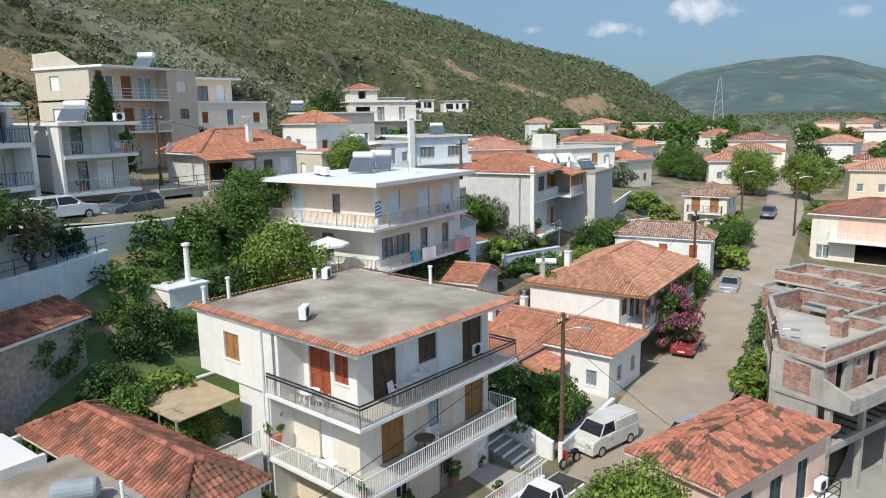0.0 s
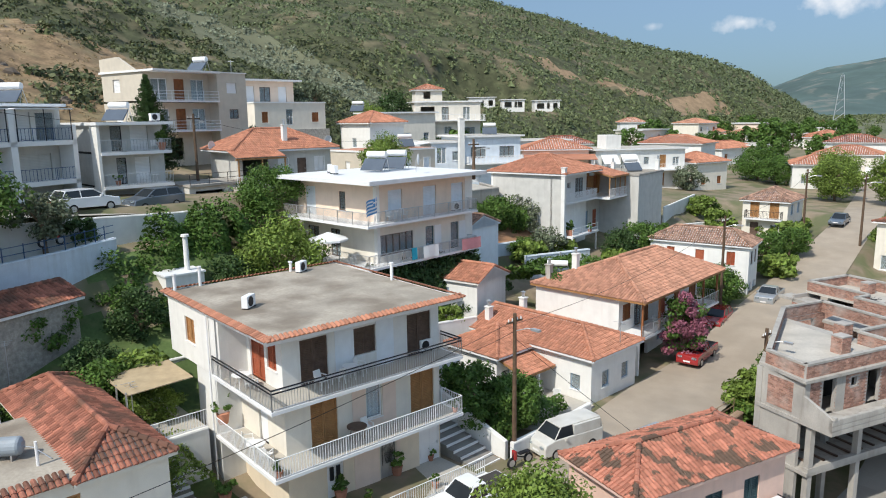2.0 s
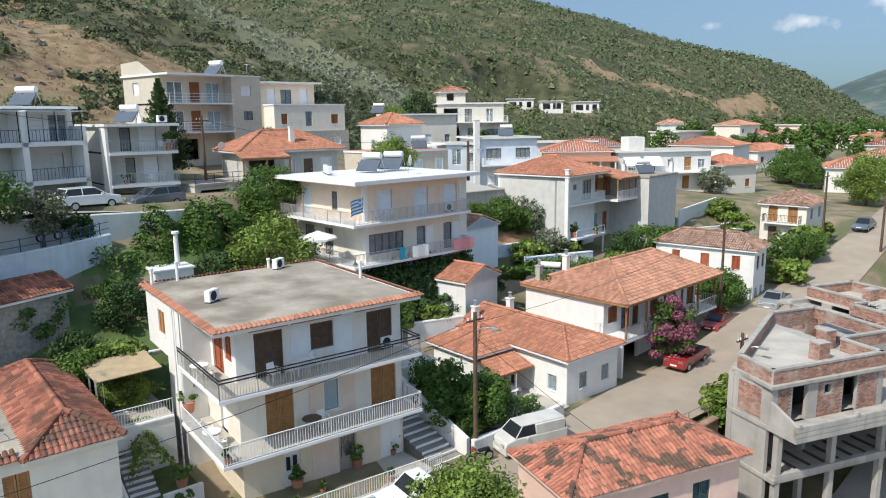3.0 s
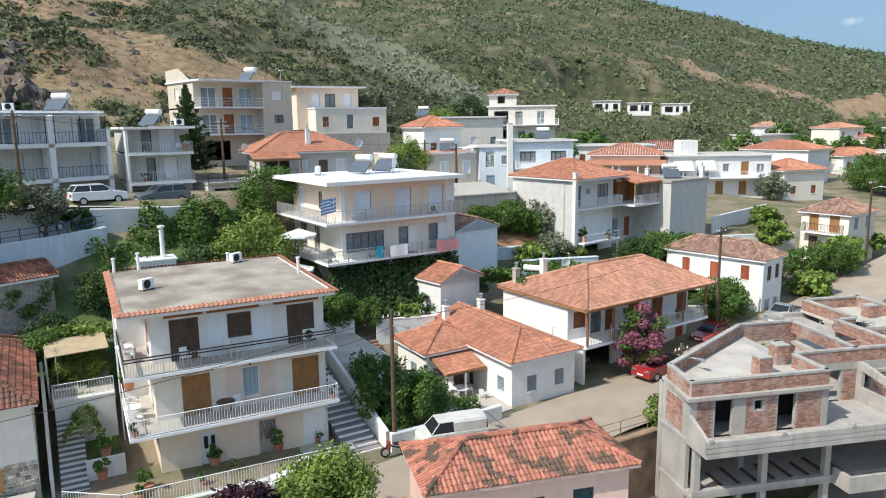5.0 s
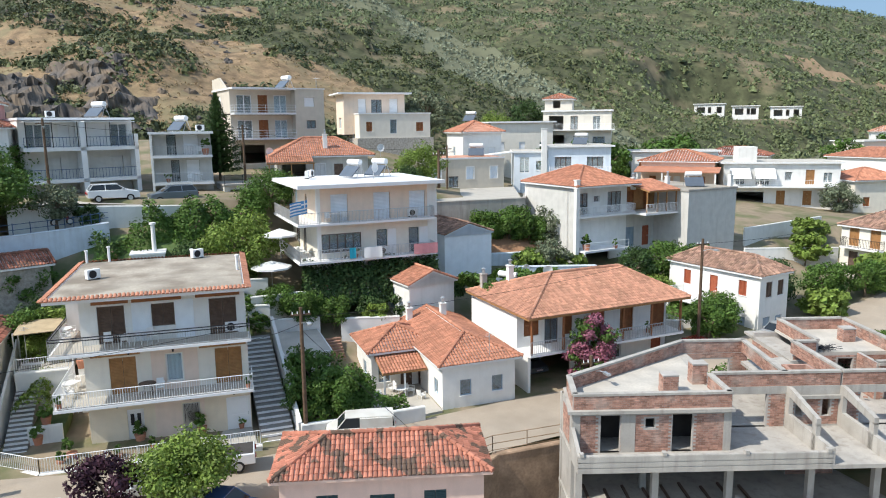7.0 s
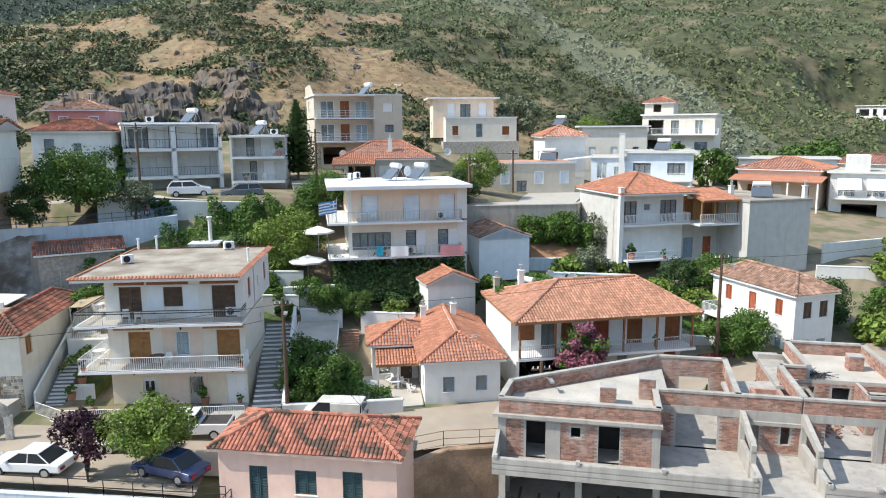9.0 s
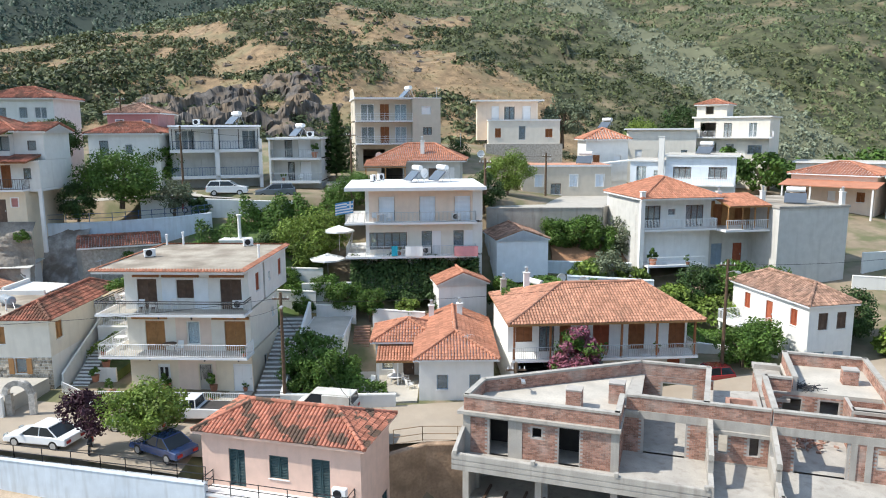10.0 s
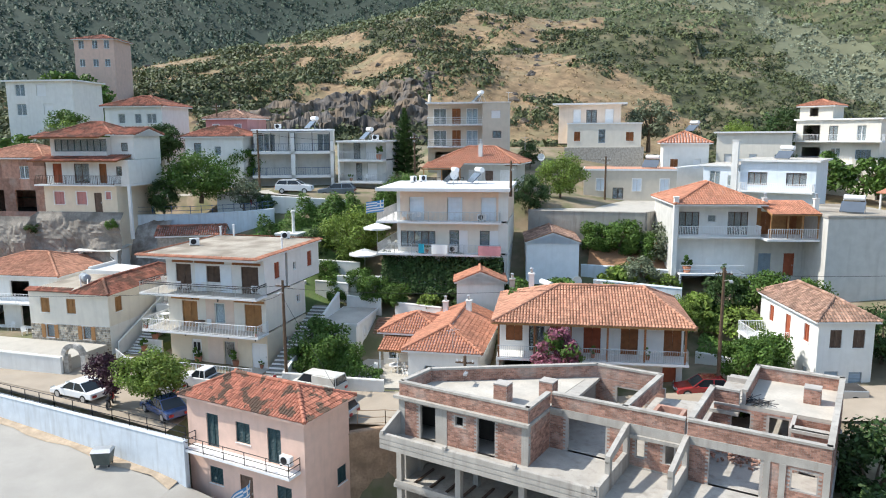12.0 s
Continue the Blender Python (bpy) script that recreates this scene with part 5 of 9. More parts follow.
# ---------- the unfinished building ----------
def brick_face(geo, P, u0, u1, z0, z1, holes=(), bl=0.27, bh=0.105, gap=0.012):
    """Courses of hollow bricks standing 15 mm proud of the mortar. P(u, z, out) gives the place."""
    z, row = z0, 0
    while z + bh <= z1 + 0.01:
        u = u0 - (bl / 2 if row % 2 else 0)
        while u < u1:
            a, b = max(u, u0), min(u + bl, u1)
            if b - a > 0.05 and not any(h[0] - 0.02 < b and a < h[0] + h[2] + 0.02 and h[1] < z + bh and z < h[1] + h[3] for h in holes):
                o = rng.uniform(0.008, 0.022)
                lo = [P(a + gap / 2, z + gap / 2, 0), P(b - gap / 2, z + gap / 2, 0), P(b - gap / 2, z + bh - gap / 2, 0), P(a + gap / 2, z + bh - gap / 2, 0)]
                hi = [P(a + gap / 2, z + gap / 2, o), P(b - gap / 2, z + gap / 2, o), P(b - gap / 2, z + bh - gap / 2, o), P(a + gap / 2, z + bh - gap / 2, o)]
                geo.wedge(lo, hi)
            u += bl
        z += bh
        row += 1


def brick_wall(parent, p0, p1, z0, z1, openings=(), thick=0.2, sides=(1,), name="brick_wall"):
    ob, d, n, q = wall(parent, name, p0, p1, z0, z1, openings, MORTAR, thick)
    L = (Vector((*p1, 0)) - Vector((*p0, 0))).length
    g = Geo()
    if 1 in sides:
        brick_face(g, lambda u, z, o: tuple(q + d * u + n * o + Vector((0, 0, z))), 0.02, L - 0.02, z0, z1, openings)
    if -1 in sides:
        brick_face(g, lambda u, z, o: tuple(q + d * u - n * (thick + o) + Vector((0, 0, z))), 0.02, L - 0.02, z0, z1, openings)
    tagged(part("bricks", g, BRICK, ob), kind="stuff")
    return ob


def parapet(parent, a, b, z, h=0.75):
    """Brick upstand with a concrete coping."""
    w = brick_wall(parent, a, b, z, z + h, sides=(1, -1))
    p0, p1 = Vector((*a, 0)), Vector((*b, 0))
    d = (p1 - p0).normalized()
    n = Vector((d.y, -d.x, 0))
    c = [p0 + n * 0.05, p1 + n * 0.05, p1 - n * 0.26, p0 - n * 0.26]
    part("coping", Geo().prism([(q.x, q.y) for q in c], z + h, z + h + 0.13), CONC, w)


def rebar(x0):
    """A heap of short steel bars on the open roof."""
    g = Geo()
    for k in range(26):
        a = rng.uniform(0, 3.1)
        x, y, z = -x0 - rng.uniform(0.0, 0.6), 18.6 + rng.uniform(-0.6, 0.6), 7.47 + rng.uniform(0, 0.25)
        g.tube((x - 0.6 * math.cos(a), y - 0.6 * math.sin(a), z), (x + 0.6 * math.cos(a), y + 0.6 * math.sin(a), z + rng.uniform(-0.05, 0.15)), 0.02, k=4)
    return g


def building_site():
    h = house("unfinished concrete and brick building with open storeys and brick parapets", -6.74, 43.55, -0.15, -18, "building site", "unfinished_building")
    f1, f2, r = 2.0, 5.0, 7.45
    # slabs
    low = [(1.9, -0.1), (1.9, 12.9), (1.9, 22.8), (-14.3, 22.8), (-14.3, 16.0), (-9.3, 13.5), (-9.3, 8.9), (-3.2, -0.1)]
    part("floor_slab", Geo().prism([(0.6, -0.1), (0.6, 22.8), (-14.2, 22.8), (-14.2, 16.0), (-9.3, 13.5), (-9.3, 8.9), (-3.2, -0.1)], f1 - 0.22, f1), CONC, h)
    part("floor_slab", Geo().prism(low, f2 - 0.22, f2), CONC, h)
    roofs = part("roof_slab", Geo().prism([(0.25, -0.3), (0.25, 8.6), (-2.7, 8.6), (-9.4, 8.9), (-3.3, 0.1)], r - 0.18, r), CONC, h)
    part("roof_slab", Geo().prism([(-2.7, 8.6), (-2.7, 9.3), (-9.4, 9.3), (-9.4, 8.9)], r - 0.18, r), CONC, h)
    part("roof_slab", Geo().prism([(-2.7, 12.9), (-2.7, 16.0), (-9.6, 16.0), (-8.9, 12.9)], r - 0.75, r - 0.55), CONC, h)
    part("roof_slab", Geo().prism([(-8.8, 17.7), (-8.8, 22.6), (-14.2, 22.6), (-14.2, 17.7)], r - 0.18, r), SLABPALE, h)
    part("roof_slab", Geo().prism([(-8.6, 16.1), (-8.6, 17.68), (-15.6, 17.68), (-15.6, 16.1)], r - 0.7, r - 0.5), CONC, h)
    part("roof_screed", Geo().prism([(-0.2, 0.2), (-0.2, 8.3), (-3.1, 8.3), (-8.4, 8.6), (-2.9, 0.5)], r + 0.004, r + 0.02), SLABPALE, roofs)
    # added dark sheet behind the doorways, painted to pass for interior shade
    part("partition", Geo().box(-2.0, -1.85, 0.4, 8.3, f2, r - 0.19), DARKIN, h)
    # upper storey, front
    brick_wall(h, (0, 0), (0, 8.5), f2, r - 0.3, [(1.5, f2, 1.05, 2.1), (3.9, f2 + 1.35, 0.5, 0.55), (5.35, f2, 1.1, 2.1)])
    for y0, y1 in ((-0.02, 0.4), (2.6, 3.35), (8.1, 8.52)):
        part("column", Geo().box(-0.25, 0.035, y0, y1, f2, r - 0.3), CONC, h)
    part("beam", Geo().box(-0.25, 0.04, -0.02, 8.52, r - 0.3, r - 0.18), CONC, h)
    brick_wall(h, (-9.3, 8.9), (-3.0, 0.4), f2, r - 0.18, [(3.0, f2 + 0.9, 1.2, 1.2), (7.0, f2 + 0.9, 1.0, 1.2)])
    part("wall", Geo().box(-3.2, -0.26, 0.0, 0.24, -3.5, r - 0.18), CONC, h)
    brick_wall(h, (-2.5, -0.02), (-0.7, -0.02), f2 + 0.2, r - 0.4)
    part("column", Geo().box(-3.3, -2.9, -0.05, 0.35, -3.5, r - 0.18), CONC, h)
    brick_wall(h, (0, 8.5), (-2.9, 8.5), f2, r - 0.18)
    brick_wall(h, (-2.9, 8.5), (-2.9, 12.9), f2, r - 0.1, [(1.1, f2, 2.2, 2.15)])
    part("beam", Geo().box(-3.1, -2.86, 8.5, 12.9, r - 0.45, r), CONC, h)
    brick_wall(h, (-9.3, 13.4), (-9.3, 9.0), f2, r, [(1.2, f2, 1.8, 2.0)], sides=(1, -1))
    # side frames of the terraces
    for y in (12.9, 16.0):
        part("frame_wall", Geo().box(-2.9, -2.5, y, y + 0.25, f2, r).box(0.0, 0.4, y, y + 0.25, f2, r - 0.9).wedge([(-2.5, y, r - 0.5), (-2.5, y + 0.25, r - 0.5), (-2.5, y + 0.25, r), (-2.5, y, r)], [(0.4, y, r - 1.0), (0.4, y + 0.25, r - 1.0), (0.4, y + 0.25, r - 0.6), (0.4, y, r - 0.6)]).box(-2.5, 1.9, y, y + 0.25, f2, f2 + 0.9), CONC, h)
    # middle bay, two storeys of slot windows
    brick_wall(h, (-2.9, 13.15), (-2.9, 16.0), f1, r - 0.55, [(0.35, f2 + 0.6, 0.45, 1.2), (1.9, f2 + 0.6, 0.45, 1.2), (0.3, f2 - 1.9, 0.5, 1.1), (1.0, f2 - 2.4, 0.6, 1.3), (1.9, f2 - 2.6, 0.6, 1.5)])
    part("beam", Geo().box(-3.1, -2.85, 13.15, 16.0, f2 - 0.3, f2 + 0.1), CONC, h)
    part("beam", Geo().box(-3.1, -2.85, 13.15, 16.0, r - 0.55, r), CONC, h)
    # right block
    brick_wall(h, (-2.9, 16.25), (-2.9, 22.7), f2, r - 0.45, [(1.0, f2, 2.4, 2.0), (4.8, f2 + 0.8, 1.1, 1.0)], sides=(1, -1))
    part("beam", Geo().box(-3.1, -2.85, 16.25, 22.7, r - 0.45, r), CONC, h)
    for y in (19.8, 20.5, 22.4):
        part("column", Geo().box(-3.1, -2.84, y, y + 0.3, f2, r - 0.45), CONC, h)
    brick_wall(h, (-2.9, 22.7), (-14.2, 22.7), f2, r - 0.05, [(3.0, f2 + 0.9, 1.2, 1.2)], sides=(1, -1))
    brick_wall(h, (-14.2, 22.7), (-14.2, 16.1), f2, r - 0.18, [(2.0, f2 + 0.6, 1.4, 1.4)])
    brick_wall(h, (-14.2, 16.1), (-3.1, 16.1), f2, r - 0.7, sides=(1, -1))
    brick_wall(h, (-8.8, 16.3), (-8.8, 22.5), f2, r - 0.18, [(1.0, f2, 1.0, 2.0), (3.0, f2, 1.0, 2.0)])
    brick_wall(h, (-6.6, 20.6), (-6.6, 22.5), f2, r - 0.02, [(0.5, f2, 0.8, 1.9)], sides=(1, -1))
    brick_wall(h, (-8.7, 20.5), (-6.6, 20.5), f2, r - 0.02, sides=(1, -1))
    part("roof_slab", Geo().box(-7.2, -6.5, 20.6, 22.5, r - 0.2, r - 0.02), CONC, h)
    tagged(part("rebar", rebar(9.0), BLACKM, h), kind="stuff")
    # balcony fronts of board-marked concrete, grooved
    for y0, y1 in ((-0.1, 13.0), (16.0, 22.8)):
        bf = part("balcony_front", Geo().box(1.7, 1.9, y0, y1, f2, f2 + 0.72), CONC, h)
        for za, zb in ((-0.2, 0.05), (0.12, 0.34), (0.41, 0.7)):
            part("board_band", Geo().box(1.9, 1.93, y0, y1, f2 + za, f2 + zb), CONC, bf)
        for k in range(4):
            part("upstand", Geo().box(1.72, 1.98, y0 + 0.1 + k * (y1 - y0 - 0.4) / 3, y0 + 0.3 + k * (y1 - y0 - 0.4) / 3, f2 + 0.72, f2 + 0.9), CONC, bf)
    part("balcony_end", Geo().wedge([(1.9, -0.1, f2), (1.9, 0.1, f2), (0, 0.1, f2), (0, -0.1, f2)], [(1.9, -0.1, f2 + 0.75), (1.9, 0.1, f2 + 0.75), (0, 0.1, f2 + 1.5), (0, -0.1, f2 + 1.5)]), CONC, h)
    # open lower storeys: columns, back walls, clutter
    for y in (0.1, 4.2, 8.2, 12.6, 16.2, 19.6, 22.4):
        for x in (0.2, -5.5 if 7 < y else -1.9):
            part("column", Geo().box(x, x + 0.35, y, y + 0.35, -3.5, f2 - 0.22), CONC, h)
    part("beam", Geo().box(0.3, 0.6, 0, 22.8, f1 - 0.22, f1 + 0.25), CONC, h)
    brick_wall(h, (-6.0, 8.0), (-6.0, 22.7), f1, f2 - 0.22)
    part("wall", Geo().wedge([(-3.3, 0.2, -3.5), (-3.0, 0.2, -3.5), (-9.2, 8.9, -3.5), (-9.4, 8.8, -3.5)], [(-3.3, 0.2, f2 - 0.22), (-3.0, 0.2, f2 - 0.22), (-9.2, 8.9, f2 - 0.22), (-9.4, 8.8, f2 - 0.22)]), CONC, h)
    part("foundation_wall", Geo().box(-13.6, -6.4, 9.0, 22.7, -3.5, f1 - 0.22), CONC, h)
    for k in range(9):
        y = 1.0 + k * 1.1
        part("timber", Geo().box(-1.8 + rng.uniform(-0.3, 0.3), 0.0, y, y + 0.14, f1 + 0.02, f1 + 0.12), DARKWOOD, h)
    # lower balcony
    lb = part("balcony", Geo().box(0.6, 1.9, 8.7, 13.0, f1 - 0.22, f1), CONC, h)
    part("balcony_front", Geo().box(1.7, 1.9, 8.7, 13.0, f1, f1 + 0.72), CONC, lb)
    part("balcony_end", Geo().box(0.6, 1.7, 8.7, 8.9, f1, f1 + 0.72), CONC, lb)
    # parapets
    for a, b in (((0, 0), (0, 8.5)), ((0, 8.5), (-2.9, 8.5)), ((-2.9, 8.6), (-2.9, 16.0)), ((-9.3, 9.0), (-3.0, 0.3)), ((-3.0, 0.25), (-0.1, 0.0)), ((-9.3, 13.2), (-9.3, 9.0)), ((-2.95, 12.9), (-9.2, 13.2)), ((-2.9, 16.1), (-2.9, 22.7)),
                 ((-2.9, 22.7), (-14.2, 22.7)), ((-14.2, 22.7), (-14.2, 17.8)), ((-14.2, 17.8), (-8.9, 17.8)), ((-8.8, 17.7), (-8.8, 16.2)), ((-8.8, 16.1), (-3.1, 16.1))):
        parapet(h, a, b, r)
    for x, y, hh in ((-2.6, 5.4, 1.1), (-4.1, 7.6, 1.2), (-11.6, 20.8, 0.9)):
        st = part("roof_pier", Geo().box(x, x + 0.75, y, y + 0.85, r, r + hh), MORTAR, h)
        g = Geo()
        for c in range(4):
            P = (lambda u, z, o: (x + 0.75 + o, y + u, z), lambda u, z, o: (x - o, y + 0.85 - u, z), lambda u, z, o: (x + u, y - o, z), lambda u, z, o: (x + 0.75 - u, y + 0.85 + o, z))[c]
            brick_face(g, P, 0, 0.85 if c < 2 else 0.75, r, r + hh)
        tagged(part("bricks", g, BRICK, st), kind="stuff")
        part("coping", Geo().box(x - 0.03, x + 0.78, y - 0.03, y + 0.88, r + hh, r + hh + 0.05), MORTAR, st)
    st = part("shaft", Geo().box(-5.6, -4.2, 13.9, 14.1, r - 0.55, r + 0.35).box(-5.6, -4.2, 15.3, 15.5, r - 0.55, r + 0.35).box(-5.6, -5.4, 14.1, 15.3, r - 0.55, r + 0.35).box(-4.4, -4.2, 14.1, 15.3, r - 0.55, r + 0.35), BRICK, h)
    tagged(part("loose_bricks", pile(14, -0.9, 2.6, r, 0.5), BRICK, h), kind="stuff")
    tagged(part("loose_bricks", pile(60, -6.8, 18.0, f2, 1.3), BRICK, h), kind="stuff")
    return h


def pile(n, x, y, z, spread):
    g = Geo()
    for k in range(n):
        a, b = x + rng.gauss(0, spread * 0.4), y + rng.gauss(0, spread * 0.6)
        t = rng.uniform(0, 3.1)
        c, s = math.cos(t), math.sin(t)
        zz = z + rng.uniform(0, 0.22)
        g.prism([(a + c * u - s * v, b + s * u + c * v) for u, v in ((-0.13, -0.05), (0.13, -0.05), (0.13, 0.05), (-0.13, 0.05))], zz, zz + 0.1)
    return g


building_site()


# ---------- the stone-based house beside the main one ----------
def stone_house():
    h = house("cream house with rubble-stone base and weathered dark-red roof", -19.75, 4.6, 3.2, 1)
    W, D = 8.2, 11.6
    st = [(1.6, 1.6, 0.9, 1.2, "g", OAK), (5.4, 1.6, 0.9, 1.2, "g", OAK)]
    block(h, -D, 0, 0, W, -0.8, 2.9, WHITE, front=st, floors=(0,))
    block(h, -D, 0, 0, W, 2.9, 5.75, PALE, front=[(1.2, 3.9, 0.95, 1.35, "s", OAK), (3.9, 3.9, 0.95, 1.35, "s", OAK)], right=[(0.9, 4.0, 0.95, 1.35, "s", OAK)], floors=(2.9,))
    g = Geo()
    z = -0.6
    while z < 2.85:
        hh = rng.uniform(0.16, 0.26)
        u = 0.0
        while u < W - 0.05:
            l = min(rng.uniform(0.2, 0.45), W - u)
            if not any(o[0] - 0.05 < u + l and u < o[0] + o[2] + 0.05 and o[1] < z + hh and z < o[1] + o[3] for o in st):
                o = rng.uniform(0.02, 0.07)
                g.wedge([(0.002, u + 0.01, z + 0.01), (0.002, u + l - 0.01, z + 0.01), (0.002, u + l - 0.01, z + hh - 0.01), (0.002, u + 0.01, z + hh - 0.01)],
                        [(o, u + 0.03, z + 0.03), (o, u + l - 0.03, z + 0.02), (o, u + l - 0.035, z + hh - 0.03), (o, u + 0.03, z + hh - 0.035)])
            u += l
        z += hh
    tagged(part("stone_cladding", g, mat("beige_field_stone", (0.47, 0.41, 0.33), var=0.3, scale=4, grain=12, bump=0.7, island=0.5), h), kind="stuff")
    for o in st:
        for e in (-0.42, o[2] + 0.02):
            part("open_shutter", Geo().box(0.08, 0.12, o[0] + e, o[0] + e + 0.4, o[1], o[1] + o[3]), OAK, h)
    hip_roof(h, -D, 0, 4.9, W, 5.75, 1.0, TILE_R, over=0.3, hips=(True, True), ridge="x", edge=PALE)
    part("roof", Geo().box(-7.5, 0.0, 0, 4.9, 5.75, 5.95), SLABTOP, h)
    part("parapet", Geo().box(-7.6, -7.4, 0, 3.9, 5.95, 6.35), WHITE, h)
    g = Geo()
    tile_plane(g, Vector((0.25, -0.2, 5.85)), Vector((0, 1, 0)), Vector((-1, 0, 0.35)).normalized(), 4.7, 0.7, lambda cx, cy: cx < 4.7 and cy < 0.7)
    tagged(part("edge_tiles", g, TILE_R, h), kind="stuff")
    # white plastic-covered yard roof behind the flat part
    part("wall", Geo().box(-11.5, -7.6, 0.2, 0.4, 5.0, 6.6), WHITE, h)
    part("yard_cover", Geo().wedge([(-11.5, 0.4, 6.2), (-7.7, 0.4, 6.2), (-7.7, 3.9, 6.0), (-11.5, 3.9, 6.0)], [(-11.5, 0.4, 6.28), (-7.7, 0.4, 6.28), (-7.7, 3.9, 6.08), (-11.5, 3.9, 6.08)]), SEATS, h)
    return h


stone_house()
h = plain_house("white house with a faded red tile roof and a shaded yard", -24.5, -8.5, 3.6, 3, 11.5, 9, 5.6, WHITE, front=[(2.0, 3.4, 1.0, 1.3, "s", OAK), (6.0, 3.4, 2.2, 1.6, "o"), (2.0, 0.4, 3.0, 2.1, "o"), (7.0, 0.4, 2.6, 2.1, "o")], roof="hip", rise=1.5, tiles=TILE_M, floors=(0, 3.0))
balcony(h, 0, 1.2, 0.5, 11.0, 3.0, WPAINT, gap=0.3)


# ---------- walls, steps and fences of the street ----------
def run_wall(name, pts, z0, z1, thick, material, label, category="wall", cap=None):
    """A free wall along plan points, with a rounded or overhanging coping; z0 and z1 give heights at the points."""
    g, gc = Geo(), Geo()
    for (a, b), za, zb, ta, tb in zip(zip(pts, pts[1:]), z0, z0[1:], z1, z1[1:]):
        p, q = Vector((*a, 0)), Vector((*b, 0))
        d = (q - p).normalized()
        n = Vector((d.y, -d.x, 0)) * thick / 2
        ring = lambda p_, z, k=1.0: [(p_ + n * k).x, (p_ + n * k).y, z]
        g.wedge([ring(p, za), ring(q, zb), [(q - n).x, (q - n).y, zb], [(p - n).x, (p - n).y, za]], [ring(p, ta), ring(q, tb), [(q - n).x, (q - n).y, tb], [(p - n).x, (p - n).y, ta]])
        m_ = n * 1.25
        gc.wedge([((p + m_).x, (p + m_).y, ta), ((q + m_).x, (q + m_).y, tb), ((q - m_).x, (q - m_).y, tb), ((p - m_).x, (p - m_).y, ta)],
                 [((p + n).x, (p + n).y, ta + 0.08), ((q + n).x, (q + n).y, tb + 0.08), ((q - n).x, (q - n).y, tb + 0.08), ((p - n).x, (p - n).y, ta + 0.08)])
    ob = solid(name, g, material, label, category, "structure")
    part("coping", gc, material, ob)
    return ob


LIMEWASH = mat("blue_limewash", (0.62, 0.68, 0.74), var=0.08, dirt=0.6, dirt_color=(0.40, 0.42, 0.43), streak=True, bump=0.25)
WALL_Y = (-10, 0, 9.6, 16, 22, 27, 28.8)
run_wall("retaining_wall", [(wall_x(y), y) for y in WALL_Y], (-0.5, -0.6, -0.8, -1.0, -1.5, -2.0, -2.2), (3.0, 3.0, 2.95, 2.92, 2.88, 2.85, 2.85), 0.35, LIMEWASH, "flaking pale blue limewashed retaining wall below the street")
fence = thing("street_railing", pose(0, 0, 0), "dark iron pipe railing on the retaining wall", "railing", kind="structure")
railing(fence, [(wall_x(y) - 0.05, y) for y in WALL_Y], 2.95, 0.9, BLACKM, bars=False, rails=(1.0, 0.5))
g = Geo()
for y0 in range(-12, 27, 3):
    q = [(x, y, K * street_z(y / K) - 0.02) for y in (y0, y0 + 3) for x in (K * street_x(y / K) + 2.4, wall_x(y) - 0.1)]
    g.quad(q[0], q[1], q[3], q[2])
solid("street_edge", g, ASPHALT, "worn asphalt edge of the street above the wall", "road", "structure")
solid("house_terrace", Geo().prism([(-14.9, 12.1), (-19.6, 12.6), (-19.9, -8.0), (-15.2, -8.0)], 2.4, 4.55), PAVE, "pale cement terrace in front of the stone-based house", "terrace", "structure")
run_wall("street_wall", [(-15.0, -8.0), (-14.6, 6.0), (-14.7, 12.2)], (2.4, 2.4, 2.4), (5.1, 5.05, 4.85), 0.25, WHITE, "whitewashed low wall between the street and a terrace")
fence = thing("street_railing", pose(0, 0, 0), "rusty pipe railing above the bank", "railing", kind="structure")
railing(fence, [(-11.0, 39.2), (-11.6, 41.0), (-11.6, 45.5)], 3.2, 1.0, mat("rusty_pipe", (0.32, 0.22, 0.14), var=0.3), bars=False, rails=(1.0, 0.5))
run_wall("bank_wall", [(-9.9, 38.8), (-11.4, 41.2), (-11.4, 46.0)], (-2, -2, -2), (3.0, 3.1, 3.15), 0.4, mat("rusty_earth_stone", (0.36, 0.25, 0.17), var=0.35, scale=0.9, grain=6, bump=0.8, dirt=0.6, dirt_color=(0.17, 0.12, 0.08)), "rust-brown stone and earth bank wall beside the pink house")

# terrace of the main house
run_wall("terrace_wall", [(-19.4, 13.6), (-17.4, 16.2), (-16.9, 28.2)], (2.2, 2.2, 2.2), (3.35, 3.4, 3.4), 0.3, WHITE, "white rendered terrace wall in front of the main house")
fence = thing("terrace_railing", pose(0, 0, 0), "grey-white iron balustrade on the terrace wall", "railing", kind="structure")
railing(fence, [(-19.3, 13.7), (-17.4, 16.2), (-16.9, 28.1)], 3.45, 0.9, WPAINT, gap=0.14)
solid("terrace_floor", Geo().prism([(-17.1, 16.3), (-16.95, 28.0), (-20.7, 27.8), (-21.0, 16.4)], 3.1, 3.28), PAVE, "pale tiled terrace floor", "terrace", "structure")


EARTHBRICK = mat("old_brown_brick", (0.30, 0.19, 0.13), var=0.3, scale=3, grain=20, bump=0.4)
STEPS = mat("worn_step_cement", (0.25, 0.235, 0.215), var=0.2, scale=1.2, dirt=0.5, dirt_color=(0.14, 0.13, 0.12), bump=0.3)


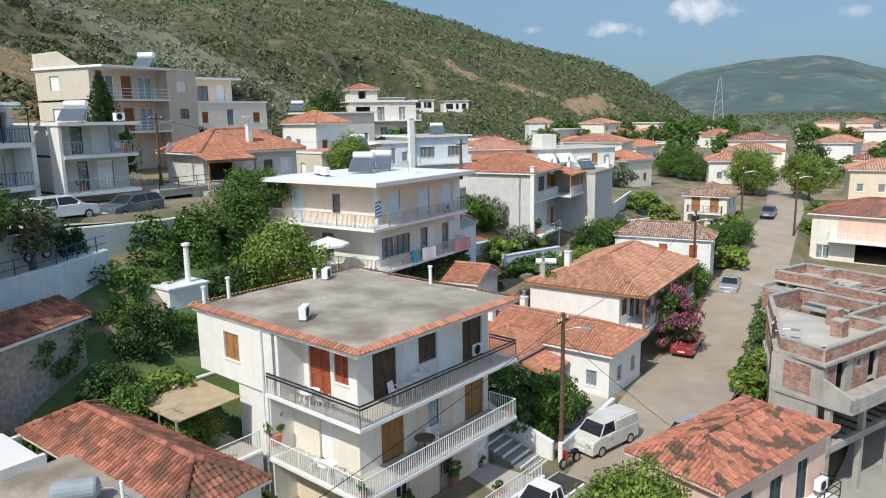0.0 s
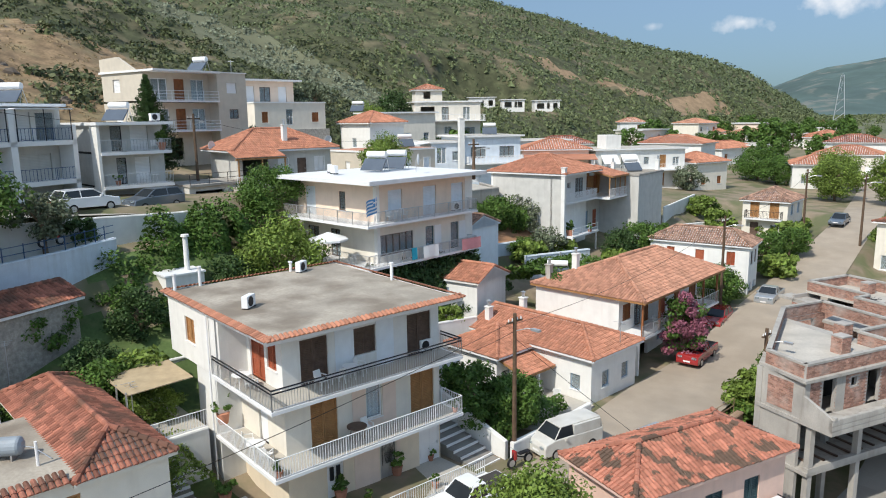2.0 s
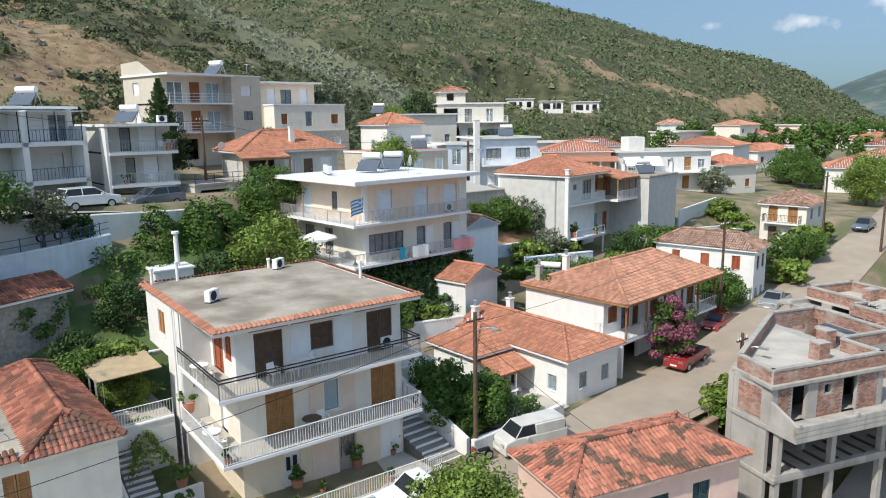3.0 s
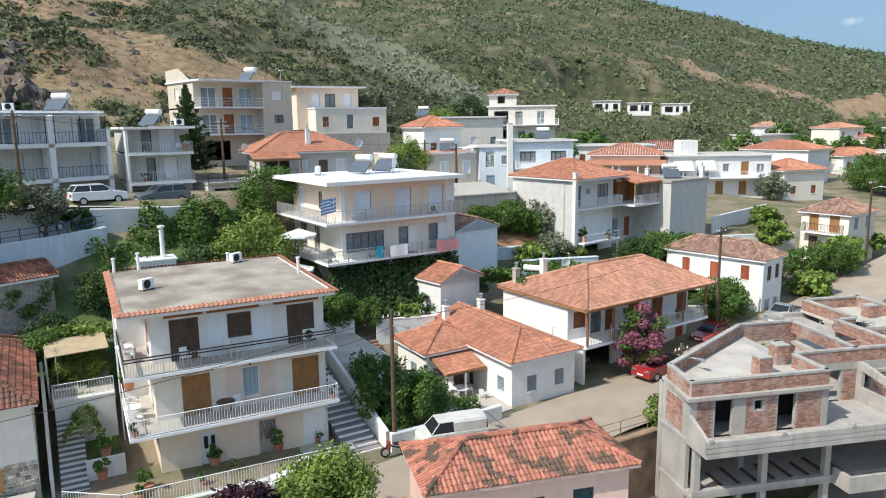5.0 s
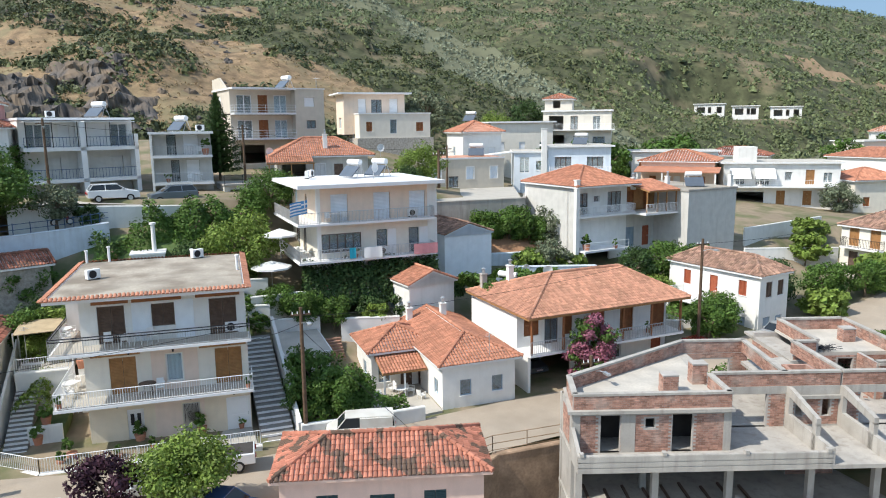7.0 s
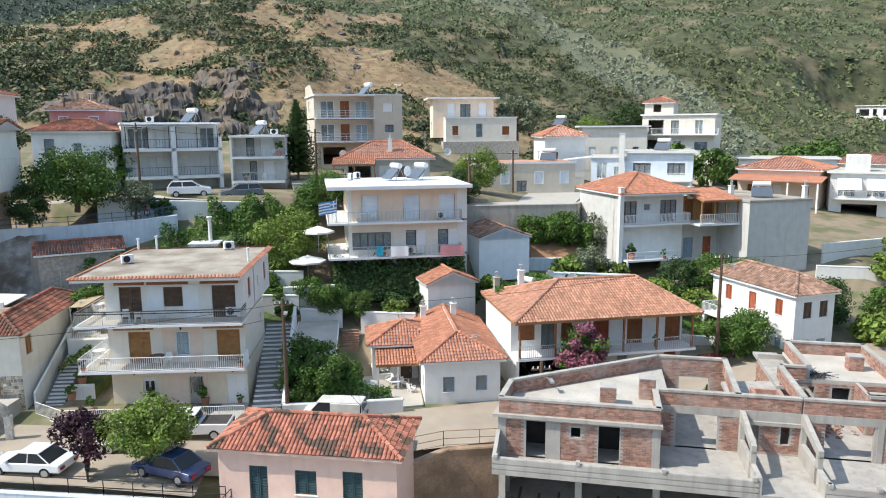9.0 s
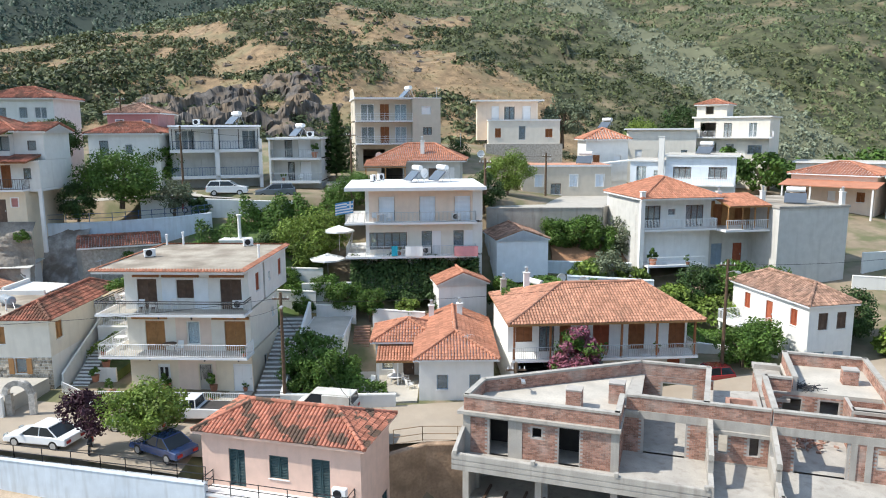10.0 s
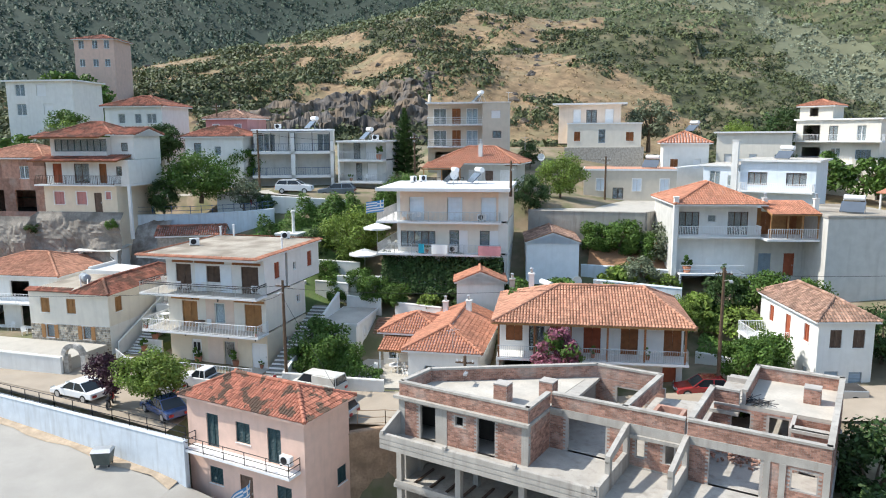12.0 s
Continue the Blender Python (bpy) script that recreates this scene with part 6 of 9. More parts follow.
def stairs(x0, y0, z0, x1, y1, z1, width, label, tread=STEPS, nosing=WPAINT):
    """A straight flight from the low to the high end, one block a step, painted edges."""
    a, b = Vector((x0, y0, 0)), Vector((x1, y1, 0))
    n = max(2, round((z1 - z0) / 0.175))
    d = (b - a) / n
    s = d.normalized().cross(Vector((0, 0, 1))) * width / 2
    ob = thing("outdoor_stairs", pose(0, 0, 0), label, "stairs", kind="structure")
    for k in range(n):
        p, q = a + d * k, a + d * (k + 1.15)
        zt = z0 + (z1 - z0) * (k + 1) / n
        poly = [(p + s), (q + s), (q - s), (p - s)]
        g = Geo().prism([(v.x, v.y) for v in reversed(poly)], z0 - 0.8 if k < 3 else zt - 0.8, zt)
        part("step", g, tread, ob)
        e = d.normalized() * 0.06
        poly = [(p + s - e * 0.3), (p + s + e), (p - s + e), (p - s - e * 0.3)]
        part("step_edge", Geo().prism([(v.x, v.y) for v in reversed(poly)], zt - 0.12, zt + 0.006), nosing, ob)
    return ob


stairs(-17.8, 29.3, 3.0, -29.5, 29.0, 6.6, 2.0, "long grey concrete stairway with white-painted edges")
stairs(-20.6, 14.3, 3.4, -27.5, 14.4, 7.0, 1.3, "narrow stairway with white-painted step edges")
run_wall("stair_wall", [(-17.6, 30.6), (-30.0, 30.3)], (2.2, 5.5), (4.1, 7.8), 0.22, WHITE, "white rendered wall beside the stairway")
run_wall("stair_wall", [(-20.2, 13.3), (-29.0, 13.2)], (2.5, 6.0), (4.6, 8.2), 0.15, WHITE, "white rendered wall of the narrow stairway")
run_wall("garden_wall", [(-17.2, 30.6), (-17.5, 35.0), (-17.9, 38.8)], (2.2, 2.2, 2.2), (4.15, 4.0, 3.9), 0.25, WHITE, "white garden wall beside the street")
solid("courtyard", Geo().prism([(-18.0, 35.4), (-18.6, 40.3), (-24.2, 40.3), (-28.0, 36.8), (-28.0, 34.0), (-19.8, 34.0)], 2.6, 3.14), PAVE, "pale paved courtyard", "courtyard", "structure")
sh = house("low flat-roofed white outbuilding beside the stairway", -25.0, 30.7, 3.4, 1, "shed", "outbuilding")
block(sh, -5.7, 0, 0, 3.2, -0.8, 2.65, WHITE, front=[(0.6, 0.9, 0.9, 0.9, "g")], right=[(1.6, 0.1, 0.9, 2.0, "d", WPAINT)], floors=(0,))
flat_roof(sh, -5.7, 0, 0, 3.2, 2.65, over=0.15)
stairs(-26.6, 35.0, 3.1, -30.2, 34.9, 5.6, 1.4, "brown brick garden steps", BRICK, EARTHBRICK)
for pts, z0, z1 in ((((-31.4, 30.6), (-31.2, 34.2)), (5, 5), (7.2, 7.1)), (((-30.6, 35.8), (-29.8, 40.5)), (5, 5), (7.0, 6.9)), (((-33.0, 29.0), (-33.5, 33.5)), (6, 6), (8.8, 8.8)), (((-26.5, 62.5), (-24.0, 69.0)), (2.5, 2.5), (5.2, 5.0)), (((-36.6, 81.5), (-34.0, 92.0)), (6, 6), (8.7, 8.5)), (((-39.5, 84.0), (-44.0, 100.0)), (8, 8), (10.4, 10.4))):
    run_wall("garden_wall", pts, z0, z1, 0.22, WHITE, "white rendered garden wall")
# upper street and its walls
UP = [(-40.5, -16), (-44.0, 4), (-46.6, 14), (-48.0, 22), (-49.8, 32), (-52.5, 36)]
g = Geo()
for (ax, ay), (bx, by) in zip(UP, UP[1:]):
    za, zb = (lerp_table(q, (0, 5, 14, 18, 23, 31), (15.3, 15.5, 15.95, 15.7, 15.2, 13.8)) for q in (ay, by))
    g.quad((ax - 2.2, ay, za + 0.12), (ax + 2.6, ay, za + 0.12), (bx + 2.6, by, zb + 0.12), (bx - 2.2, by, zb + 0.12))
solid("upper_road", g, PAVE, "pale concrete upper street", "road", "structure")
run_wall("upper_wall", [(-42.2, 10.5), (-43.4, 17), (-44.4, 23.8), (-46.2, 31)], (11, 11, 11, 12), (15.9, 15.7, 15.35, 15.2), 0.3, WHITE, "white parapet wall of the upper street")
run_wall("blue_white_wall", [(-35.8, -1.0), (-38.9, 9.0), (-40.4, 15.0), (-41.2, 18.2)], (8, 9, 9, 9), (13.9, 13.9, 14.2, 14.5), 0.35, LIMEWASH, "pale blue limewashed terrace wall")
fence = thing("terrace_railing", pose(0, 0, 0), "blue iron railing on the terrace wall", "railing", kind="structure")
for (ax, ay, az), (bx, by, bz) in zip([(-35.8, -1.0, 13.9), (-38.9, 9.0, 13.9), (-40.4, 15.0, 14.2)], [(-38.9, 9.0, 13.9), (-40.4, 15.0, 14.2), (-41.2, 18.2, 14.5)]):
    for k in range(5):
        px, py, pz = ax + (bx - ax) * k / 5, ay + (by - ay) * k / 5, az + (bz - az) * k / 5
        part("post", Geo().tube((px, py, pz), (px, py, pz + 1.0), 0.035), BLUEM, fence)
    for e in (0.45, 0.9):
        part("rail", Geo().tube((ax, ay, az + e), (bx, by, bz + e), 0.025), BLUEM, fence)
run_wall("grey_wall", [(-35.4, 7.0), (-37.3, 13.0)], (7, 8), (12.6, 12.6), 0.4, CONC, "grey stained concrete retaining wall")
run_wall("rubble_wall", [(-36.5, 54.0), (-35.0, 62.0)], (6, 6), (8.8, 8.6), 0.4, LIMEWASH, "blue-white painted rubble wall")
# rubble bank, lean-to and woodpile below the tiered house
bank = Geo()
NB, MB = 30, 14
for i in range(NB + 1):
    for j in range(MB + 1):
        y, t = -8.0 + 15.2 * i / NB, j / MB
        x = -31.6 - 5.2 * t - 0.12 * (y + 8)
        n1 = noise.noise((x * 0.9, y * 0.9, 3))
        bank.v.append((x + 0.35 * n1, y, 7.6 + 5.7 * smooth(0.1, 0.9, t) + 0.55 * n1 + 0.2 * noise.noise((x * 2.5, y * 2.5, 1))))
bank.f += [(i * (MB + 1) + j, (i + 1) * (MB + 1) + j, (i + 1) * (MB + 1) + j + 1, i * (MB + 1) + j + 1) for i in range(NB) for j in range(MB)]
solid("rubble_bank", bank, mat("limewashed_rubble", (0.42, 0.40, 0.38), var=0.35, scale=1.4, grain=6, bump=0.9, dirt=0.9, dirt_color=(0.16, 0.125, 0.10), edge=(0.42, 0.6), dirt_scale=0.5), "rubble bank of loose whitewashed stones", "bank", "structure")
lean = house("old lean-to with a corrugated roof", -31.8, -0.2, 8.6, 6, "shed", "lean_to_shed")
block(lean, -2.4, 0, 0, 4.4, -1.5, 2.0, WHITE, front=[(0.3, 0.0, 1.2, 1.8, "o"), (2.3, 0.6, 0.9, 1.1, "o")], floors=(0,))
part("corrugated_roof", Geo().wedge([(0.5, -0.3, 1.98), (0.5, 4.7, 1.98), (-2.6, 4.7, 2.35), (-2.6, -0.3, 2.35)], [(0.5, -0.3, 2.03), (0.5, 4.7, 2.03), (-2.6, 4.7, 2.4), (-2.6, -0.3, 2.4)]), GREYW, lean)
wood = thing("woodpile", pose(-31.5, 5.0, 8.5), "stacked pile of split brown firewood", "woodpile")
for k in range(40):
    part("log", Geo().tube((rng.uniform(-0.1, 0.1) - 0.5, 0.15 + (k % 10) * 0.2, 0.1 + (k // 10) * 0.19), (0.5, 0.15 + (k % 10) * 0.2, 0.1 + (k // 10) * 0.19), rng.uniform(0.07, 0.1), k=6), BARK, wood)
for pts, z0, z1 in ((((-32.6, 26.8), (-32.4, 30.4)), (5.5, 5.5), (8.3, 8.2)), (((-35.4, 25.5), (-35.2, 30.6)), (7, 7), (9.9, 9.8)), (((-33.2, 17.2), (-33.0, 25.6)), (6, 6), (8.1, 8.1))):
    run_wall("terrace_wall", pts, z0, z1, 0.22, WHITE, "low white rendered garden terrace wall")
# forecourt, retaining wall and garden below the plain beige house
solid("forecourt", Geo().prism([(-45.2, 46.9), (-45.0, 58.7), (-59.4, 64.4), (-59.4, 52.4), (-70.0, 51.5), (-70.0, 47.5), (-58.0, 47.0)], 13.2, 14.45), PAVE, "pale concrete forecourt and drive", "paving", "structure")
run_wall("forecourt_wall", [(-45.0, 46.6), (-44.8, 58.9), (-50.0, 61.6)], (9, 9, 10), (14.5, 14.5, 14.5), 0.35, CONC, "stained concrete retaining wall of the forecourt")
EARTH = mat("red_garden_earth", (0.36, 0.20, 0.115), var=0.25, scale=0.8, grain=6, bump=0.6, dirt=0.5, dirt_color=(0.20, 0.15, 0.08))
solid("garden_bed", Geo().wedge([(-40.6, 53.2, 7.5), (-40.4, 61.2, 7.5), (-44.7, 61.4, 7.5), (-44.9, 53.4, 7.5)], [(-40.6, 53.2, 9.2), (-40.4, 61.2, 9.0), (-44.7, 61.4, 11.4), (-44.9, 53.4, 11.8)]), EARTH, "bare red-brown garden earth", "garden bed", "structure")
run_wall("rubble_wall", [(-40.4, 52.6), (-40.2, 61.4)], (6.5, 6.5), (9.5, 9.3), 0.4, LIMEWASH, "blue-white painted rubble wall")
# lower road
g = Geo()
for y0 in range(-16, 60, 4):
    f = lower_z
    g.quad((wall_x(y0) + 0.1, y0, f(y0)), (2.0 + 0.28 * y0, y0, f(y0)), (2.0 + 0.28 * (y0 + 4), y0 + 4, f(y0 + 4)), (wall_x(y0 + 4) + 0.1, y0 + 4, f(y0 + 4)))
verge = Geo()
for y0 in range(-16, 28, 2):
    e = lambda y: wall_x(y) + 0.15
    w = lambda y: 0.8 + 0.3 * math.sin(y * 0.9) + 0.2 * math.sin(y * 2.3)
    zz = lambda y: lower_z(y) + 0.025
    verge.quad((e(y0), y0, zz(y0) + 0.1), (e(y0) + w(y0), y0, zz(y0)), (e(y0 + 2) + w(y0 + 2), y0 + 2, zz(y0 + 2)), (e(y0 + 2), y0 + 2, zz(y0 + 2) + 0.1))
solid("verge", verge, mat("sandy_verge", (0.43, 0.34, 0.25), var=0.25, scale=1.2, grain=8, bump=0.5, dirt=0.5, dirt_color=(0.25, 0.19, 0.13)), "sandy gravel strip at the foot of the wall", "verge", "structure")
shoulder = Geo()
for y0 in range(-16, 40, 4):
    rows = [[(2.0 + 0.28 * y, y, lower_z(y)), (2.6 + 0.28 * y, y, lower_z(y) - 0.1), (8.0 + 0.28 * y, y, terrain(8.0, y) - 0.2)] for y in (y0, y0 + 4)]
    for k in range(2):
        shoulder.quad(rows[0][k], rows[0][k + 1], rows[1][k + 1], rows[1][k])
solid("road_shoulder", shoulder, GROUND, "dry earth shoulder of the lower road", "verge", "structure")
solid("lower_road", g, ROADM, "grey asphalt road below the retaining wall", "road", "structure")

# ---------- the far village ----------
def village_house(x, y, z, rot, w, d, hgt, wallm, roofm=None, label=""):
    n = max(2, int(w / 3))
    fr = []
    for k in range(n):
        u = (k + 0.5) * w / n - 0.5
        for s in range(max(1, int(hgt / 2.9))):
            fr.append((u, 0.9 + 2.9 * s, 1.0, 1.3, rng.choice("gsr")))
    lf = [(d * 0.4, 1.0, 1.0, 1.3, "g")]
    return plain_house(label or ("distant %s house with a %s" % ({PALE: "cream", WHITE: "white", PEACH: "peach", GREYW: "grey", BEIGE: "beige", PINK: "pink", CREAM: "yellow"}[wallm], "red tile roof" if roofm else "flat roof")),
                       x, y, z, rot, w, d, hgt, wallm, front=fr, left=lf, roof="hip" if roofm else "flat", rise=1.5, tiles=roofm or TILE_O, floors=(), coarse=1.7)


h = plain_house("cream two-storey house with brown door shutters and old tile roof", -32.3, 90.4, 6.5, -84, 5.3, 6.2, 4.9, PALE, front=[(0.9, 2.8, 1.1, 2.0, "s", OAK), (3.2, 2.8, 1.1, 2.0, "s", OAK), (1.0, 0.3, 1.0, 1.9, "d", DARKWOOD), (3.3, 0.7, 1.1, 1.3, "g")], right=[(1.2, 3.2, 0.9, 1.3, "S", BLUEGREY), (3.8, 3.2, 0.9, 1.3, "S", BLUEGREY)], roof="hip", rise=1.4, tiles=TILE_G, over=0.35, floors=(0, 2.7))
balcony(h, 0, 0.9, 0.5, 4.8, 2.75, BLACKM, gap=0.16)
h = plain_house("long white two-storey house with awnings and a stair block", -60.4, 98.6, 9.8, -30, 15.8, 9, 6.6, WHITE, front=[(1.0, 3.5, 2.0, 2.1, "g"), (4.4, 3.5, 2.0, 2.1, "g"), (8.4, 4.2, 1.0, 1.2, "g"), (11.2, 3.6, 1.2, 2.1, "s", OAK), (13.6, 3.9, 1.2, 1.4, "g"), (7.4, 0.6, 1.2, 2.1, "s", OAK), (11.0, 0.6, 1.2, 2.1, "s", OAK), (1.5, 0.3, 4.2, 2.2, "o")], right=[(2.0, 4.0, 1.2, 1.4, "g"), (5.0, 4.0, 1.2, 1.4, "g")], floors=(0, 3.3))
balcony(h, 0, 1.5, 0.2, 15.6, 3.35, WPAINT, gap=0.3)
for u in (1.0, 4.4):
    part("awning", Geo().wedge([(0.05, u - 0.2, 5.9), (0.05, u + 2.6, 5.9), (1.5, u + 2.6, 4.5), (1.5, u - 0.2, 4.5)], [(0.05, u - 0.2, 5.95), (0.05, u + 2.6, 5.95), (1.55, u + 2.6, 4.5), (1.55, u - 0.2, 4.5)]), SEATS, h)
part("stair_block", Geo().box(-4.0, -0.6, 2.0, 4.6, 6.7, 9.0), WHITE, h)
village_house(-51.1, 113.6, 9.4, -12, 7.8, 7, 4.6, PALE, TILE_O, "small cream house with an orange hipped roof")
village_house(-74.0, 133.0, 11.0, -80, 12.5, 9, 5.2, WHITE, TILE_O, "white house with an orange hipped roof beside the orchard")
h = village_house(-68.5, 90.0, 12.3, -45, 10.6, 9, 4.4, PEACH, TILE_O, "low house with a pillared porch under an orange roof")
porch = part("porch_roof", Geo().wedge([(0, -0.5, 3.5), (3.2, -0.5, 2.9), (3.2, 11.5, 2.9), (0, 11.5, 3.5)], [(0, -0.5, 3.62), (3.2, -0.5, 3.02), (3.2, 11.5, 3.02), (0, 11.5, 3.62)]), TILE_O, h)
for u in (0.0, 3.6, 7.3, 11.0):
    part("porch_post", Geo().box(2.9, 3.1, u - 0.1, u + 0.1, -1.5, 2.95), WHITE, porch)
village_house(-80.0, 70.0, 17.5, -12, 10, 8, 5.2, PALE)
village_house(-71.5, 62.0, 17.0, 0, 6, 7, 4.4, WHITE, TILE_O)
village_house(-80.0, 96.0, 14.0, -30, 14, 7, 3.6, WHITE)
village_house(-90.0, 118.0, 11.6, -50, 12, 8, 4.6, PALE, TILE_R, "low house with a wide brown-red tile roof")
village_house(-42.8, 131.8, 8.9, -62, 7.6, 7, 4.2, WHITE, TILE_O)
village_house(-19.2, 128.0, 8.2, -76, 15.0, 9, 4.4, CREAM, TILE_M, "long yellow house with a faded tile roof")
village_house(-46.0, 150.0, 9.6, -76, 11, 8, 4.4, PALE, TILE_O, "cream house with a red tile roof beside the street")
village_house(-50.0, 166.0, 10.0, -70, 12, 9, 5.6, WHITE, TILE_R, "white two-storey house with a weathered red roof")
village_house(-22.0, 150.0, 9.2, -78, 13, 8, 3.6, CREAM, TILE_R, "low yellow house with a dark red tile roof")
village_house(-2.0, 146.0, 8.6, -80, 13, 8, 3.6, WHITE, TILE_R, "low white house with a dark red tile roof")
village_house(-30.0, 214.0, 11.0, -84, 34, 12, 5.6, WHITE, None, "long white flat-roofed hall at the edge of the village")
VIL = random.Random(11)
for k in range(46):
    yy = VIL.uniform(152, 330)
    side = VIL.choice((-1, 1, 1))
    xx = lerp_table(yy, STREET_Y, STREET_X) + side * VIL.uniform(12, 60 if side < 0 else 75)
    village_house(xx, yy, terrain(xx, yy) + 0.3, VIL.uniform(-14, 10), VIL.uniform(8, 14), VIL.uniform(7, 10), VIL.choice((3.4, 3.6, 6.2)), VIL.choice((WHITE, PALE, PALE, PEACH, WHITE, BEIGE)), VIL.choice((TILE_O, TILE_R, TILE_O, TILE_M, None)))
for x, y, w, z in ((-178, 186, 9.5, 24.3), (-169.5, 194.5, 8, 23.6), (-161.5, 203.0, 9, 23.0)):
    h = plain_house("white unfinished flat-roofed house on the slope", x, y, z, -42, w, 8, 3.0 + w * 0.14, WHITE, front=[(0.8, 1.4, 2.6, 2.0, "o"), (4.4, 1.4, 1.0, 2.0, "o"), (w - 2.4, 1.4, 1.6, 2.0, "o")], left=[(2.0, 0.9, 2.0, 1.6, "o")], floors=(0,))
village_house(-129, 208.5, 16.4, -45, 8, 6, 3.0, WHITE, TILE_M, "small white chapel-like house among olive trees")
# houses across the street, valley side
h = plain_house("pale pink two-storey house with red tile roofs and a long balcony", -16.6, 88.4, 4.7, -92, 13.0, 9.5, 5.7, PALE, front=[(0.6, 0.5, 1.4, 1.6, "g"), (3.2, 3.2, 1.2, 2.1, "s", WOOD), (6.0, 3.2, 1.2, 2.1, "s", WOOD), (9.0, 3.2, 1.6, 2.1, "g"), (4.6, 0.4, 5.6, 2.1, "o")], left=[(1.6, 3.6, 1.1, 1.3, "s", WOOD), (5.2, 3.6, 1.1, 1.3, "s", WOOD), (2.0, 0.7, 1.1, 1.3, "g")], roof="hip", rise=1.5, tiles=TILE_R, floors=(0, 2.9))
part("panel", Geo().box(0.002, 0.03, 2.7, 8.2, 2.95, 5.4), PINK, h)
balcony(h, 0, 1.6, 2.0, 12.8, 2.9, WPAINT, gap=0.3)
village_house(2.0, 104.0, 5.4, -70, 12, 9, 4.6, PEACH, TILE_R)
village_house(-4.0, 126.0, 7.0, -60, 14, 9, 4.2, PALE, TILE_O)


# ---------- distance ----------
def far_mountain():
    """A long mountain across the valley with a broad summit."""
    n_az, n_r = 90, 26
    g = Geo()
    grid = []
    for i in range(n_az + 1):
        az = 60 + 62 * i / n_az
        crest = lerp_table(az, (60, 74, 84, 92, 95.5, 98.0, 99.8, 101.3, 103.3, 105.6, 107.7, 109.9, 112, 114.5, 118, 122), (2.0, 3.0, 2.4, 2.0, 2.3, 2.9, 3.55, 3.8, 3.73, 3.63, 3.28, 3.0, 2.2, 1.2, 0.4, 0.1))
        line = []
        for j in range(n_r + 1):
            t = j / n_r
            r = 1700 + 1500 * t
            x, y = r * math.cos(radians(az)), 20 + r * math.sin(radians(az))
            top = 21.5 + 3200 * math.tan(radians(crest))
            z = 8 + (top - 8) * (t ** 1.15) + (noise.noise((x * 0.004, y * 0.004, 1)) * 60 + noise.noise((x * 0.012, y * 0.012, 2)) * 22) * t * (1 - t) * 2.4
            line.append((x, y, z))
        grid.append(line)
    nv = n_r + 1
    g.v = [p for line in grid for p in line]
    g.f = [(i * nv + j, (i + 1) * nv + j, (i + 1) * nv + j + 1, i * nv + j + 1) for i in range(n_az) for j in range(n_r)]
    # distance haze is painted into the blue-green base colour
    m = mat("far_mountain_painted_haze", (0.082, 0.122, 0.112), var=0.3, scale=0.004, grain=0.03, bump=0.0, dirt=0.7, dirt_color=(0.21, 0.20, 0.17), edge=(0.56, 0.66), dirt_scale=0.012)
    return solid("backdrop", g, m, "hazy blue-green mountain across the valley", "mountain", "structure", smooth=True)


far_mountain()


def add_clouds():
    """Two small fair-weather clouds in the northern sky, drawn in the sky itself."""
    nt = wn
    N, Lk = nt.nodes, nt.links
    tc = N.new("ShaderNodeTexCoord")
    out = sky_mul.outputs[2]
    for az, el, rad, amp in ((115.3, 6.4, 0.036, 1.0), (109.1, 7.5, 0.056, 1.0), (121.5, 6.4, 0.016, 0.5), (99.3, 6.6, 0.02, 0.4)):
        c = Vector((math.cos(radians(az)) * math.cos(radians(el)), math.sin(radians(az)) * math.cos(radians(el)), math.sin(radians(el))))
        sub = N.new("ShaderNodeVectorMath")
        sub.operation = "SUBTRACT"
        Lk.new(tc.outputs["Generated"], sub.inputs[0])
        sub.inputs[1].default_value = c
        sc = N.new("ShaderNodeVectorMath")
        sc.operation = "MULTIPLY"
        sc.inputs[1].default_value = (1.0, 1.0, 2.0)
        Lk.new(sub.outputs[0], sc.inputs[0])
        ln = N.new("ShaderNodeVectorMath")
        ln.operation = "LENGTH"
        Lk.new(sc.outputs[0], ln.inputs[0])
        nz = N.new("ShaderNodeTexNoise")
        nz.inputs["Scale"].default_value, nz.inputs["Detail"].default_value = 28, 6
        Lk.new(tc.outputs["Generated"], nz.inputs["Vector"])
        dv = N.new("ShaderNodeMath")
        dv.operation = "MULTIPLY_ADD"
        Lk.new(nz.outputs["Fac"], dv.inputs[0])
        dv.inputs[1].default_value = -2.2 * rad
        Lk.new(ln.outputs["Value"], dv.inputs[2])
        mr = N.new("ShaderNodeMapRange")
        mr.inputs[1].default_value, mr.inputs[2].default_value = -0.35 * rad, -0.95 * rad
        mr.inputs[3].default_value, mr.inputs[4].default_value = 0.0, 0.75 * amp
        Lk.new(dv.outputs[0], mr.inputs[0])
        mx = N.new("ShaderNodeMix")
        mx.data_type = "RGBA"
        Lk.new(mr.outputs[0], mx.inputs[0])
        Lk.new(out, mx.inputs[6])
        mx.inputs[7].default_value = (6.0, 6.1, 6.3, 1)
        out = mx.outputs[2]
    Lk.new(out, wn.nodes["Background"].inputs[0])


add_clouds()

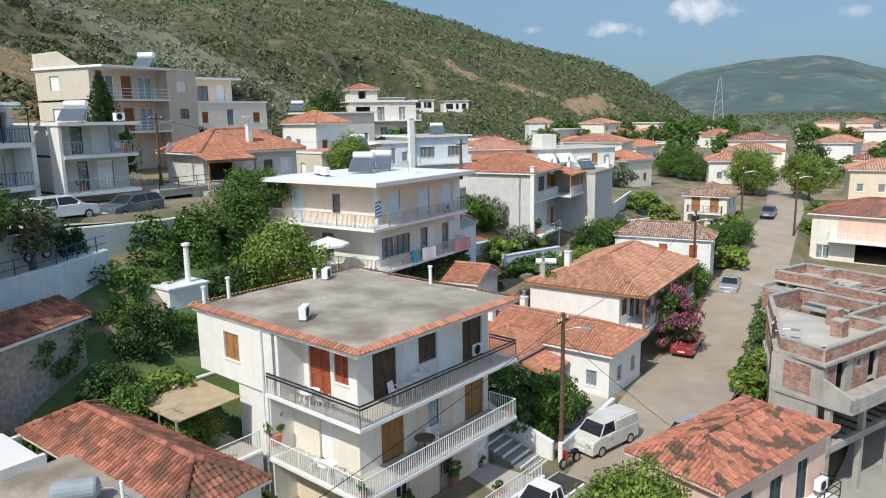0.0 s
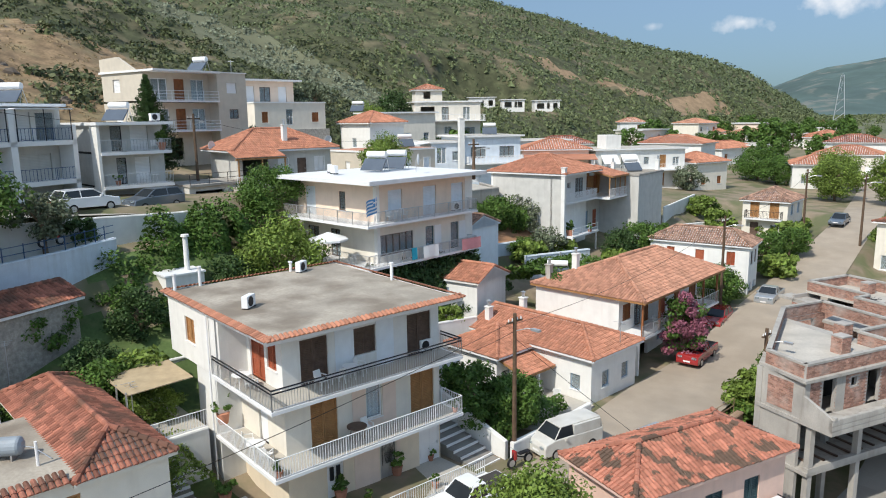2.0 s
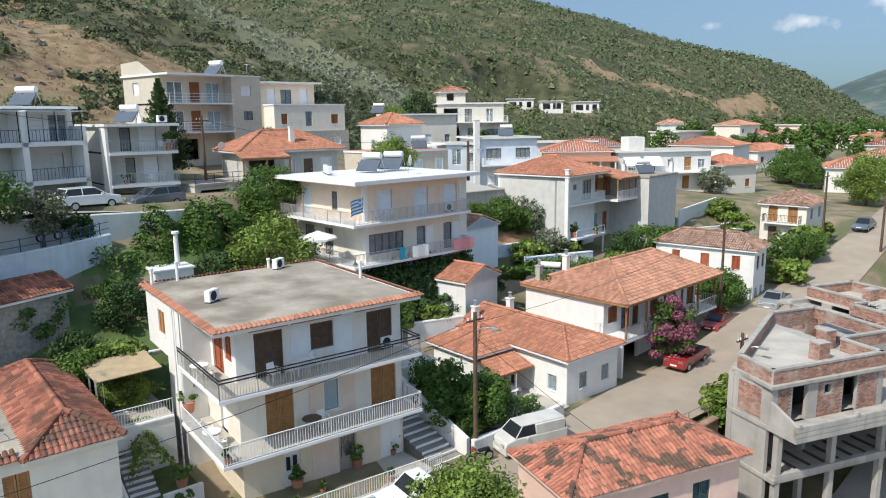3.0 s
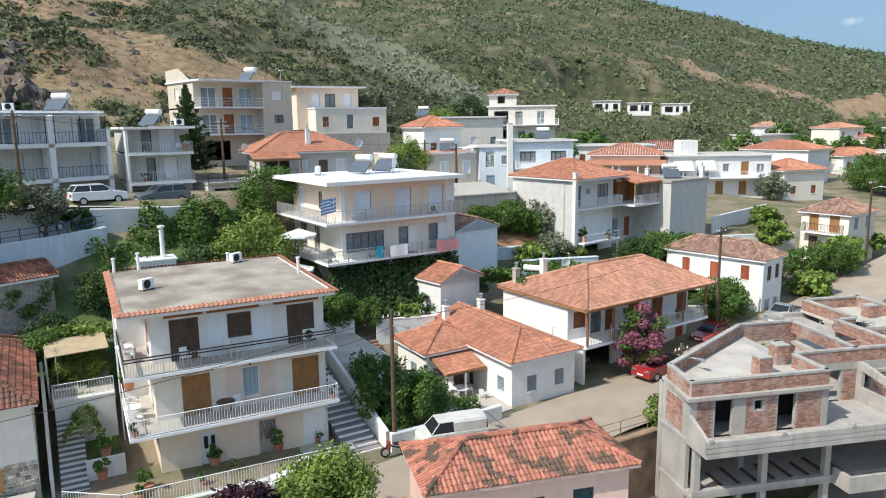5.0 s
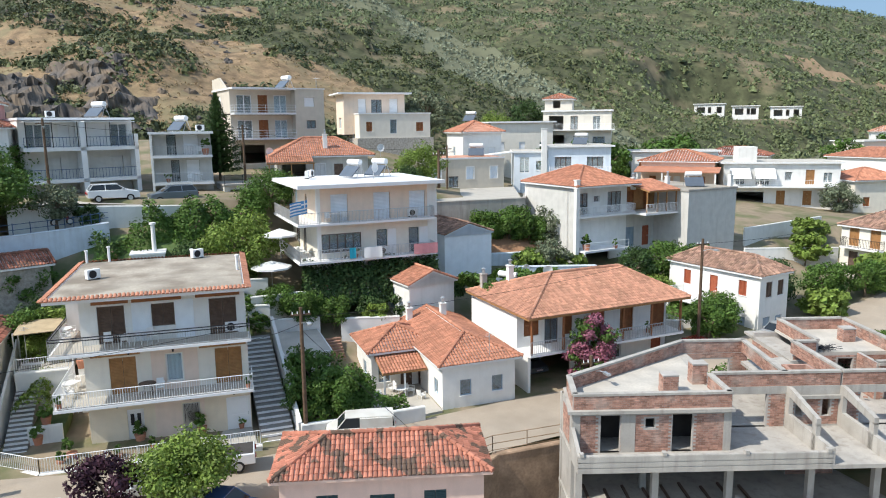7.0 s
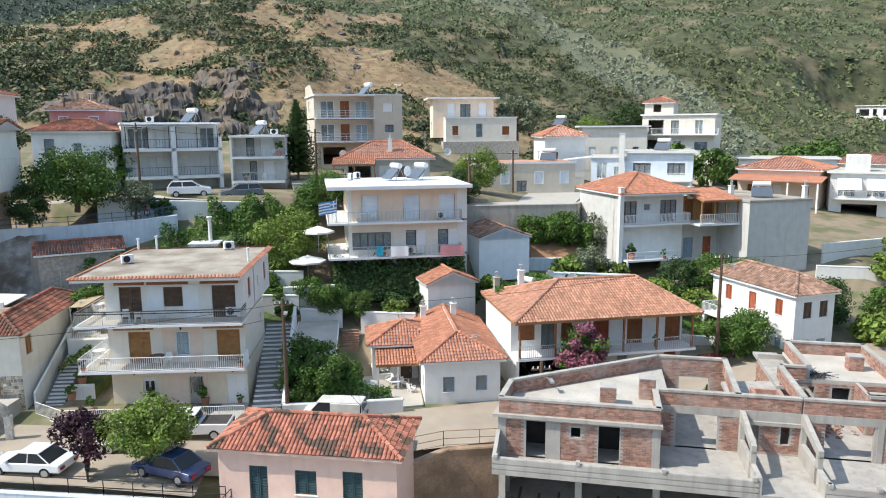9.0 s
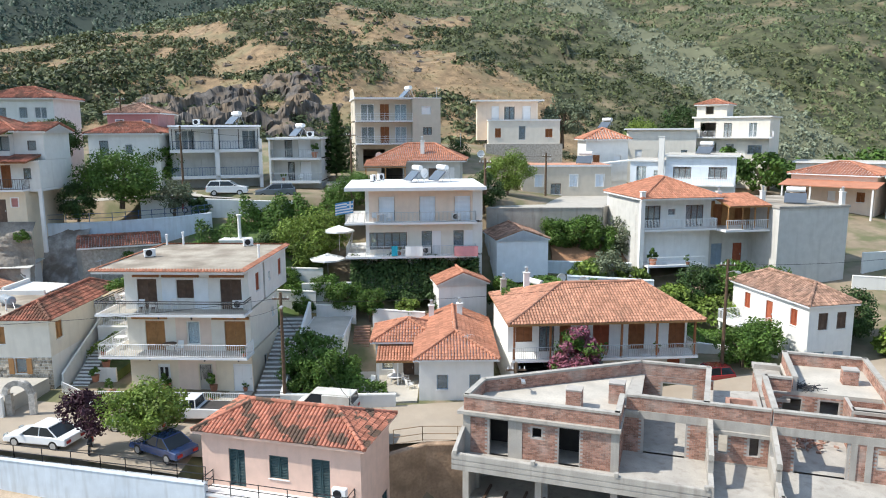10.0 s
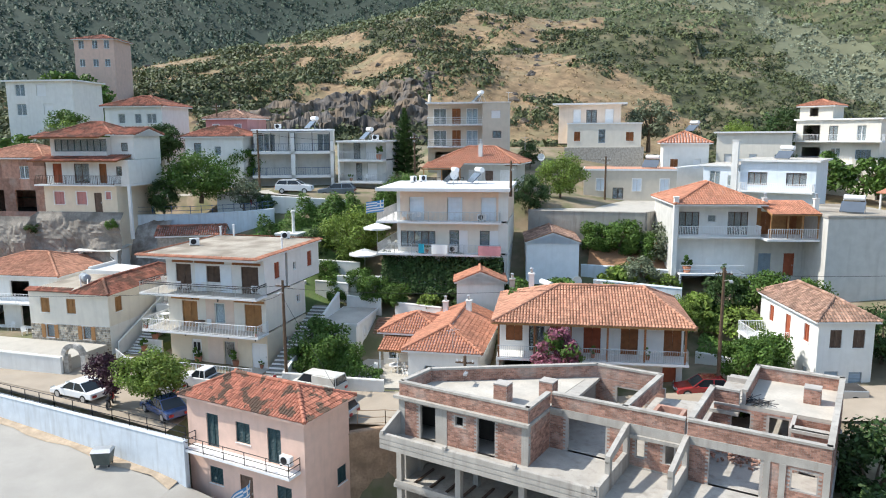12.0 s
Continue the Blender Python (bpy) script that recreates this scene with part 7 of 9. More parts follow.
# ---------- plants ----------
def leaf_cloud(n_clump, leaves, rx, rz, leaf, seed, squash=0.75, inner=0.55):
    """Leaf quads gathered in uneven clumps over a crown of radius rx and half-height rz, centre at the origin."""
    r = np.random.RandomState(seed)
    V = []
    cl = []
    for k in range(n_clump):
        d = r.normal(size=3)
        d /= np.linalg.norm(d)
        q = r.uniform(inner, 1.0)
        cl.append((d * np.array([rx, rx, rz]) * q * np.array([1, 1, 1.0]), r.uniform(0.26, 0.42) * rx))
    for c, cr in cl:
        d = r.normal(size=(leaves, 3))
        d /= np.linalg.norm(d, axis=1)[:, None]
        p = c + d * cr * r.uniform(0.55, 1.05, size=(leaves, 1)) * np.array([1, 1, squash])
        nrm = d + r.normal(scale=0.6, size=(leaves, 3)) + np.array([0, 0, 0.35])
        nrm /= np.linalg.norm(nrm, axis=1)[:, None]
        a = np.cross(nrm, r.normal(size=(leaves, 3)))
        a /= np.linalg.norm(a, axis=1)[:, None]
        b = np.cross(nrm, a)
        s = leaf * r.uniform(0.6, 1.3, size=(leaves, 1))
        V.append(np.stack([p - a * s, p - b * s * 0.55, p + a * s, p + b * s * 0.55], axis=1).reshape(-1, 3))
    return np.concatenate(V)


def quads_mesh(name, v, material):
    me = bpy.data.meshes.new(name)
    n = len(v)
    me.vertices.add(n)
    me.vertices.foreach_set("co", np.asarray(v, dtype=np.float32).ravel())
    me.loops.add(n)
    me.loops.foreach_set("vertex_index", np.arange(n, dtype=np.int32))
    me.polygons.add(n // 4)
    me.polygons.foreach_set("loop_start", np.arange(0, n, 4, dtype=np.int32))
    me.update(calc_edges=True)
    me.validate()
    me.materials.append(material)
    return me


def trunk_geo(h, r, seed, spread=0.5, limbs=5):
    q = random.Random(seed)
    g = Geo()
    pts = [Vector((0, 0, -0.4))]
    for k in range(4):
        pts.append(Vector((q.uniform(-0.12, 0.12) * h * 0.3, q.uniform(-0.12, 0.12) * h * 0.3, h * (k + 1) / 4)))
    for i, (a, b) in enumerate(zip(pts, pts[1:])):
        g.tube(a, b, r * (1 - 0.16 * i), r * (1 - 0.16 * (i + 1)), 8)
    for k in range(limbs):
        t = 2 * math.pi * k / limbs + q.uniform(-0.4, 0.4)
        e = pts[-1] + Vector((math.cos(t) * spread * h, math.sin(t) * spread * h, q.uniform(0.25, 0.7) * h))
        m_ = pts[-2].lerp(e, 0.5) + Vector((0, 0, 0.1 * h))
        g.tube(pts[-2], m_, r * 0.5, r * 0.35, 6)
        g.tube(m_, e, r * 0.35, r * 0.12, 6)
    return g


TREES = {}


def tree_kind(key, h, rx, rz, leafm, leaf=0.16, clumps=30, leaves=110, trunk=0.14, seed=1, label="", category="tree", name="tree"):
    """A model tree, kept for copying: crown centre at height h."""
    t = thing(name, pose(0, 0, -300), label, category)
    part("trunk", trunk_geo(max(0.3, h - rz * 0.35), trunk, seed), BARK, t)
    v = leaf_cloud(clumps, leaves, rx, rz, leaf, seed)
    v[:, 2] += h
    c = new("crown", quads_mesh("crown", v, leafm))
    c.parent = t
    TREES[key] = [t, False]


def plant(key, x, y, z=None, s=1.0, label="", sz=None, rot=None):
    t, used = TREES[key]
    z = terrain(x, y) if z is None else z
    m = pose(x, y, z, 0, 0, rng.uniform(0, 360) if rot is None else rot)
    if not used:
        t.matrix_basis = m
        o = t
        TREES[key][1] = True
    else:
        o = copy_thing(t, m)
    o.scale = (s, s, sz or s)
    if label:
        o["label"] = label
    return o


tree_kind("citrus", 2.3, 1.9, 1.5, LEAF, 0.12, 40, 140, 0.13, 3, "dense green citrus tree in a garden")
tree_kind("light", 3.6, 2.9, 2.4, LEAF_L, 0.128, 56, 170, 0.2, 4, "bright light-green broadleaf garden tree")
tree_kind("far", 2.6, 2.2, 1.8, LEAF, 0.24, 26, 46, 0.16, 25, "green garden tree in the far village")
tree_kind("dark", 2.6, 2.2, 1.8, LEAF_D, 0.13, 40, 130, 0.16, 5, "dark green leafy garden tree")
tree_kind("wide", 2.6, 3.6, 2.3, LEAF, 0.14, 70, 150, 0.25, 15, "broad dense green tree above a wall")
tree_kind("olive", 2.4, 1.9, 1.5, LEAF_O, 0.13, 34, 110, 0.2, 6, "small grey-green olive tree")
tree_kind("fig", 1.2, 1.5, 1.0, LEAF_L, 0.2, 22, 80, 0.07, 8, "leafy light-green garden shrub", "shrub", "shrub")
tree_kind("bush", 0.7, 1.2, 0.8, LEAF, 0.13, 22, 90, 0.05, 9, "dense green garden shrub", "shrub", "shrub")
tree_kind("darkbush", 0.7, 1.3, 0.9, LEAF_D, 0.13, 22, 90, 0.05, 10, "dense dark green shrub", "shrub", "shrub")
tree_kind("plum", 3.0, 1.6, 1.5, LEAF_P, 0.13, 30, 90, 0.09, 12, "purple-leaved plum tree beside the street")
tree_kind("street", 3.5, 2.3, 1.6, LEAF_L, 0.11, 56, 190, 0.16, 13, "green street tree shading parked cars")
tree_kind("bougain", 2.8, 1.7, 2.5, FLOWER, 0.12, 40, 130, 0.12, 14, "tall bougainvillea covered in magenta flowers", "flowering shrub", "bougainvillea")
v = leaf_cloud(30, 70, 1.6, 2.3, 0.14, 31)
v[:, 2] += 2.7
o = new("green_leaves", quads_mesh("green_leaves", v, LEAF))
o.parent = TREES["bougain"][0]
for key, x, y, z, s in (
        ("light", -38.4, 28.7, 8.4, 1.08), ("citrus", -19.8, 33.2, 3.0, 1.0), ("citrus", -20.6, 34.6, 2.8, 0.8), ("citrus", -21.6, 32.2, 3.1, 1.15), ("citrus", -20.0, 31.6, 3.0, 0.8),
        ("plum", -9.8, 20.6, 3.2, 0.95), ("street", -10.2, 23.9, 2.6, 0.98), ("bougain", -18.7, 51.9, 3.0, 1.08),
        ("wide", -41.2, 9.0, 15.4, 1.1), ("olive", -41.7, 14.2, 14.2, 0.9), ("darkbush", -42.6, 16.6, 14.6, 0.9), ("wide", -45.8, 32.2, 14.3, 0.8),
        ("dark", -36.0, 17.6, 8.4, 0.8), ("citrus", -38.6, 17.4, 8.8, 0.85), ("dark", -38.0, 24.8, 8.6, 0.9), ("citrus", -36.8, 19.8, 8.0, 0.8), ("dark", -33.4, 14.0, 6.4, 0.8), ("citrus", -36.8, 12.6, 8.6, 0.95), ("citrus", -30.6, 13.6, 6.6, 0.9), ("light", -28.6, 15.2, 5.8, 0.5), ("citrus", -31.0, 9.6, 6.0, 0.8),
        ("citrus", -32.2, 33.0, 6.0, 0.85), ("citrus", -31.6, 35.4, 5.8, 0.75), ("citrus", -33.5, 31.0, 6.6, 0.8), ("fig", -31.2, 38.8, 6.2, 0.7), ("darkbush", -33.0, 38.8, 6.6, 1.0), ("darkbush", -32.8, 42.0, 6.6, 1.1), ("darkbush", -33.2, 46.0, 7.0, 1.1),
        ("citrus", -39.2, 56.6, 7.4, 0.7), ("fig", -38.6, 59.0, 7.2, 0.9), ("citrus", -33.6, 68.4, 6.4, 1.15), ("dark", -33.5, 65.5, 6.2, 0.9), ("light", -30.5, 61.5, 5.4, 0.55), ("fig", -32.0, 63.4, 6.0, 1.2), ("citrus", -33.5, 72.0, 6.6, 1.0),
        ("citrus", -22.6, 65.6, 3.8, 1.0), ("citrus", -24.0, 67.0, 4.0, 1.0), ("fig", -22.2, 78.0, 4.6, 1.3), ("citrus", -25.0, 80.5, 5.2, 1.1), ("citrus", -24.0, 84.5, 5.6, 1.0), ("fig", -25.5, 88.0, 6.4, 1.4), ("dark", -26.5, 76.0, 5.0, 1.0),
        ("fig", -34.5, 88.0, 7.2, 1.3), ("fig", -38.0, 92.0, 8.6, 1.2), ("wide", -51.5, 138.0, 9.6, 1.25), ("wide", -46.5, 134.5, 9.4, 0.95), ("light", -32.0, 120.5, 7.6, 1.25), ("light", -35.6, 132.0, 8.4, 1.2), ("light", -23.4, 119.6, 7.8, 1.3), ("dark", -27.8, 141.0, 9.0, 1.6), ("fig", -19.3, 106.0, 7.2, 1.1), ("olive", -50.5, 110.5, 8.8, 1.25), ("fig", -42.0, 96.5, 7.6, 1.2), ("fig", -30.0, 92.0, 6.2, 1.0), ("fig", -28.0, 97.5, 6.6, 1.0), ("bush", -33.2, 28.6, 7.6, 1.0), ("citrus", -34.4, 27.2, 7.8, 0.6), ("bush", -31.6, 29.4, 6.6, 0.8), ("dark", -60.0, 121.0, 9.6, 1.1), ("fig", -17.8, 96.0, 6.2, 1.0),
        ("dark", -70.0, 43.8, 18.0, 0.7), ("olive", -84.0, 60.5, 20.5, 1.8), ("light", -88.0, 74.0, 19.0, 0.9), ("dark", -90.0, 81.0, 19.5, 1.5),
        ("citrus", -43.0, 56.3, 9.6, 1.15), ("citrus", -43.4, 54.2, 9.8, 1.0), ("citrus", -42.6, 58.4, 9.2, 0.95), ("olive", -42.6, 60.6, 9.0, 1.15),
        ("light", -52.5, 49.5, 14.8, 0.9), ("dark", -47.0, 46.4, 14.0, 0.9), ("fig", -38.0, 56.2, 7.4, 1.1), ("olive", -37.6, 58.6, 7.4, 0.9), ("fig", -37.2, 60.6, 7.4, 0.9),
        ("dark", -38.0, 0.5, 14.6, 1.3), ("dark", -39.0, 5.5, 13.6, 0.9), ("light", -42.0, -1.5, 15.6, 0.9), ("light", -46.5, -13.5, 18.2, 1.0), ("citrus", -49.5, -8.4, 19.0, 1.2), ("light", -50.5, -4.6, 18.8, 0.8), ("citrus", -53.5, -19.0, 21.5, 1.3), ("dark", -52.0, -2.5, 19.6, 1.0), ("olive", -44.0, -12.5, 18.6, 1.3), ("dark", -51.0, -3.0, 19.0, 1.1),
        ("fig", -9.4, 62.0, 0.4, 1.2), ("dark", -3.0, 69.0, -0.2, 1.2), ("dark", -8.8, 70.0, 1.0, 1.3), ("fig", -11.8, 47.6, 2.6, 0.9), ("fig", -12.0, 49.8, 2.6, 1.0), ("citrus", -15.0, 76.0, 3.6, 0.6)):
    plant(key, x, y, z, s)
for k in range(70):  # street trees and gardens of the far village
    yy = VIL.uniform(150, 330)
    off = VIL.choice((-1, 1)) * VIL.uniform(4.5, 60)
    xx = lerp_table(yy, STREET_Y, STREET_X) + off
    plant("far", xx, yy, None, VIL.uniform(1.0, 1.9))


def conifer(x, y, z, h):
    """A Norfolk Island pine: tiers of level branches with short upturned needles."""
    t = thing("conifer", pose(x, y, z), "tiered dark green Norfolk Island pine", "tree")
    part("trunk", Geo().tube((0, 0, -0.5), (0, 0, h), 0.16, 0.02, 8), BARK, t)
    r = np.random.RandomState(3)
    V = []
    k = 0
    zz = 1.4
    while zz < h - 0.2:
        rad = min((h - zz) * 0.42 + 0.15, 2.9)
        for b in range(7):
            a = 2 * math.pi * b / 7 + k * 0.45
            m = int(42 * rad / 1.5) + 8
            s = r.uniform(0.1, 1, m) * rad
            p = np.stack([np.cos(a) * s, np.sin(a) * s, zz + 0.10 * s * s / rad + r.uniform(-0.22, 0.2, m)], axis=1)
            side = np.array([-np.sin(a), np.cos(a), 0.0])
            w = (r.uniform(0.12, 0.3, m) * (1.15 - s / rad * 0.6))[:, None]
            up = np.array([np.cos(a) * 0.5, np.sin(a) * 0.5, 0.9]) * 0.13
            V.append(np.stack([p - side * w, p - up * 0.3, p + side * w, p + up], axis=1).reshape(-1, 3))
        zz += 0.42
        k += 1
    c = new("foliage", quads_mesh("foliage", np.concatenate(V), LEAF_D))
    c.parent = t


conifer(-60.0, 28.1, 16.2, 10.0)


def hedge(name, pts, width, h, leafm, label, leaf=0.13, dens=130, wave=0.3):
    r = np.random.RandomState(len(pts) + int(h * 10))
    V = []
    for a, b in zip(pts, pts[1:]):
        a, b = np.array(a, float), np.array(b, float)
        L = np.linalg.norm((b - a)[:2])
        n = int(L * dens)
        t = r.uniform(0, 1, (n, 1))
        base = a + (b - a) * t
        side = np.array([-(b - a)[1], (b - a)[0], 0]) / L
        ang = r.uniform(0, math.pi, (n, 1))
        wob = 1 + wave * np.sin(t * L * 1.7 + 1) + r.uniform(-0.15, 0.15, (n, 1))
        p = base + side * np.cos(ang) * width * 0.5 * wob + np.array([0, 0, 1.0]) * np.sin(ang) * h * wob * r.uniform(0.5, 1.0, (n, 1)) ** 0.4
        nrm = side * np.cos(ang) + np.array([0, 0, 1.0]) * np.sin(ang) + r.normal(scale=0.5, size=(n, 3))
        nrm /= np.linalg.norm(nrm, axis=1)[:, None]
        u = np.cross(nrm, r.normal(size=(n, 3)))
        u /= np.linalg.norm(u, axis=1)[:, None]
        w = np.cross(nrm, u)
        s = leaf * r.uniform(0.6, 1.3, (n, 1))
        V.append(np.stack([p - u * s, p - w * s * 0.6, p + u * s, p + w * s * 0.6], axis=1).reshape(-1, 3))
    return tagged(new(name, quads_mesh(name, np.concatenate(V), leafm)), label, "hedge", kind="stuff")


hedge("hedge", [(-41.8, 21.0, 12.5), (-42.8, 26.3, 12.6), (-44.4, 31.2, 12.6)], 2.8, 2.9, LEAF, "dense green climbing hedge on a terrace wall", 0.15, 800)
hedge("hedge", [(-39.6, 17.0, 10.6), (-40.6, 20.0, 11.2), (-42.0, 24.5, 11.8)], 2.8, 2.6, LEAF, "green creeper along a terrace wall", 0.15, 420)
hedge("hedge", [(-34.25, 33.4, 7.2), (-34.6, 45.4, 7.2)], 1.3, 3.6, LEAF_D, "dark ivy below the balconies", 0.15, 1000, 0.06)
hedge("vine", [(-30.0, 46.9, 8.2), (-30.4, 51.5, 8.2), (-31.0, 56.0, 7.8)], 5.2, 1.3, LEAF, "bright green vine pergola", 0.16, 900)
hedge("vine", [(-30.0, 14.8, 8.3), (-32.4, 16.4, 8.5)], 3.0, 1.2, LEAF_L, "vine over a garden trellis", 0.16, 500)
hedge("garden_plants", [(-19.5, 31.2, 3.6), (-19.4, 35.2, 3.6), (-19.7, 38.0, 3.4)], 1.5, 1.0, LEAF, "mixed green garden plants", 0.12, 300)
hedge("garden_plants", [(-32.0, 62.0, 6.0), (-31.5, 66.5, 5.8), (-32.5, 70.5, 6.0)], 3.4, 1.6, LEAF_L, "overgrown garden vegetation", 0.15, 420)
hedge("garden_plants", [(-29.0, 63.0, 4.8), (-28.0, 69.0, 4.8)], 4.0, 0.9, LEAF, "overgrown garden vegetation", 0.15, 420)
hedge("garden_plants", [(-30.5, 10.5, 6.4), (-33.5, 10.0, 7.2)], 2.6, 0.8, LEAF, "cabbage and vegetable bed", 0.16, 260)
hedge("bank_scrub", [(-11.2, 46.0, 0.5), (-12.6, 52.0, 1.5), (-14.2, 60.0, 2.2), (-15.4, 68.0, 3.0)], 2.2, 2.4, LEAF, "green scrub on the street bank", 0.15, 380)
hedge("garden_plants", [(-22.6, 14.9, 5.0), (-26.0, 15.2, 6.2)], 1.6, 0.8, LEAF_L, "green plants beside the narrow stairway", 0.12, 260)


# ---------- the hill's scrub, groves and rock ----------
def scatter_field(name, spots, leafm, label, quads=24, seed=5, flat=0.62, spray=1.0):
    """Many shrubs in one mesh: each a lumpy dome with leaf sprays standing out of it. spots: x, y, z, radius."""
    r = np.random.RandomState(seed)
    n = len(spots)
    S = np.array(spots)
    rad = S[:, None, 3:4]
    # a low uneven core: one ring of six and a top
    ang = np.arange(6) * math.pi / 3
    unit = np.concatenate([np.stack([np.cos(ang), np.sin(ang), np.full(6, -0.7)], axis=1), np.array([[0, 0, flat * 1.25]])])
    spin = r.uniform(0, 6.28, (n, 1))
    c, s_ = np.cos(spin), np.sin(spin)
    core = np.empty((n, 7, 3))
    core[..., 0] = unit[:, 0] * c - unit[:, 1] * s_
    core[..., 1] = unit[:, 0] * s_ + unit[:, 1] * c
    core[..., 2] = unit[:, 2]
    core = S[:, None, :3] + core * rad * 0.85 * r.uniform(0.6, 1.15, (n, 7, 1))
    cq = np.array([(6, 0, 1, 2), (6, 2, 3, 4), (6, 4, 5, 0)])
    # leaf sprays
    k = max(8, quads - 6)
    d = r.normal(size=(n, k, 3))
    d[..., 2] = np.abs(d[..., 2])
    d /= np.linalg.norm(d, axis=2)[..., None]
    p = S[:, None, :3] + d * rad * np.array([1, 1, flat * 1.5]) * r.uniform(0.62, 1.12, (n, k, 1))
    nrm = d + r.normal(scale=0.28, size=d.shape)
    nrm /= np.linalg.norm(nrm, axis=2)[..., None]
    a = np.cross(nrm, r.normal(size=d.shape))
    a /= np.linalg.norm(a, axis=2)[..., None]
    b = np.cross(nrm, a)
    s = rad * r.uniform(0.17, 0.38, (n, k, 1)) * spray
    leaf = np.stack([p - a * s, p - b * s * 0.7, p + a * s, p + b * s * 0.7], axis=2).reshape(-1, 3)
    faces = np.concatenate([(cq[None] + (np.arange(n) * 7)[:, None, None]).reshape(-1, 4), np.arange(n * k * 4).reshape(-1, 4) + n * 7])
    v = np.concatenate([core.reshape(-1, 3), leaf])
    me = bpy.data.meshes.new(name)
    me.vertices.add(len(v))
    me.vertices.foreach_set("co", v.astype(np.float32).ravel())
    me.loops.add(faces.size)
    me.loops.foreach_set("vertex_index", faces.astype(np.int32).ravel())
    me.polygons.add(len(faces))
    me.polygons.foreach_set("loop_start", np.arange(0, faces.size, 4, dtype=np.int32))
    me.polygons.foreach_set("use_smooth", np.ones(len(faces), dtype=bool))
    me.update(calc_edges=True)
    me.validate()
    me.materials.append(leafm)
    return tagged(new(name, me), label, "shrubs", kind="stuff")


HR = random.Random(21)
scrub, scrub_l, scrub_d, scrub_far, groves, strip, forest = [], [], [], [], [], [], []
tries = 0
while tries < 150000 and len(scrub) + len(scrub_l) + len(scrub_d) + len(scrub_far) + len(groves) < 46000:
    tries += 1
    az = HR.uniform(97, 236)
    r0, r1 = K * lerp_table(az, SKY_AZ, FOOT_R), K * lerp_table(az, SKY_AZ, CREST_R)
    q = HR.random() ** 1.3
    r = r0 * 0.95 + (r1 * 1.04 - r0 * 0.95) * q
    x, y = r * math.cos(radians(az)), K * CENTRE[1] + r * math.sin(radians(az))
    if x > -72 and -20 < y < 112:
        continue
    t = (r - r0) / (r1 - r0)
    zone = ground_zone(x, y)
    cover = 0.35 * noise.noise((x * 0.016, y * 0.016, 4)) + 0.6 * noise.noise((x * 0.06, y * 0.06, 9)) + 0.5 * noise.noise((x * 0.17, y * 0.17, 3)) + HR.uniform(-0.25, 0.25)
    clump = noise.noise((x * 0.045, y * 0.045, 9)) + 0.45 * noise.noise((x * 0.13, y * 0.13, 3)) + HR.uniform(-0.1, 0.1)
    if math.hypot(x + 163, y - 192) < 15 or zone == 2 and clump < (0.08 if az < 183 else -0.12) or zone == 6 and cover < 0.2 or zone == 1 and cover < -0.75 or zone == 3 and HR.random() < 0.05:
        continue
    size = (0.62 + r * 0.0021) * HR.choice((0.35, 0.45, 0.55, 0.7, 0.95, 1.6)) * (1.35 if zone == 2 else 1.15)
    z = terrain(x, y)
    if zone == 3 and x < -128 and az > 136:
        strip.append((x, y, z, size * 0.9))
    elif az < 146 and t < 0.3 + 0.2 * cover or zone == 3:
        groves.append((x, y, z, size * 0.85))
    else:
        tone = HR.random() + 0.5 * noise.noise((x * 0.03, y * 0.03, 12))
        (scrub_far if r > 235 else scrub_d if tone < 0.3 else scrub if tone < 0.68 else scrub_l).append((x, y, z - 0.1 * size, size))
scatter_field("hill_scrub", scrub, SHRUB, "mid-green evergreen scrub covering the hill", 28, spray=0.84)
scatter_field("hill_scrub", scrub_l, SHRUB_L, "pale green scrub covering the hill", 28, 15, spray=0.84)
scatter_field("hill_scrub", scrub_d, SHRUB_D, "dark green scrub covering the hill", 28, 16, spray=0.84)
scatter_field("hill_scrub", scrub_far, SHRUB_F, "mixed green scrub high on the hill", 15, 17)
scatter_field("olive_grove", strip, SHRUB_S, "pale sage-grey strip of young olives up the hill", 22, 36, 0.55)
scatter_field("olive_grove", groves, SHRUB_O, "grey-green olive grove at the foot of the hill", 22, 6, 0.62)
for k in range(7500):
    az = HR.uniform(187, 234)
    r = HR.uniform(430, 1120)
    x, y = r * math.cos(radians(az)), K * CENTRE[1] + r * math.sin(radians(az))
    forest.append((x, y, terrain(x, y), HR.uniform(2.6, 5.2)))
scatter_field("pine_forest", forest, FOREST, "dark pine forest on the mountain behind", 17, 7, 0.8)
tufts = []
while len(tufts) < 5000:  # dry grass tufts on the open knoll
    az, r = HR.uniform(155, 222), 130 * HR.uniform(0.78, 2.1)
    x, y = r * math.cos(radians(az)), K * CENTRE[1] + r * math.sin(radians(az))
    if ground_zone(x, y) == 2 and x < -72:
        tufts.append((x, y, terrain(x, y) - 0.05, HR.uniform(0.22, 0.75)))
scatter_field("dry_grass", tufts, leaf_mat("dry_grass_blades", (0.30, 0.225, 0.125), trans=0.15), "tufts of dry golden grass and thistle", 15, 27, 0.45)
fields = []
for k in range(2600):  # orchards and fields of the valley floor
    az = HR.uniform(92, 136)
    r = HR.uniform(150, 760)
    x, y = r * math.cos(radians(az)), K * CENTRE[1] + r * math.sin(radians(az))
    if abs(x - lerp_table(y, STREET_Y, STREET_X)) < 7 or (y < 340 and x > lerp_table(y, STREET_Y, STREET_X) - 66) or r > K * lerp_table(az, SKY_AZ, FOOT_R) * 1.1:
        continue
    fields.append((x, y, terrain(x, y), HR.uniform(1.1, 2.2)))
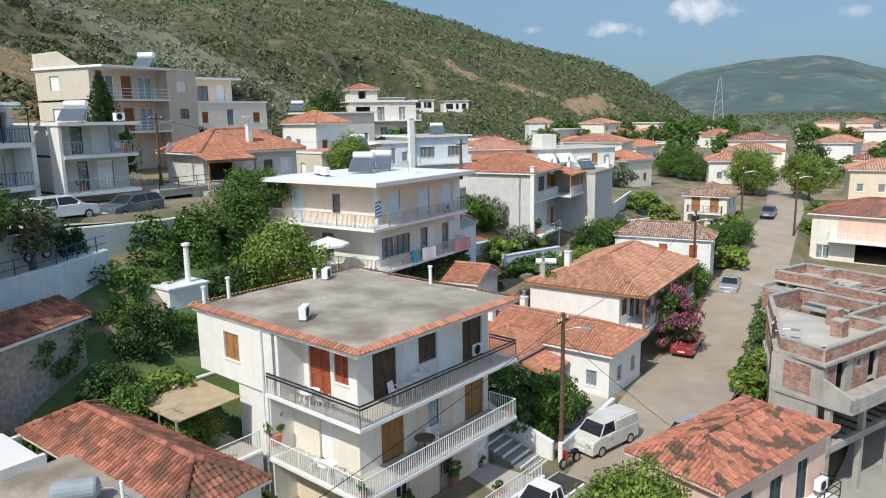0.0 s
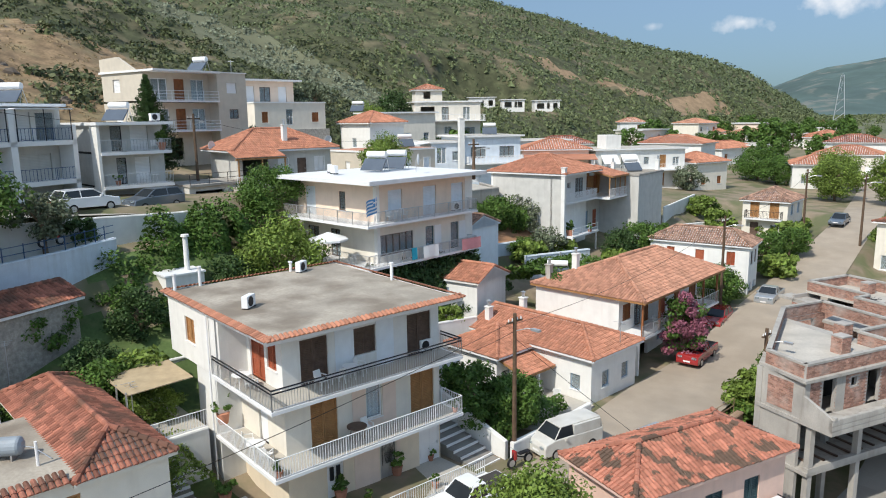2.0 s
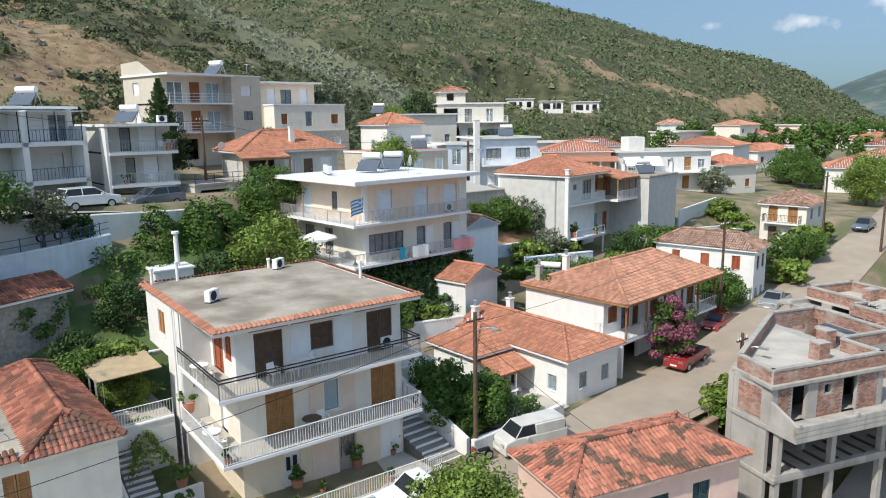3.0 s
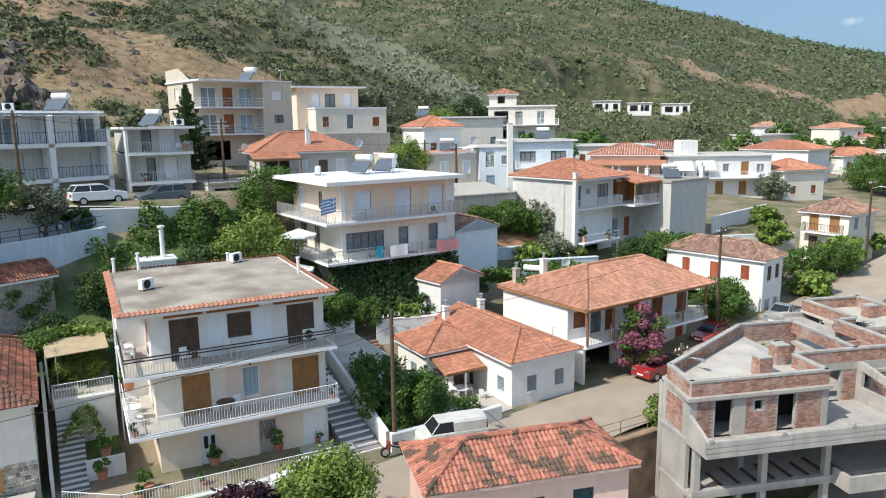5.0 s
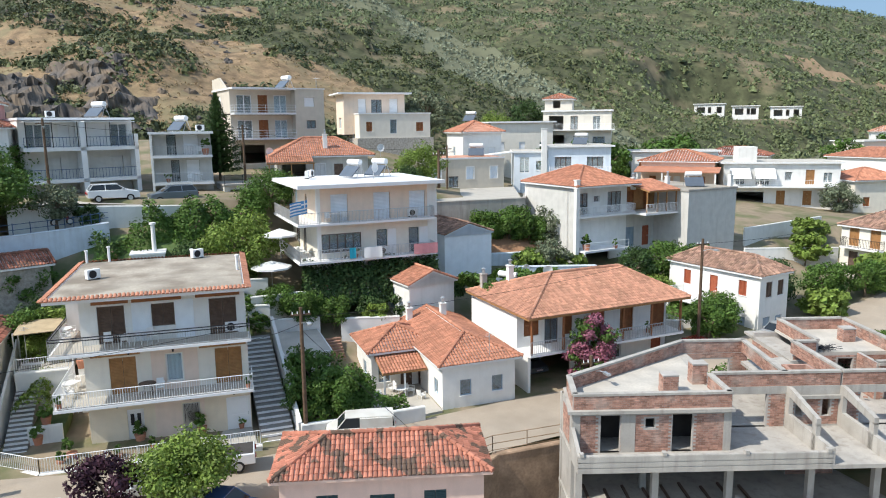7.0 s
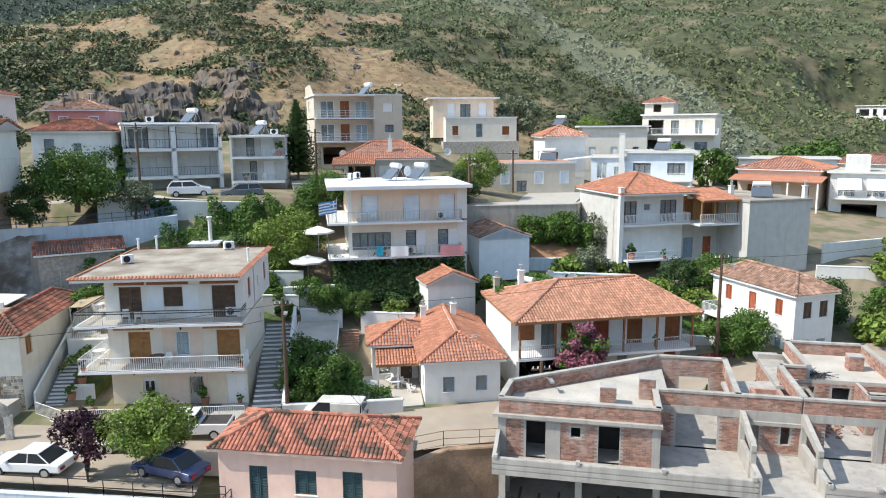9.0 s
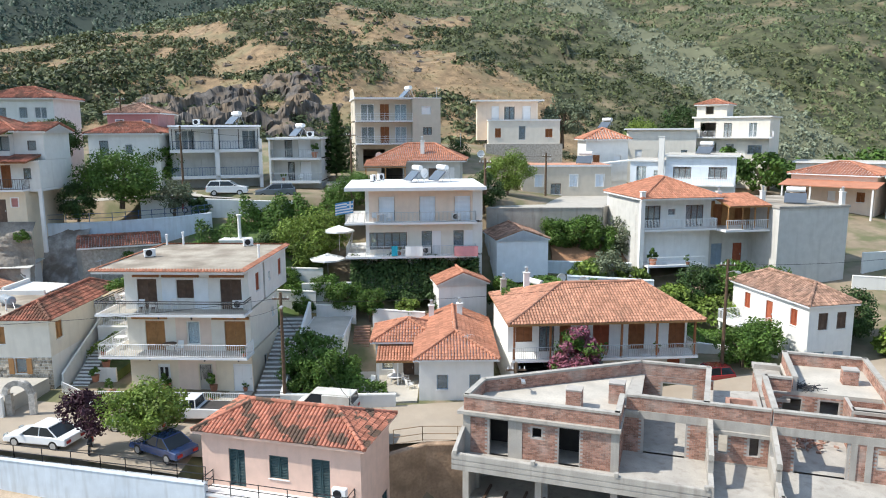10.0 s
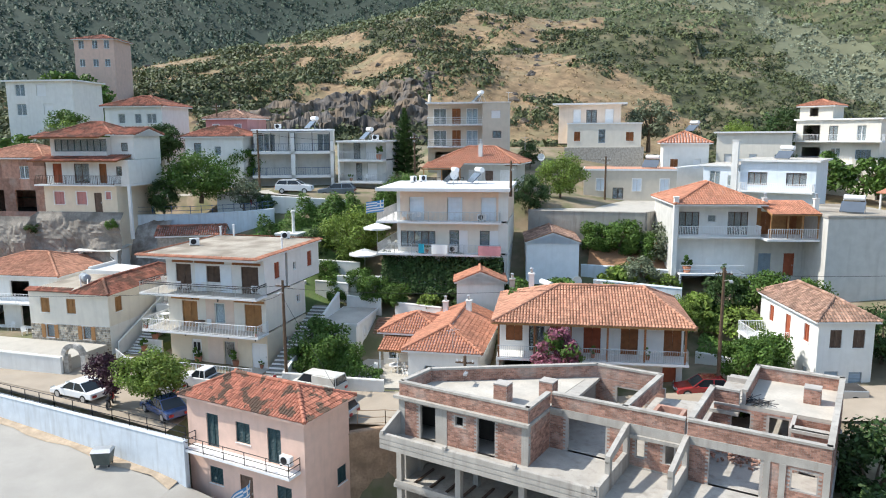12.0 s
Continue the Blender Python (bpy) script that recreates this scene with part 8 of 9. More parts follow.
scatter_field("orchard", fields, SHRUB_O, "olive trees and orchards on the valley floor", 30, 8, 0.8)
green = []
for k in range(900):
    x, y = HR.uniform(-118, -82), HR.uniform(96, 150)
    green.append((x - 0.35 * (y - 96), y, terrain(x - 0.35 * (y - 96), y), HR.uniform(1.2, 2.0)))
scatter_field("citrus_orchard", green, LEAF, "bright green citrus orchard behind the village", 34, 9, 0.9)
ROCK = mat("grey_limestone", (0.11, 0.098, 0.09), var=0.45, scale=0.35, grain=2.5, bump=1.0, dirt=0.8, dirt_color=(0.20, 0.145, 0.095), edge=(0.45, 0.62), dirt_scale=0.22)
rock = Geo()
NA, NR = 150, 60  # one continuous crag
for i in range(NA + 1):
    for j in range(NR + 1):
        az, r = 180 + 28 * i / NA, 97 + 52 * j / NR
        x, y = r * math.cos(radians(az)), K * CENTRE[1] + r * math.sin(radians(az))
        e = smooth(0, 0.25, i / NA) * smooth(1, 0.75, i / NA) * smooth(0, 0.12, j / NR) * smooth(1, 0.5, j / NR)
        c1, c2 = noise.noise((x * 0.09, y * 0.09, 1)), noise.noise((x * 0.3, y * 0.3, 2))
        c4 = noise.noise((x * 0.16, y * 0.16, 6))
        z = terrain(x, y) - 1.6 + (0.9 + 5.5 * (0.5 - abs(c1) * 1.2) + 4.0 * (0.3 - abs(c4) * 1.3) + 1.2 * (0.35 - abs(c2))) * e
        out = (1.5 * noise.noise((x * 0.25, y * 0.25, z * 0.5)) + 0.9 * abs(noise.noise((x * 0.6, y * 0.6, z * 0.9))) + 0.5 * noise.noise((x * 1.4, y * 1.4, z * 1.8))) * e
        up = 0.9 * noise.noise((y * 0.5, z * 0.7, x * 0.5)) * e
        rock.v.append((x + 1.3 * out, y + 0.5 * out + 0.5 * c2 * e, z + up))
rock.f += [(i * (NR + 1) + j, i * (NR + 1) + j + 1, (i + 1) * (NR + 1) + j + 1, (i + 1) * (NR + 1) + j) for i in range(NA) for j in range(NR)]
boulders = Geo()
for k in range(330):
    az = HR.uniform(174, 222)
    r = K * HR.uniform(86, 200)
    x, y = r * math.cos(radians(az)), K * CENTRE[1] + r * math.sin(radians(az))
    s = HR.uniform(0.4, 1.7)
    z = terrain(x, y) - 0.4 * s
    n = 7
    rg = lambda f, zz: [(x + math.cos(6.283 * i / n) * s * f * HR.uniform(0.6, 1.25), y + math.sin(6.283 * i / n) * s * f * HR.uniform(0.6, 1.25), zz + HR.uniform(-0.25, 0.25) * s) for i in range(n)]
    a, b, c = rg(1.1, z - 0.6 * s), rg(0.95, z + 0.35 * s), rg(0.4, z + 0.7 * s)
    boulders.wedge(a, b)
    boulders.wedge(b, c)
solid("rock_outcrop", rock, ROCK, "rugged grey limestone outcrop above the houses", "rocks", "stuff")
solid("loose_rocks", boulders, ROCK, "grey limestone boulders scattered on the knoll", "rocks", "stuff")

# weathered stone bank that carries the two houses above the sheds
BANK = mat("weathered_bank_stone", (0.27, 0.245, 0.215), var=0.4, scale=0.7, grain=5, bump=0.9, dirt=0.6, dirt_color=(0.12, 0.10, 0.075))
bank = Geo()
NB, NH = 90, 40
for i in range(NB + 1):
    for j in range(NH + 1):
        y, d = -11.0 + 20.4 * i / NB, 9.5 * j / NH
        c1, c2 = noise.noise((y * 0.35, d * 0.5, 5)), noise.noise((y * 1.3, d * 1.6, 6))
        out = 0.06 + 0.85 * smooth(-0.9, -1.3, y) + 0.15 * d
        shape = smooth(0, 0.12, j / NH)
        bank.v.append((out + (0.5 + 0.6 * c1 + 0.35 * abs(c2)) * shape, y, 0.02 - 0.5 * smooth(-0.9, -1.3, y) - d + 0.25 * c1 * shape))
bank.f += [(i * (NH + 1) + j, i * (NH + 1) + j + 1, (i + 1) * (NH + 1) + j + 1, (i + 1) * (NH + 1) + j) for i in range(NB) for j in range(NH)]
solid("rock_bank", bank, BANK, "weathered grey stone bank below the hillside houses", "rocks", "stuff", m=pose(-32.95, -4.95, 14.6, 0, 0, 4))
for key, y, d, s in (("bush", -7.5, 0.3, 0.6), ("darkbush", -1.0, 1.2, 0.55), ("bush", 8.6, 0.6, 0.6)):
    q = pose(-32.95, -4.95, 14.6, 0, 0, 4) @ Vector((1.15 + 0.15 * d, y, -d - 0.9))
    plant(key, q.x, q.y, q.z, s)
for x, y, s in ((-55.0, -35.0, 1.5), (-54.0, -31.5, 1.4), (-55.5, -28.5, 1.5), (-54.5, -38.5, 1.5), (-60.0, -26.0, 1.3), (-99.0, -55.0, 1.1), (-97.5, -51.5, 1.2), (-98.0, -48.0, 1.0), (-92.0, -46.0, 1.2), (-88.0, -42.0, 1.1)):
    plant("far", x, y, None, s)
for x, y, s in ((-97.0, -60.5, 2.3), (-96.5, -57.0, 2.6), (-97.0, -53.5, 2.5), (-97.5, -50.0, 2.2)):
    plant("far", x, y, None, s, "tall green tree below the hillside house")
for x, y, s in ((-77.5, 84.0, 1.5), (-75.0, 88.5, 1.4), (-79.5, 79.0, 1.4), (-80.0, 92.0, 1.3)):
    plant("far", x, y, None, s)
plant("citrus", -52.6, 8.4, None, 1.3)
plant("dark", -53.4, 7.0, None, 1.2)


# ---------- vehicles ----------
def paint(name, c, rough=0.25, metal=0.0):
    m = mat(name, c, rough=rough, var=0.03, bump=0.0, metal=metal, spec=0.5)
    m.node_tree.nodes["Principled BSDF"].inputs["Coat Weight"].default_value = 0.6
    return m


CARGLASS = bpy.data.materials.new("tinted_car_glass")
CARGLASS.use_nodes = True
_b = CARGLASS.node_tree.nodes["Principled BSDF"]
_b.inputs["Base Color"].default_value = (0.02, 0.025, 0.03, 1)
_b.inputs["Roughness"].default_value = 0.06


def car(label, x, y, z, rot, colour, L=4.4, W=1.78, H=1.6, kind="suv", category="car"):
    """Body of lofted side sections (length along local x, front at +x), glasshouse, wheels, lamps."""
    c = thing("car", pose(x, y, z, 0, 0, rot), label, category)
    zb, zw = 0.28, 1.02 if H > 1.5 else 0.82
    hw = W / 2
    if kind == "van":
        prof = [(-L / 2, zb), (-L / 2, 1.1), (-L / 2 + 0.03, 1.2), (L / 2 - 0.75, 1.2), (L / 2 - 0.1, 1.05), (L / 2, 0.8), (L / 2, zb)]
        roof = [(-L / 2 + 0.05, 1.2), (-L / 2 + 0.15, H), (L / 2 - 1.25, H), (L / 2 - 0.72, 1.2)]
    elif kind == "sedan":
        prof = [(-L / 2, zb + 0.1), (-L / 2 + 0.02, zw + 0.02), (-L / 2 + 0.75, zw + 0.08), (L / 2 - 1.25, zw + 0.03), (L / 2 - 0.15, zw - 0.16), (L / 2, zb + 0.2), (L / 2 - 0.05, zb)]
        roof = [(-L / 2 + 0.6, zw + 0.06), (-L / 2 + 1.35, H), (L / 2 - 2.15, H), (L / 2 - 1.25, zw + 0.02)]
    elif kind == "pickup":
        prof = [(-L / 2, zb + 0.15), (-L / 2, zw), (-L / 2 + 0.05, zw + 0.02), (L / 2 - 1.2, zw + 0.05), (L / 2 - 0.1, zw - 0.08), (L / 2, zb + 0.2), (L / 2 - 0.05, zb)]
        roof = [(-0.35, zw + 0.02), (-0.25, H), (L / 2 - 1.85, H), (L / 2 - 1.25, zw + 0.04)]
    else:
        prof = [(-L / 2, zb + 0.15), (-L / 2 + 0.03, zw + 0.05), (-L / 2 + 0.2, zw + 0.1), (L / 2 - 1.1, zw + 0.06), (L / 2 - 0.12, zw - 0.12), (L / 2, zb + 0.2), (L / 2 - 0.05, zb)]
        roof = [(-L / 2 + 0.12, zw + 0.08), (-L / 2 + 0.5, H - 0.03), (-L / 2 + 1.2, H), (L / 2 - 1.9, H - 0.02), (L / 2 - 1.12, zw + 0.05)]
    g = Geo().wedge([(px, -hw, pz) for px, pz in prof], [(px, hw, pz) for px, pz in prof])
    bevel(part("body", g, colour, c), 0.07, 3)
    tw = hw - 0.2
    g = Geo()
    k = len(roof)
    g.v += [(px, -(hw - 0.05 if pz < H - 0.1 else tw), pz) for px, pz in roof] + [(px, (hw - 0.05 if pz < H - 0.1 else tw), pz) for px, pz in roof]
    g.f += [tuple(range(k)), tuple(reversed(range(k, 2 * k)))] + [(i, k + i, k + (i + 1) % k, (i + 1) % k) for i in range(k)]
    bevel(part("glasshouse", g, CARGLASS, c), 0.03, 2)
    tops = [p for p in roof if p[1] > H - 0.1]
    g = Geo().box(tops[0][0] - 0.05, tops[-1][0] + 0.05, -tw - 0.01, tw + 0.01, H - 0.045, H + 0.03)
    bevel(part("roof_panel", g, colour, c), 0.03, 2)
    for s in (-1, 1):
        for px, pz in ((tops[0][0], 0), (tops[-1][0], 0), ((tops[0][0] + tops[-1][0]) / 2, 0)):
            q = roof[-1] if px == tops[-1][0] else (roof[0] if px == tops[0][0] else (px, zw))
            part("pillar", Geo().tube((q[0], s * (hw - 0.045), q[1]), (px, s * (tw + 0.005), H - 0.02), 0.035, k=6), colour, c)
    if kind == "van":
        part("side_panel", Geo().box(-L / 2 + 0.2, L / 2 - 2.1, -hw + 0.02, hw - 0.02, 1.15, H - 0.03), colour, c)
    if kind == "pickup":
        part("load_bed", Geo().box(-L / 2 + 0.1, -0.45, -hw + 0.1, hw - 0.1, zw - 0.02, zw + 0.035), DARKIN, c)
    for sx in (-1, 1):
        for sy in (-1, 1):
            cx, cy, r = sx * L * 0.305, sy * (hw - 0.1), 0.33
            w = part("wheel", Geo().tube((cx, cy - 0.11, r), (cx, cy + 0.11, r), r, k=18), TYRE, c)
            part("rim", Geo().tube((cx, cy + sy * 0.09, r), (cx, cy + sy * 0.125, r), r * 0.64, k=14), GALV, w)
        for sy in (-1, 1):
            part("headlight" if sx > 0 else "tail_light", Geo().box(sx * L / 2 - 0.06, sx * L / 2 + 0.02, sy * (hw - 0.3) - 0.16, sy * (hw - 0.3) + 0.16, zw - 0.28, zw - 0.12), GLASS if sx > 0 else REDL, c)
    for s in (-1, 1):
        part("mirror", Geo().box(L / 2 - 1.55, L / 2 - 1.42, s * (hw + 0.02) - 0.1, s * (hw + 0.02) + 0.1, zw + 0.04, zw + 0.18), colour, c)
    part("number_plate", Geo().box(L / 2 - 0.01, L / 2 + 0.025, -0.26, 0.26, zb + 0.18, zb + 0.29), WPAINT, c)
    return c


REDL = mat("red_lamp_plastic", (0.35, 0.02, 0.02), rough=0.3, var=0.05, bump=0.0)
P_WHITE, P_SILVER, P_GREY = paint("white_car_paint", (0.78, 0.79, 0.8)), paint("silver_car_paint", (0.45, 0.46, 0.47), 0.3, 0.5), paint("blue_grey_car_paint", (0.16, 0.19, 0.23), 0.3, 0.5)
P_OLD = mat("faded_van_paint", (0.60, 0.59, 0.55), rough=0.45, var=0.08, dirt=0.4, dirt_color=(0.32, 0.25, 0.18))
P_BLUE, P_RED = paint("blue_car_paint", (0.03, 0.06, 0.16)), paint("red_car_paint", (0.32, 0.025, 0.025))
car("white crossover parked on the upper street", -46.7, 18.2, 15.83, 103, P_WHITE)
car("grey estate crossover parked on the upper street", -47.5, 23.3, 15.42, 283, P_GREY)
car("white saloon parked by the railing", -11.0, 17.1, 3.3, 257, P_WHITE, 4.7, 1.8, 1.42, "sedan")
car("silver compact car under the street tree", -13.2, 22.2, 3.3, 262, P_SILVER, 4.1, 1.7, 1.45, "sedan")
car("blue saloon parked under the street tree", -9.7, 25.2, 3.2, 240, P_BLUE, 4.4, 1.72, 1.42, "sedan")
car("white pickup truck parked at the terrace wall", -15.0, 25.3, 3.25, 266, P_WHITE, 4.7, 1.7, 1.62, "pickup", "pickup truck")
car("old off-white van with a dented body", -16.2, 34.1, 3.0, 258, P_OLD, 4.3, 1.66, 1.8, "van", "van")
car("red pickup under the bougainvillea", -18.3, 53.4, 3.1, 278, P_RED, 4.5, 1.7, 1.55, "pickup", "pickup truck")
car("silver pickup on the street", -20.2, 70.7, 4.15, 280, P_SILVER, 4.6, 1.72, 1.6, "pickup", "pickup truck")
car("dark saloon far along the street", -24.3, 100.4, 7.92, 276, P_GREY, 4.3, 1.72, 1.45, "sedan")
car("dark red hatchback parked at the house wall", -21.2, 62.4, 3.5, 280, P_RED, 3.9, 1.65, 1.45, "suv")
car("silver hatchback behind the pink house", -12.4, 36.6, 3.0, 262, P_SILVER, 4.0, 1.7, 1.48, "suv")
car("grey hatchback in the shaded carport", -24.5, 49.5, 3.0, 5, P_GREY, 3.9, 1.65, 1.45, "suv")
car("white tipper van in an open garage", -53.6, 31.0, 14.02, 250, P_WHITE, 4.2, 1.7, 1.7, "pickup", "pickup truck")


def motorbike(x, y, z, rot, label):
    b = thing("motorbike", pose(x, y, z, 0, 0, rot), label, "motorbike")
    for s in (-0.6, 0.6):
        w = part("wheel", Geo().tube((s, -0.05, 0.3), (s, 0.05, 0.3), 0.3, k=16), TYRE, b)
        part("rim", Geo().tube((s, -0.055, 0.3), (s, 0.055, 0.3), 0.2, k=12), GALV, w)
    part("frame", Geo().path([(0.6, 0, 0.3), (0.45, 0, 0.95), (0.2, 0, 0.6), (-0.6, 0, 0.3)], 0.04), BLACKM, b)
    bevel(part("seat", Geo().box(-0.65, 0.1, -0.13, 0.13, 0.66, 0.78), BLACKM, b), 0.04)
    bevel(part("fairing", Geo().box(0.3, 0.5, -0.15, 0.15, 0.45, 1.0), P_RED, b), 0.05)
    part("handlebar", Geo().tube((0.42, -0.33, 1.05), (0.42, 0.33, 1.05), 0.02), GALV, b)


motorbike(-9.9, 20.6, 3.3, 200, "small dark scooter by the railing")
motorbike(-16.6, 30.6, 3.1, 262, "small red motorbike at the garden wall")
motorbike(-41.8, 14.6, 14.4, 110, "dark scooter on the terrace steps")

# ---------- poles, wires ----------
def wooden_pole(x, y, z, h, lean=0, label="weathered wooden utility pole"):
    p = thing("utility_pole", pose(x, y, z, lean, 0, 0), label, "utility pole")
    part("shaft", Geo().tube((0, 0, -0.8), (0, 0, h), 0.15, 0.10, 10), POLEM, p)
    ca = part("crossarm", Geo().box(-0.06, 0.06, -0.6, 0.6, h - 0.5, h - 0.4), POLEM, p)
    for s in (-0.5, -0.2, 0.2, 0.5):
        part("insulator", Geo().tube((0, s, h - 0.4), (0, s, h - 0.25), 0.04, 0.03), WPAINT, ca)
    lamp = part("lamp_arm", Geo().path([(0, 0, h - 1.0), (0.7, 0.2, h - 0.75), (1.1, 0.3, h - 0.75)], 0.03), GALV, p)
    part("lamp_head", Geo().box(0.95, 1.5, 0.2, 0.42, h - 0.82, h - 0.7), GALV, lamp)
    return p


poles = [(-17.3, 30.9, 3.0, 8.6), (-21.6, 63.6, 3.4, 9.7), (-10.4, 46.8, 2.6, 6.2), (-48.2, 12.8, 16.0, 7.4), (-56.0, 30.6, 16.2, 6.5), (-57.3, 54.5, 14.4, 5.6), (-25.5, 92, 7.4, 8.0), (-19.2, 92, 7.0, 8.0), (-35.5, 46.0, 17.6, 2.6), (-55.5, 3.0, 19.5, 7.5)]
for x, y, z, h_ in poles:
    wooden_pole(x, y, z, h_)
CABLE = mat("black_cable", (0.02, 0.02, 0.02), rough=0.6, var=0.1, bump=0.0)


def cable(a, b, sag=0.5, r=0.015):
    g = Geo()
    a, b = Vector(a), Vector(b)
    pts = [a.lerp(b, k / 14) - Vector((0, 0, sag * 4 * (k / 14) * (1 - k / 14))) for k in range(15)]
    g.path(pts, r, 5)
    solid("cable", g, CABLE, "thin black overhead cable", "cable", "structure")


cable((-17.3, 30.9, 11.2), (-15.0, -8.0, 9.6), 0.8)
cable((-17.3, 30.9, 11.0), (-21.6, 63.6, 12.7), 0.9)
cable((-17.3, 30.9, 10.2), (-13.0, 38.0, 3.0), 0.1)
cable((-17.3, 30.9, 10.6), (-18.9, 28.0, 9.4), 0.1)
cable((-48.2, 12.8, 23.0), (-56.0, 30.6, 22.3), 0.6)
cable((-56.0, 30.6, 22.3), (-57.3, 54.5, 19.6), 0.9)
cable((-21.6, 63.6, 12.7), (-25.5, 92, 14.8), 0.9)

# ---------- roof gear ----------
SOLAR = mat("solar_collector_glass", (0.10, 0.12, 0.15), rough=0.12, var=0.1, bump=0.0, spec=0.6)


def heater(x, y, z, rot, label="solar water heater with a silver tank"):
    s = thing("solar_heater", pose(x, y, z, 0, 0, rot), label, "solar heater")
    for e in (-0.9, 0.9):
        part("stand", Geo().tube((0, e, 0), (-0.5, e, 1.2), 0.025).tube((-1.0, e, 0), (-0.5, e, 1.2), 0.025), GALV, s)
    part("panel", Geo().wedge([(0.55, -1.0, 0.12), (0.55, 1.0, 0.12), (-0.35, 1.0, 1.0), (-0.35, -1.0, 1.0)], [(0.62, -1.0, 0.19), (0.62, 1.0, 0.19), (-0.28, 1.0, 1.07), (-0.28, -1.0, 1.07)]), SOLAR, s)
    part("tank", Geo().tube((-0.5, -0.85, 1.4), (-0.5, 0.85, 1.4), 0.27, k=16), WPAINT, s, smooth=False)
    for e in (-0.87, 0.85):
        part("tank_end", Geo().tube((-0.5, e, 1.4), (-0.5, e + 0.02, 1.4), 0.25, k=16), WPAINT, s)


for x, y, z, rot in ((-40.19, 38.98, 17.68, 0), (-40.59, 41.5, 17.68, 5), (-56.3, 24.0, 22.04, 13), (-56.6, 16.2, 23.52, 20), (-67.6, 36.5, 27.1, 0), (-61.5, 60.0, 18.37, 40), (-39.8, 77.0, 15.36, 40), (-62.0, 75.6, 19.5, 20), (-80.5, 66.5, 22.9, 10), (-29.3, 49.7, 8.3, 10)):
    heater(x, y, z, rot - 65)


def roof_tank(x, y, z, rot):
    """A lying steel tank with dished ends on two cradles, with its pipe."""
    s = thing("water_tank", pose(x, y, z, 0, 0, rot), "grey-blue steel water tank lying on a flat roof", "water tank")
    g = Geo()
    for a, b, ra, rb in ((-0.78, -0.70, 0.2, 0.34), (-0.70, -0.62, 0.34, 0.38), (-0.62, 0.62, 0.38, 0.38), (0.62, 0.70, 0.38, 0.34), (0.70, 0.78, 0.34, 0.2)):
        g.tube((0, a, 0.52), (0, b, 0.52), ra, rb, 18)
    part("tank", g, mat("tank_paint", (0.30, 0.34, 0.38), rough=0.4, var=0.1, dirt=0.4, dirt_color=(0.2, 0.19, 0.18)), s)
    for e in (-0.45, 0.4):
        part("cradle", Geo().box(-0.3, 0.3, e, e + 0.06, 0, 0.24), GALV, s)
    part("label_panel", Geo().box(0.365, 0.39, -0.3, 0.3, 0.42, 0.62), WPAINT, s)
    part("pipe", Geo().tube((0, -0.7, 0.5), (-0.1, -1.2, 0.45), 0.025).tube((-0.1, -1.2, 0.45), (-0.3, -1.9, 0.03), 0.025), GALV, s)
    part("vent_pipe", Geo().tube((-0.8, -1.6, 0.0), (-0.8, -1.6, 1.0), 0.06), WPAINT, s)


roof_tank(-23.3, 7.7, 9.15, 145)


def ac_unit(x, y, z, rot):
    a = thing("air_conditioner", pose(x, y, z, 0, 0, rot), "white air-conditioner outdoor unit", "air conditioner")
    bevel(part("case", Geo().box(-0.17, 0.17, -0.42, 0.42, 0.08, 0.68), WPAINT, a), 0.02)
    part("grille", Geo().tube((0.17, -0.08, 0.38), (0.185, -0.08, 0.38), 0.25, k=18), BLACKM, a)
    for e in (-0.35, 0.29):
        part("foot", Geo().box(-0.2, 0.2, e, e + 0.06, 0, 0.08), BLACKM, a)


for x, y, z, rot in ((-24.2, 18.9, 12.9, 35), (-29.6, 25.2, 12.9, 30), (-20.3, 27.0, 9.68, 0), (-34.69, 40.51, 11.28, 0), (-34.91, 43.31, 14.43, 0), (-41.73, 35.58, 17.73, 60), (-40.18, 34.97, 17.73, 80), (-53.6, 26.2, 22.04, 13), (-5.3, 36.7, 2.65, -15), (-54.6, 12.4, 23.52, 20)):
    ac_unit(x, y, z, rot)


def dish(x, y, z, rot):
    d = thing("satellite_dish", pose(x, y, z, 0, 0, rot), "white satellite dish on a short mast", "satellite dish")
    part("mast", Geo().tube((0, 0, 0), (0, 0, 1.0), 0.025), GALV, d)
    g = Geo()
    n = 16
    for k in range(3):
        r0, r1 = 0.15 * k, 0.15 * (k + 1)
        for i in range(n):
            a, b = 6.283 * i / n, 6.283 * (i + 1) / n
            P = lambda r, t: (0.1 + r * r * 0.5, r * math.cos(t), 1.05 + r * math.sin(t))
            g.quad(P(r0, a), P(r1, a), P(r1, b), P(r0, b))
    o = part("reflector", g, WPAINT, d)
    md = o.modifiers.new("solid", "SOLIDIFY")
    md.thickness = 0.02
    part("arm", Geo().tube((0.1, 0, 0.7), (0.5, 0, 1.05), 0.015), GALV, d)


for x, y, z, rot in ((-31.5, 52.6, 8.6, 20), (-31.0, 54.6, 8.4, -10), (-59.5, 33.6, 18.6, 20), (-58.5, 46.5, 18.8, 0), (-36.27, 40.2, 17.73, 40)):
    dish(x, y, z, rot)


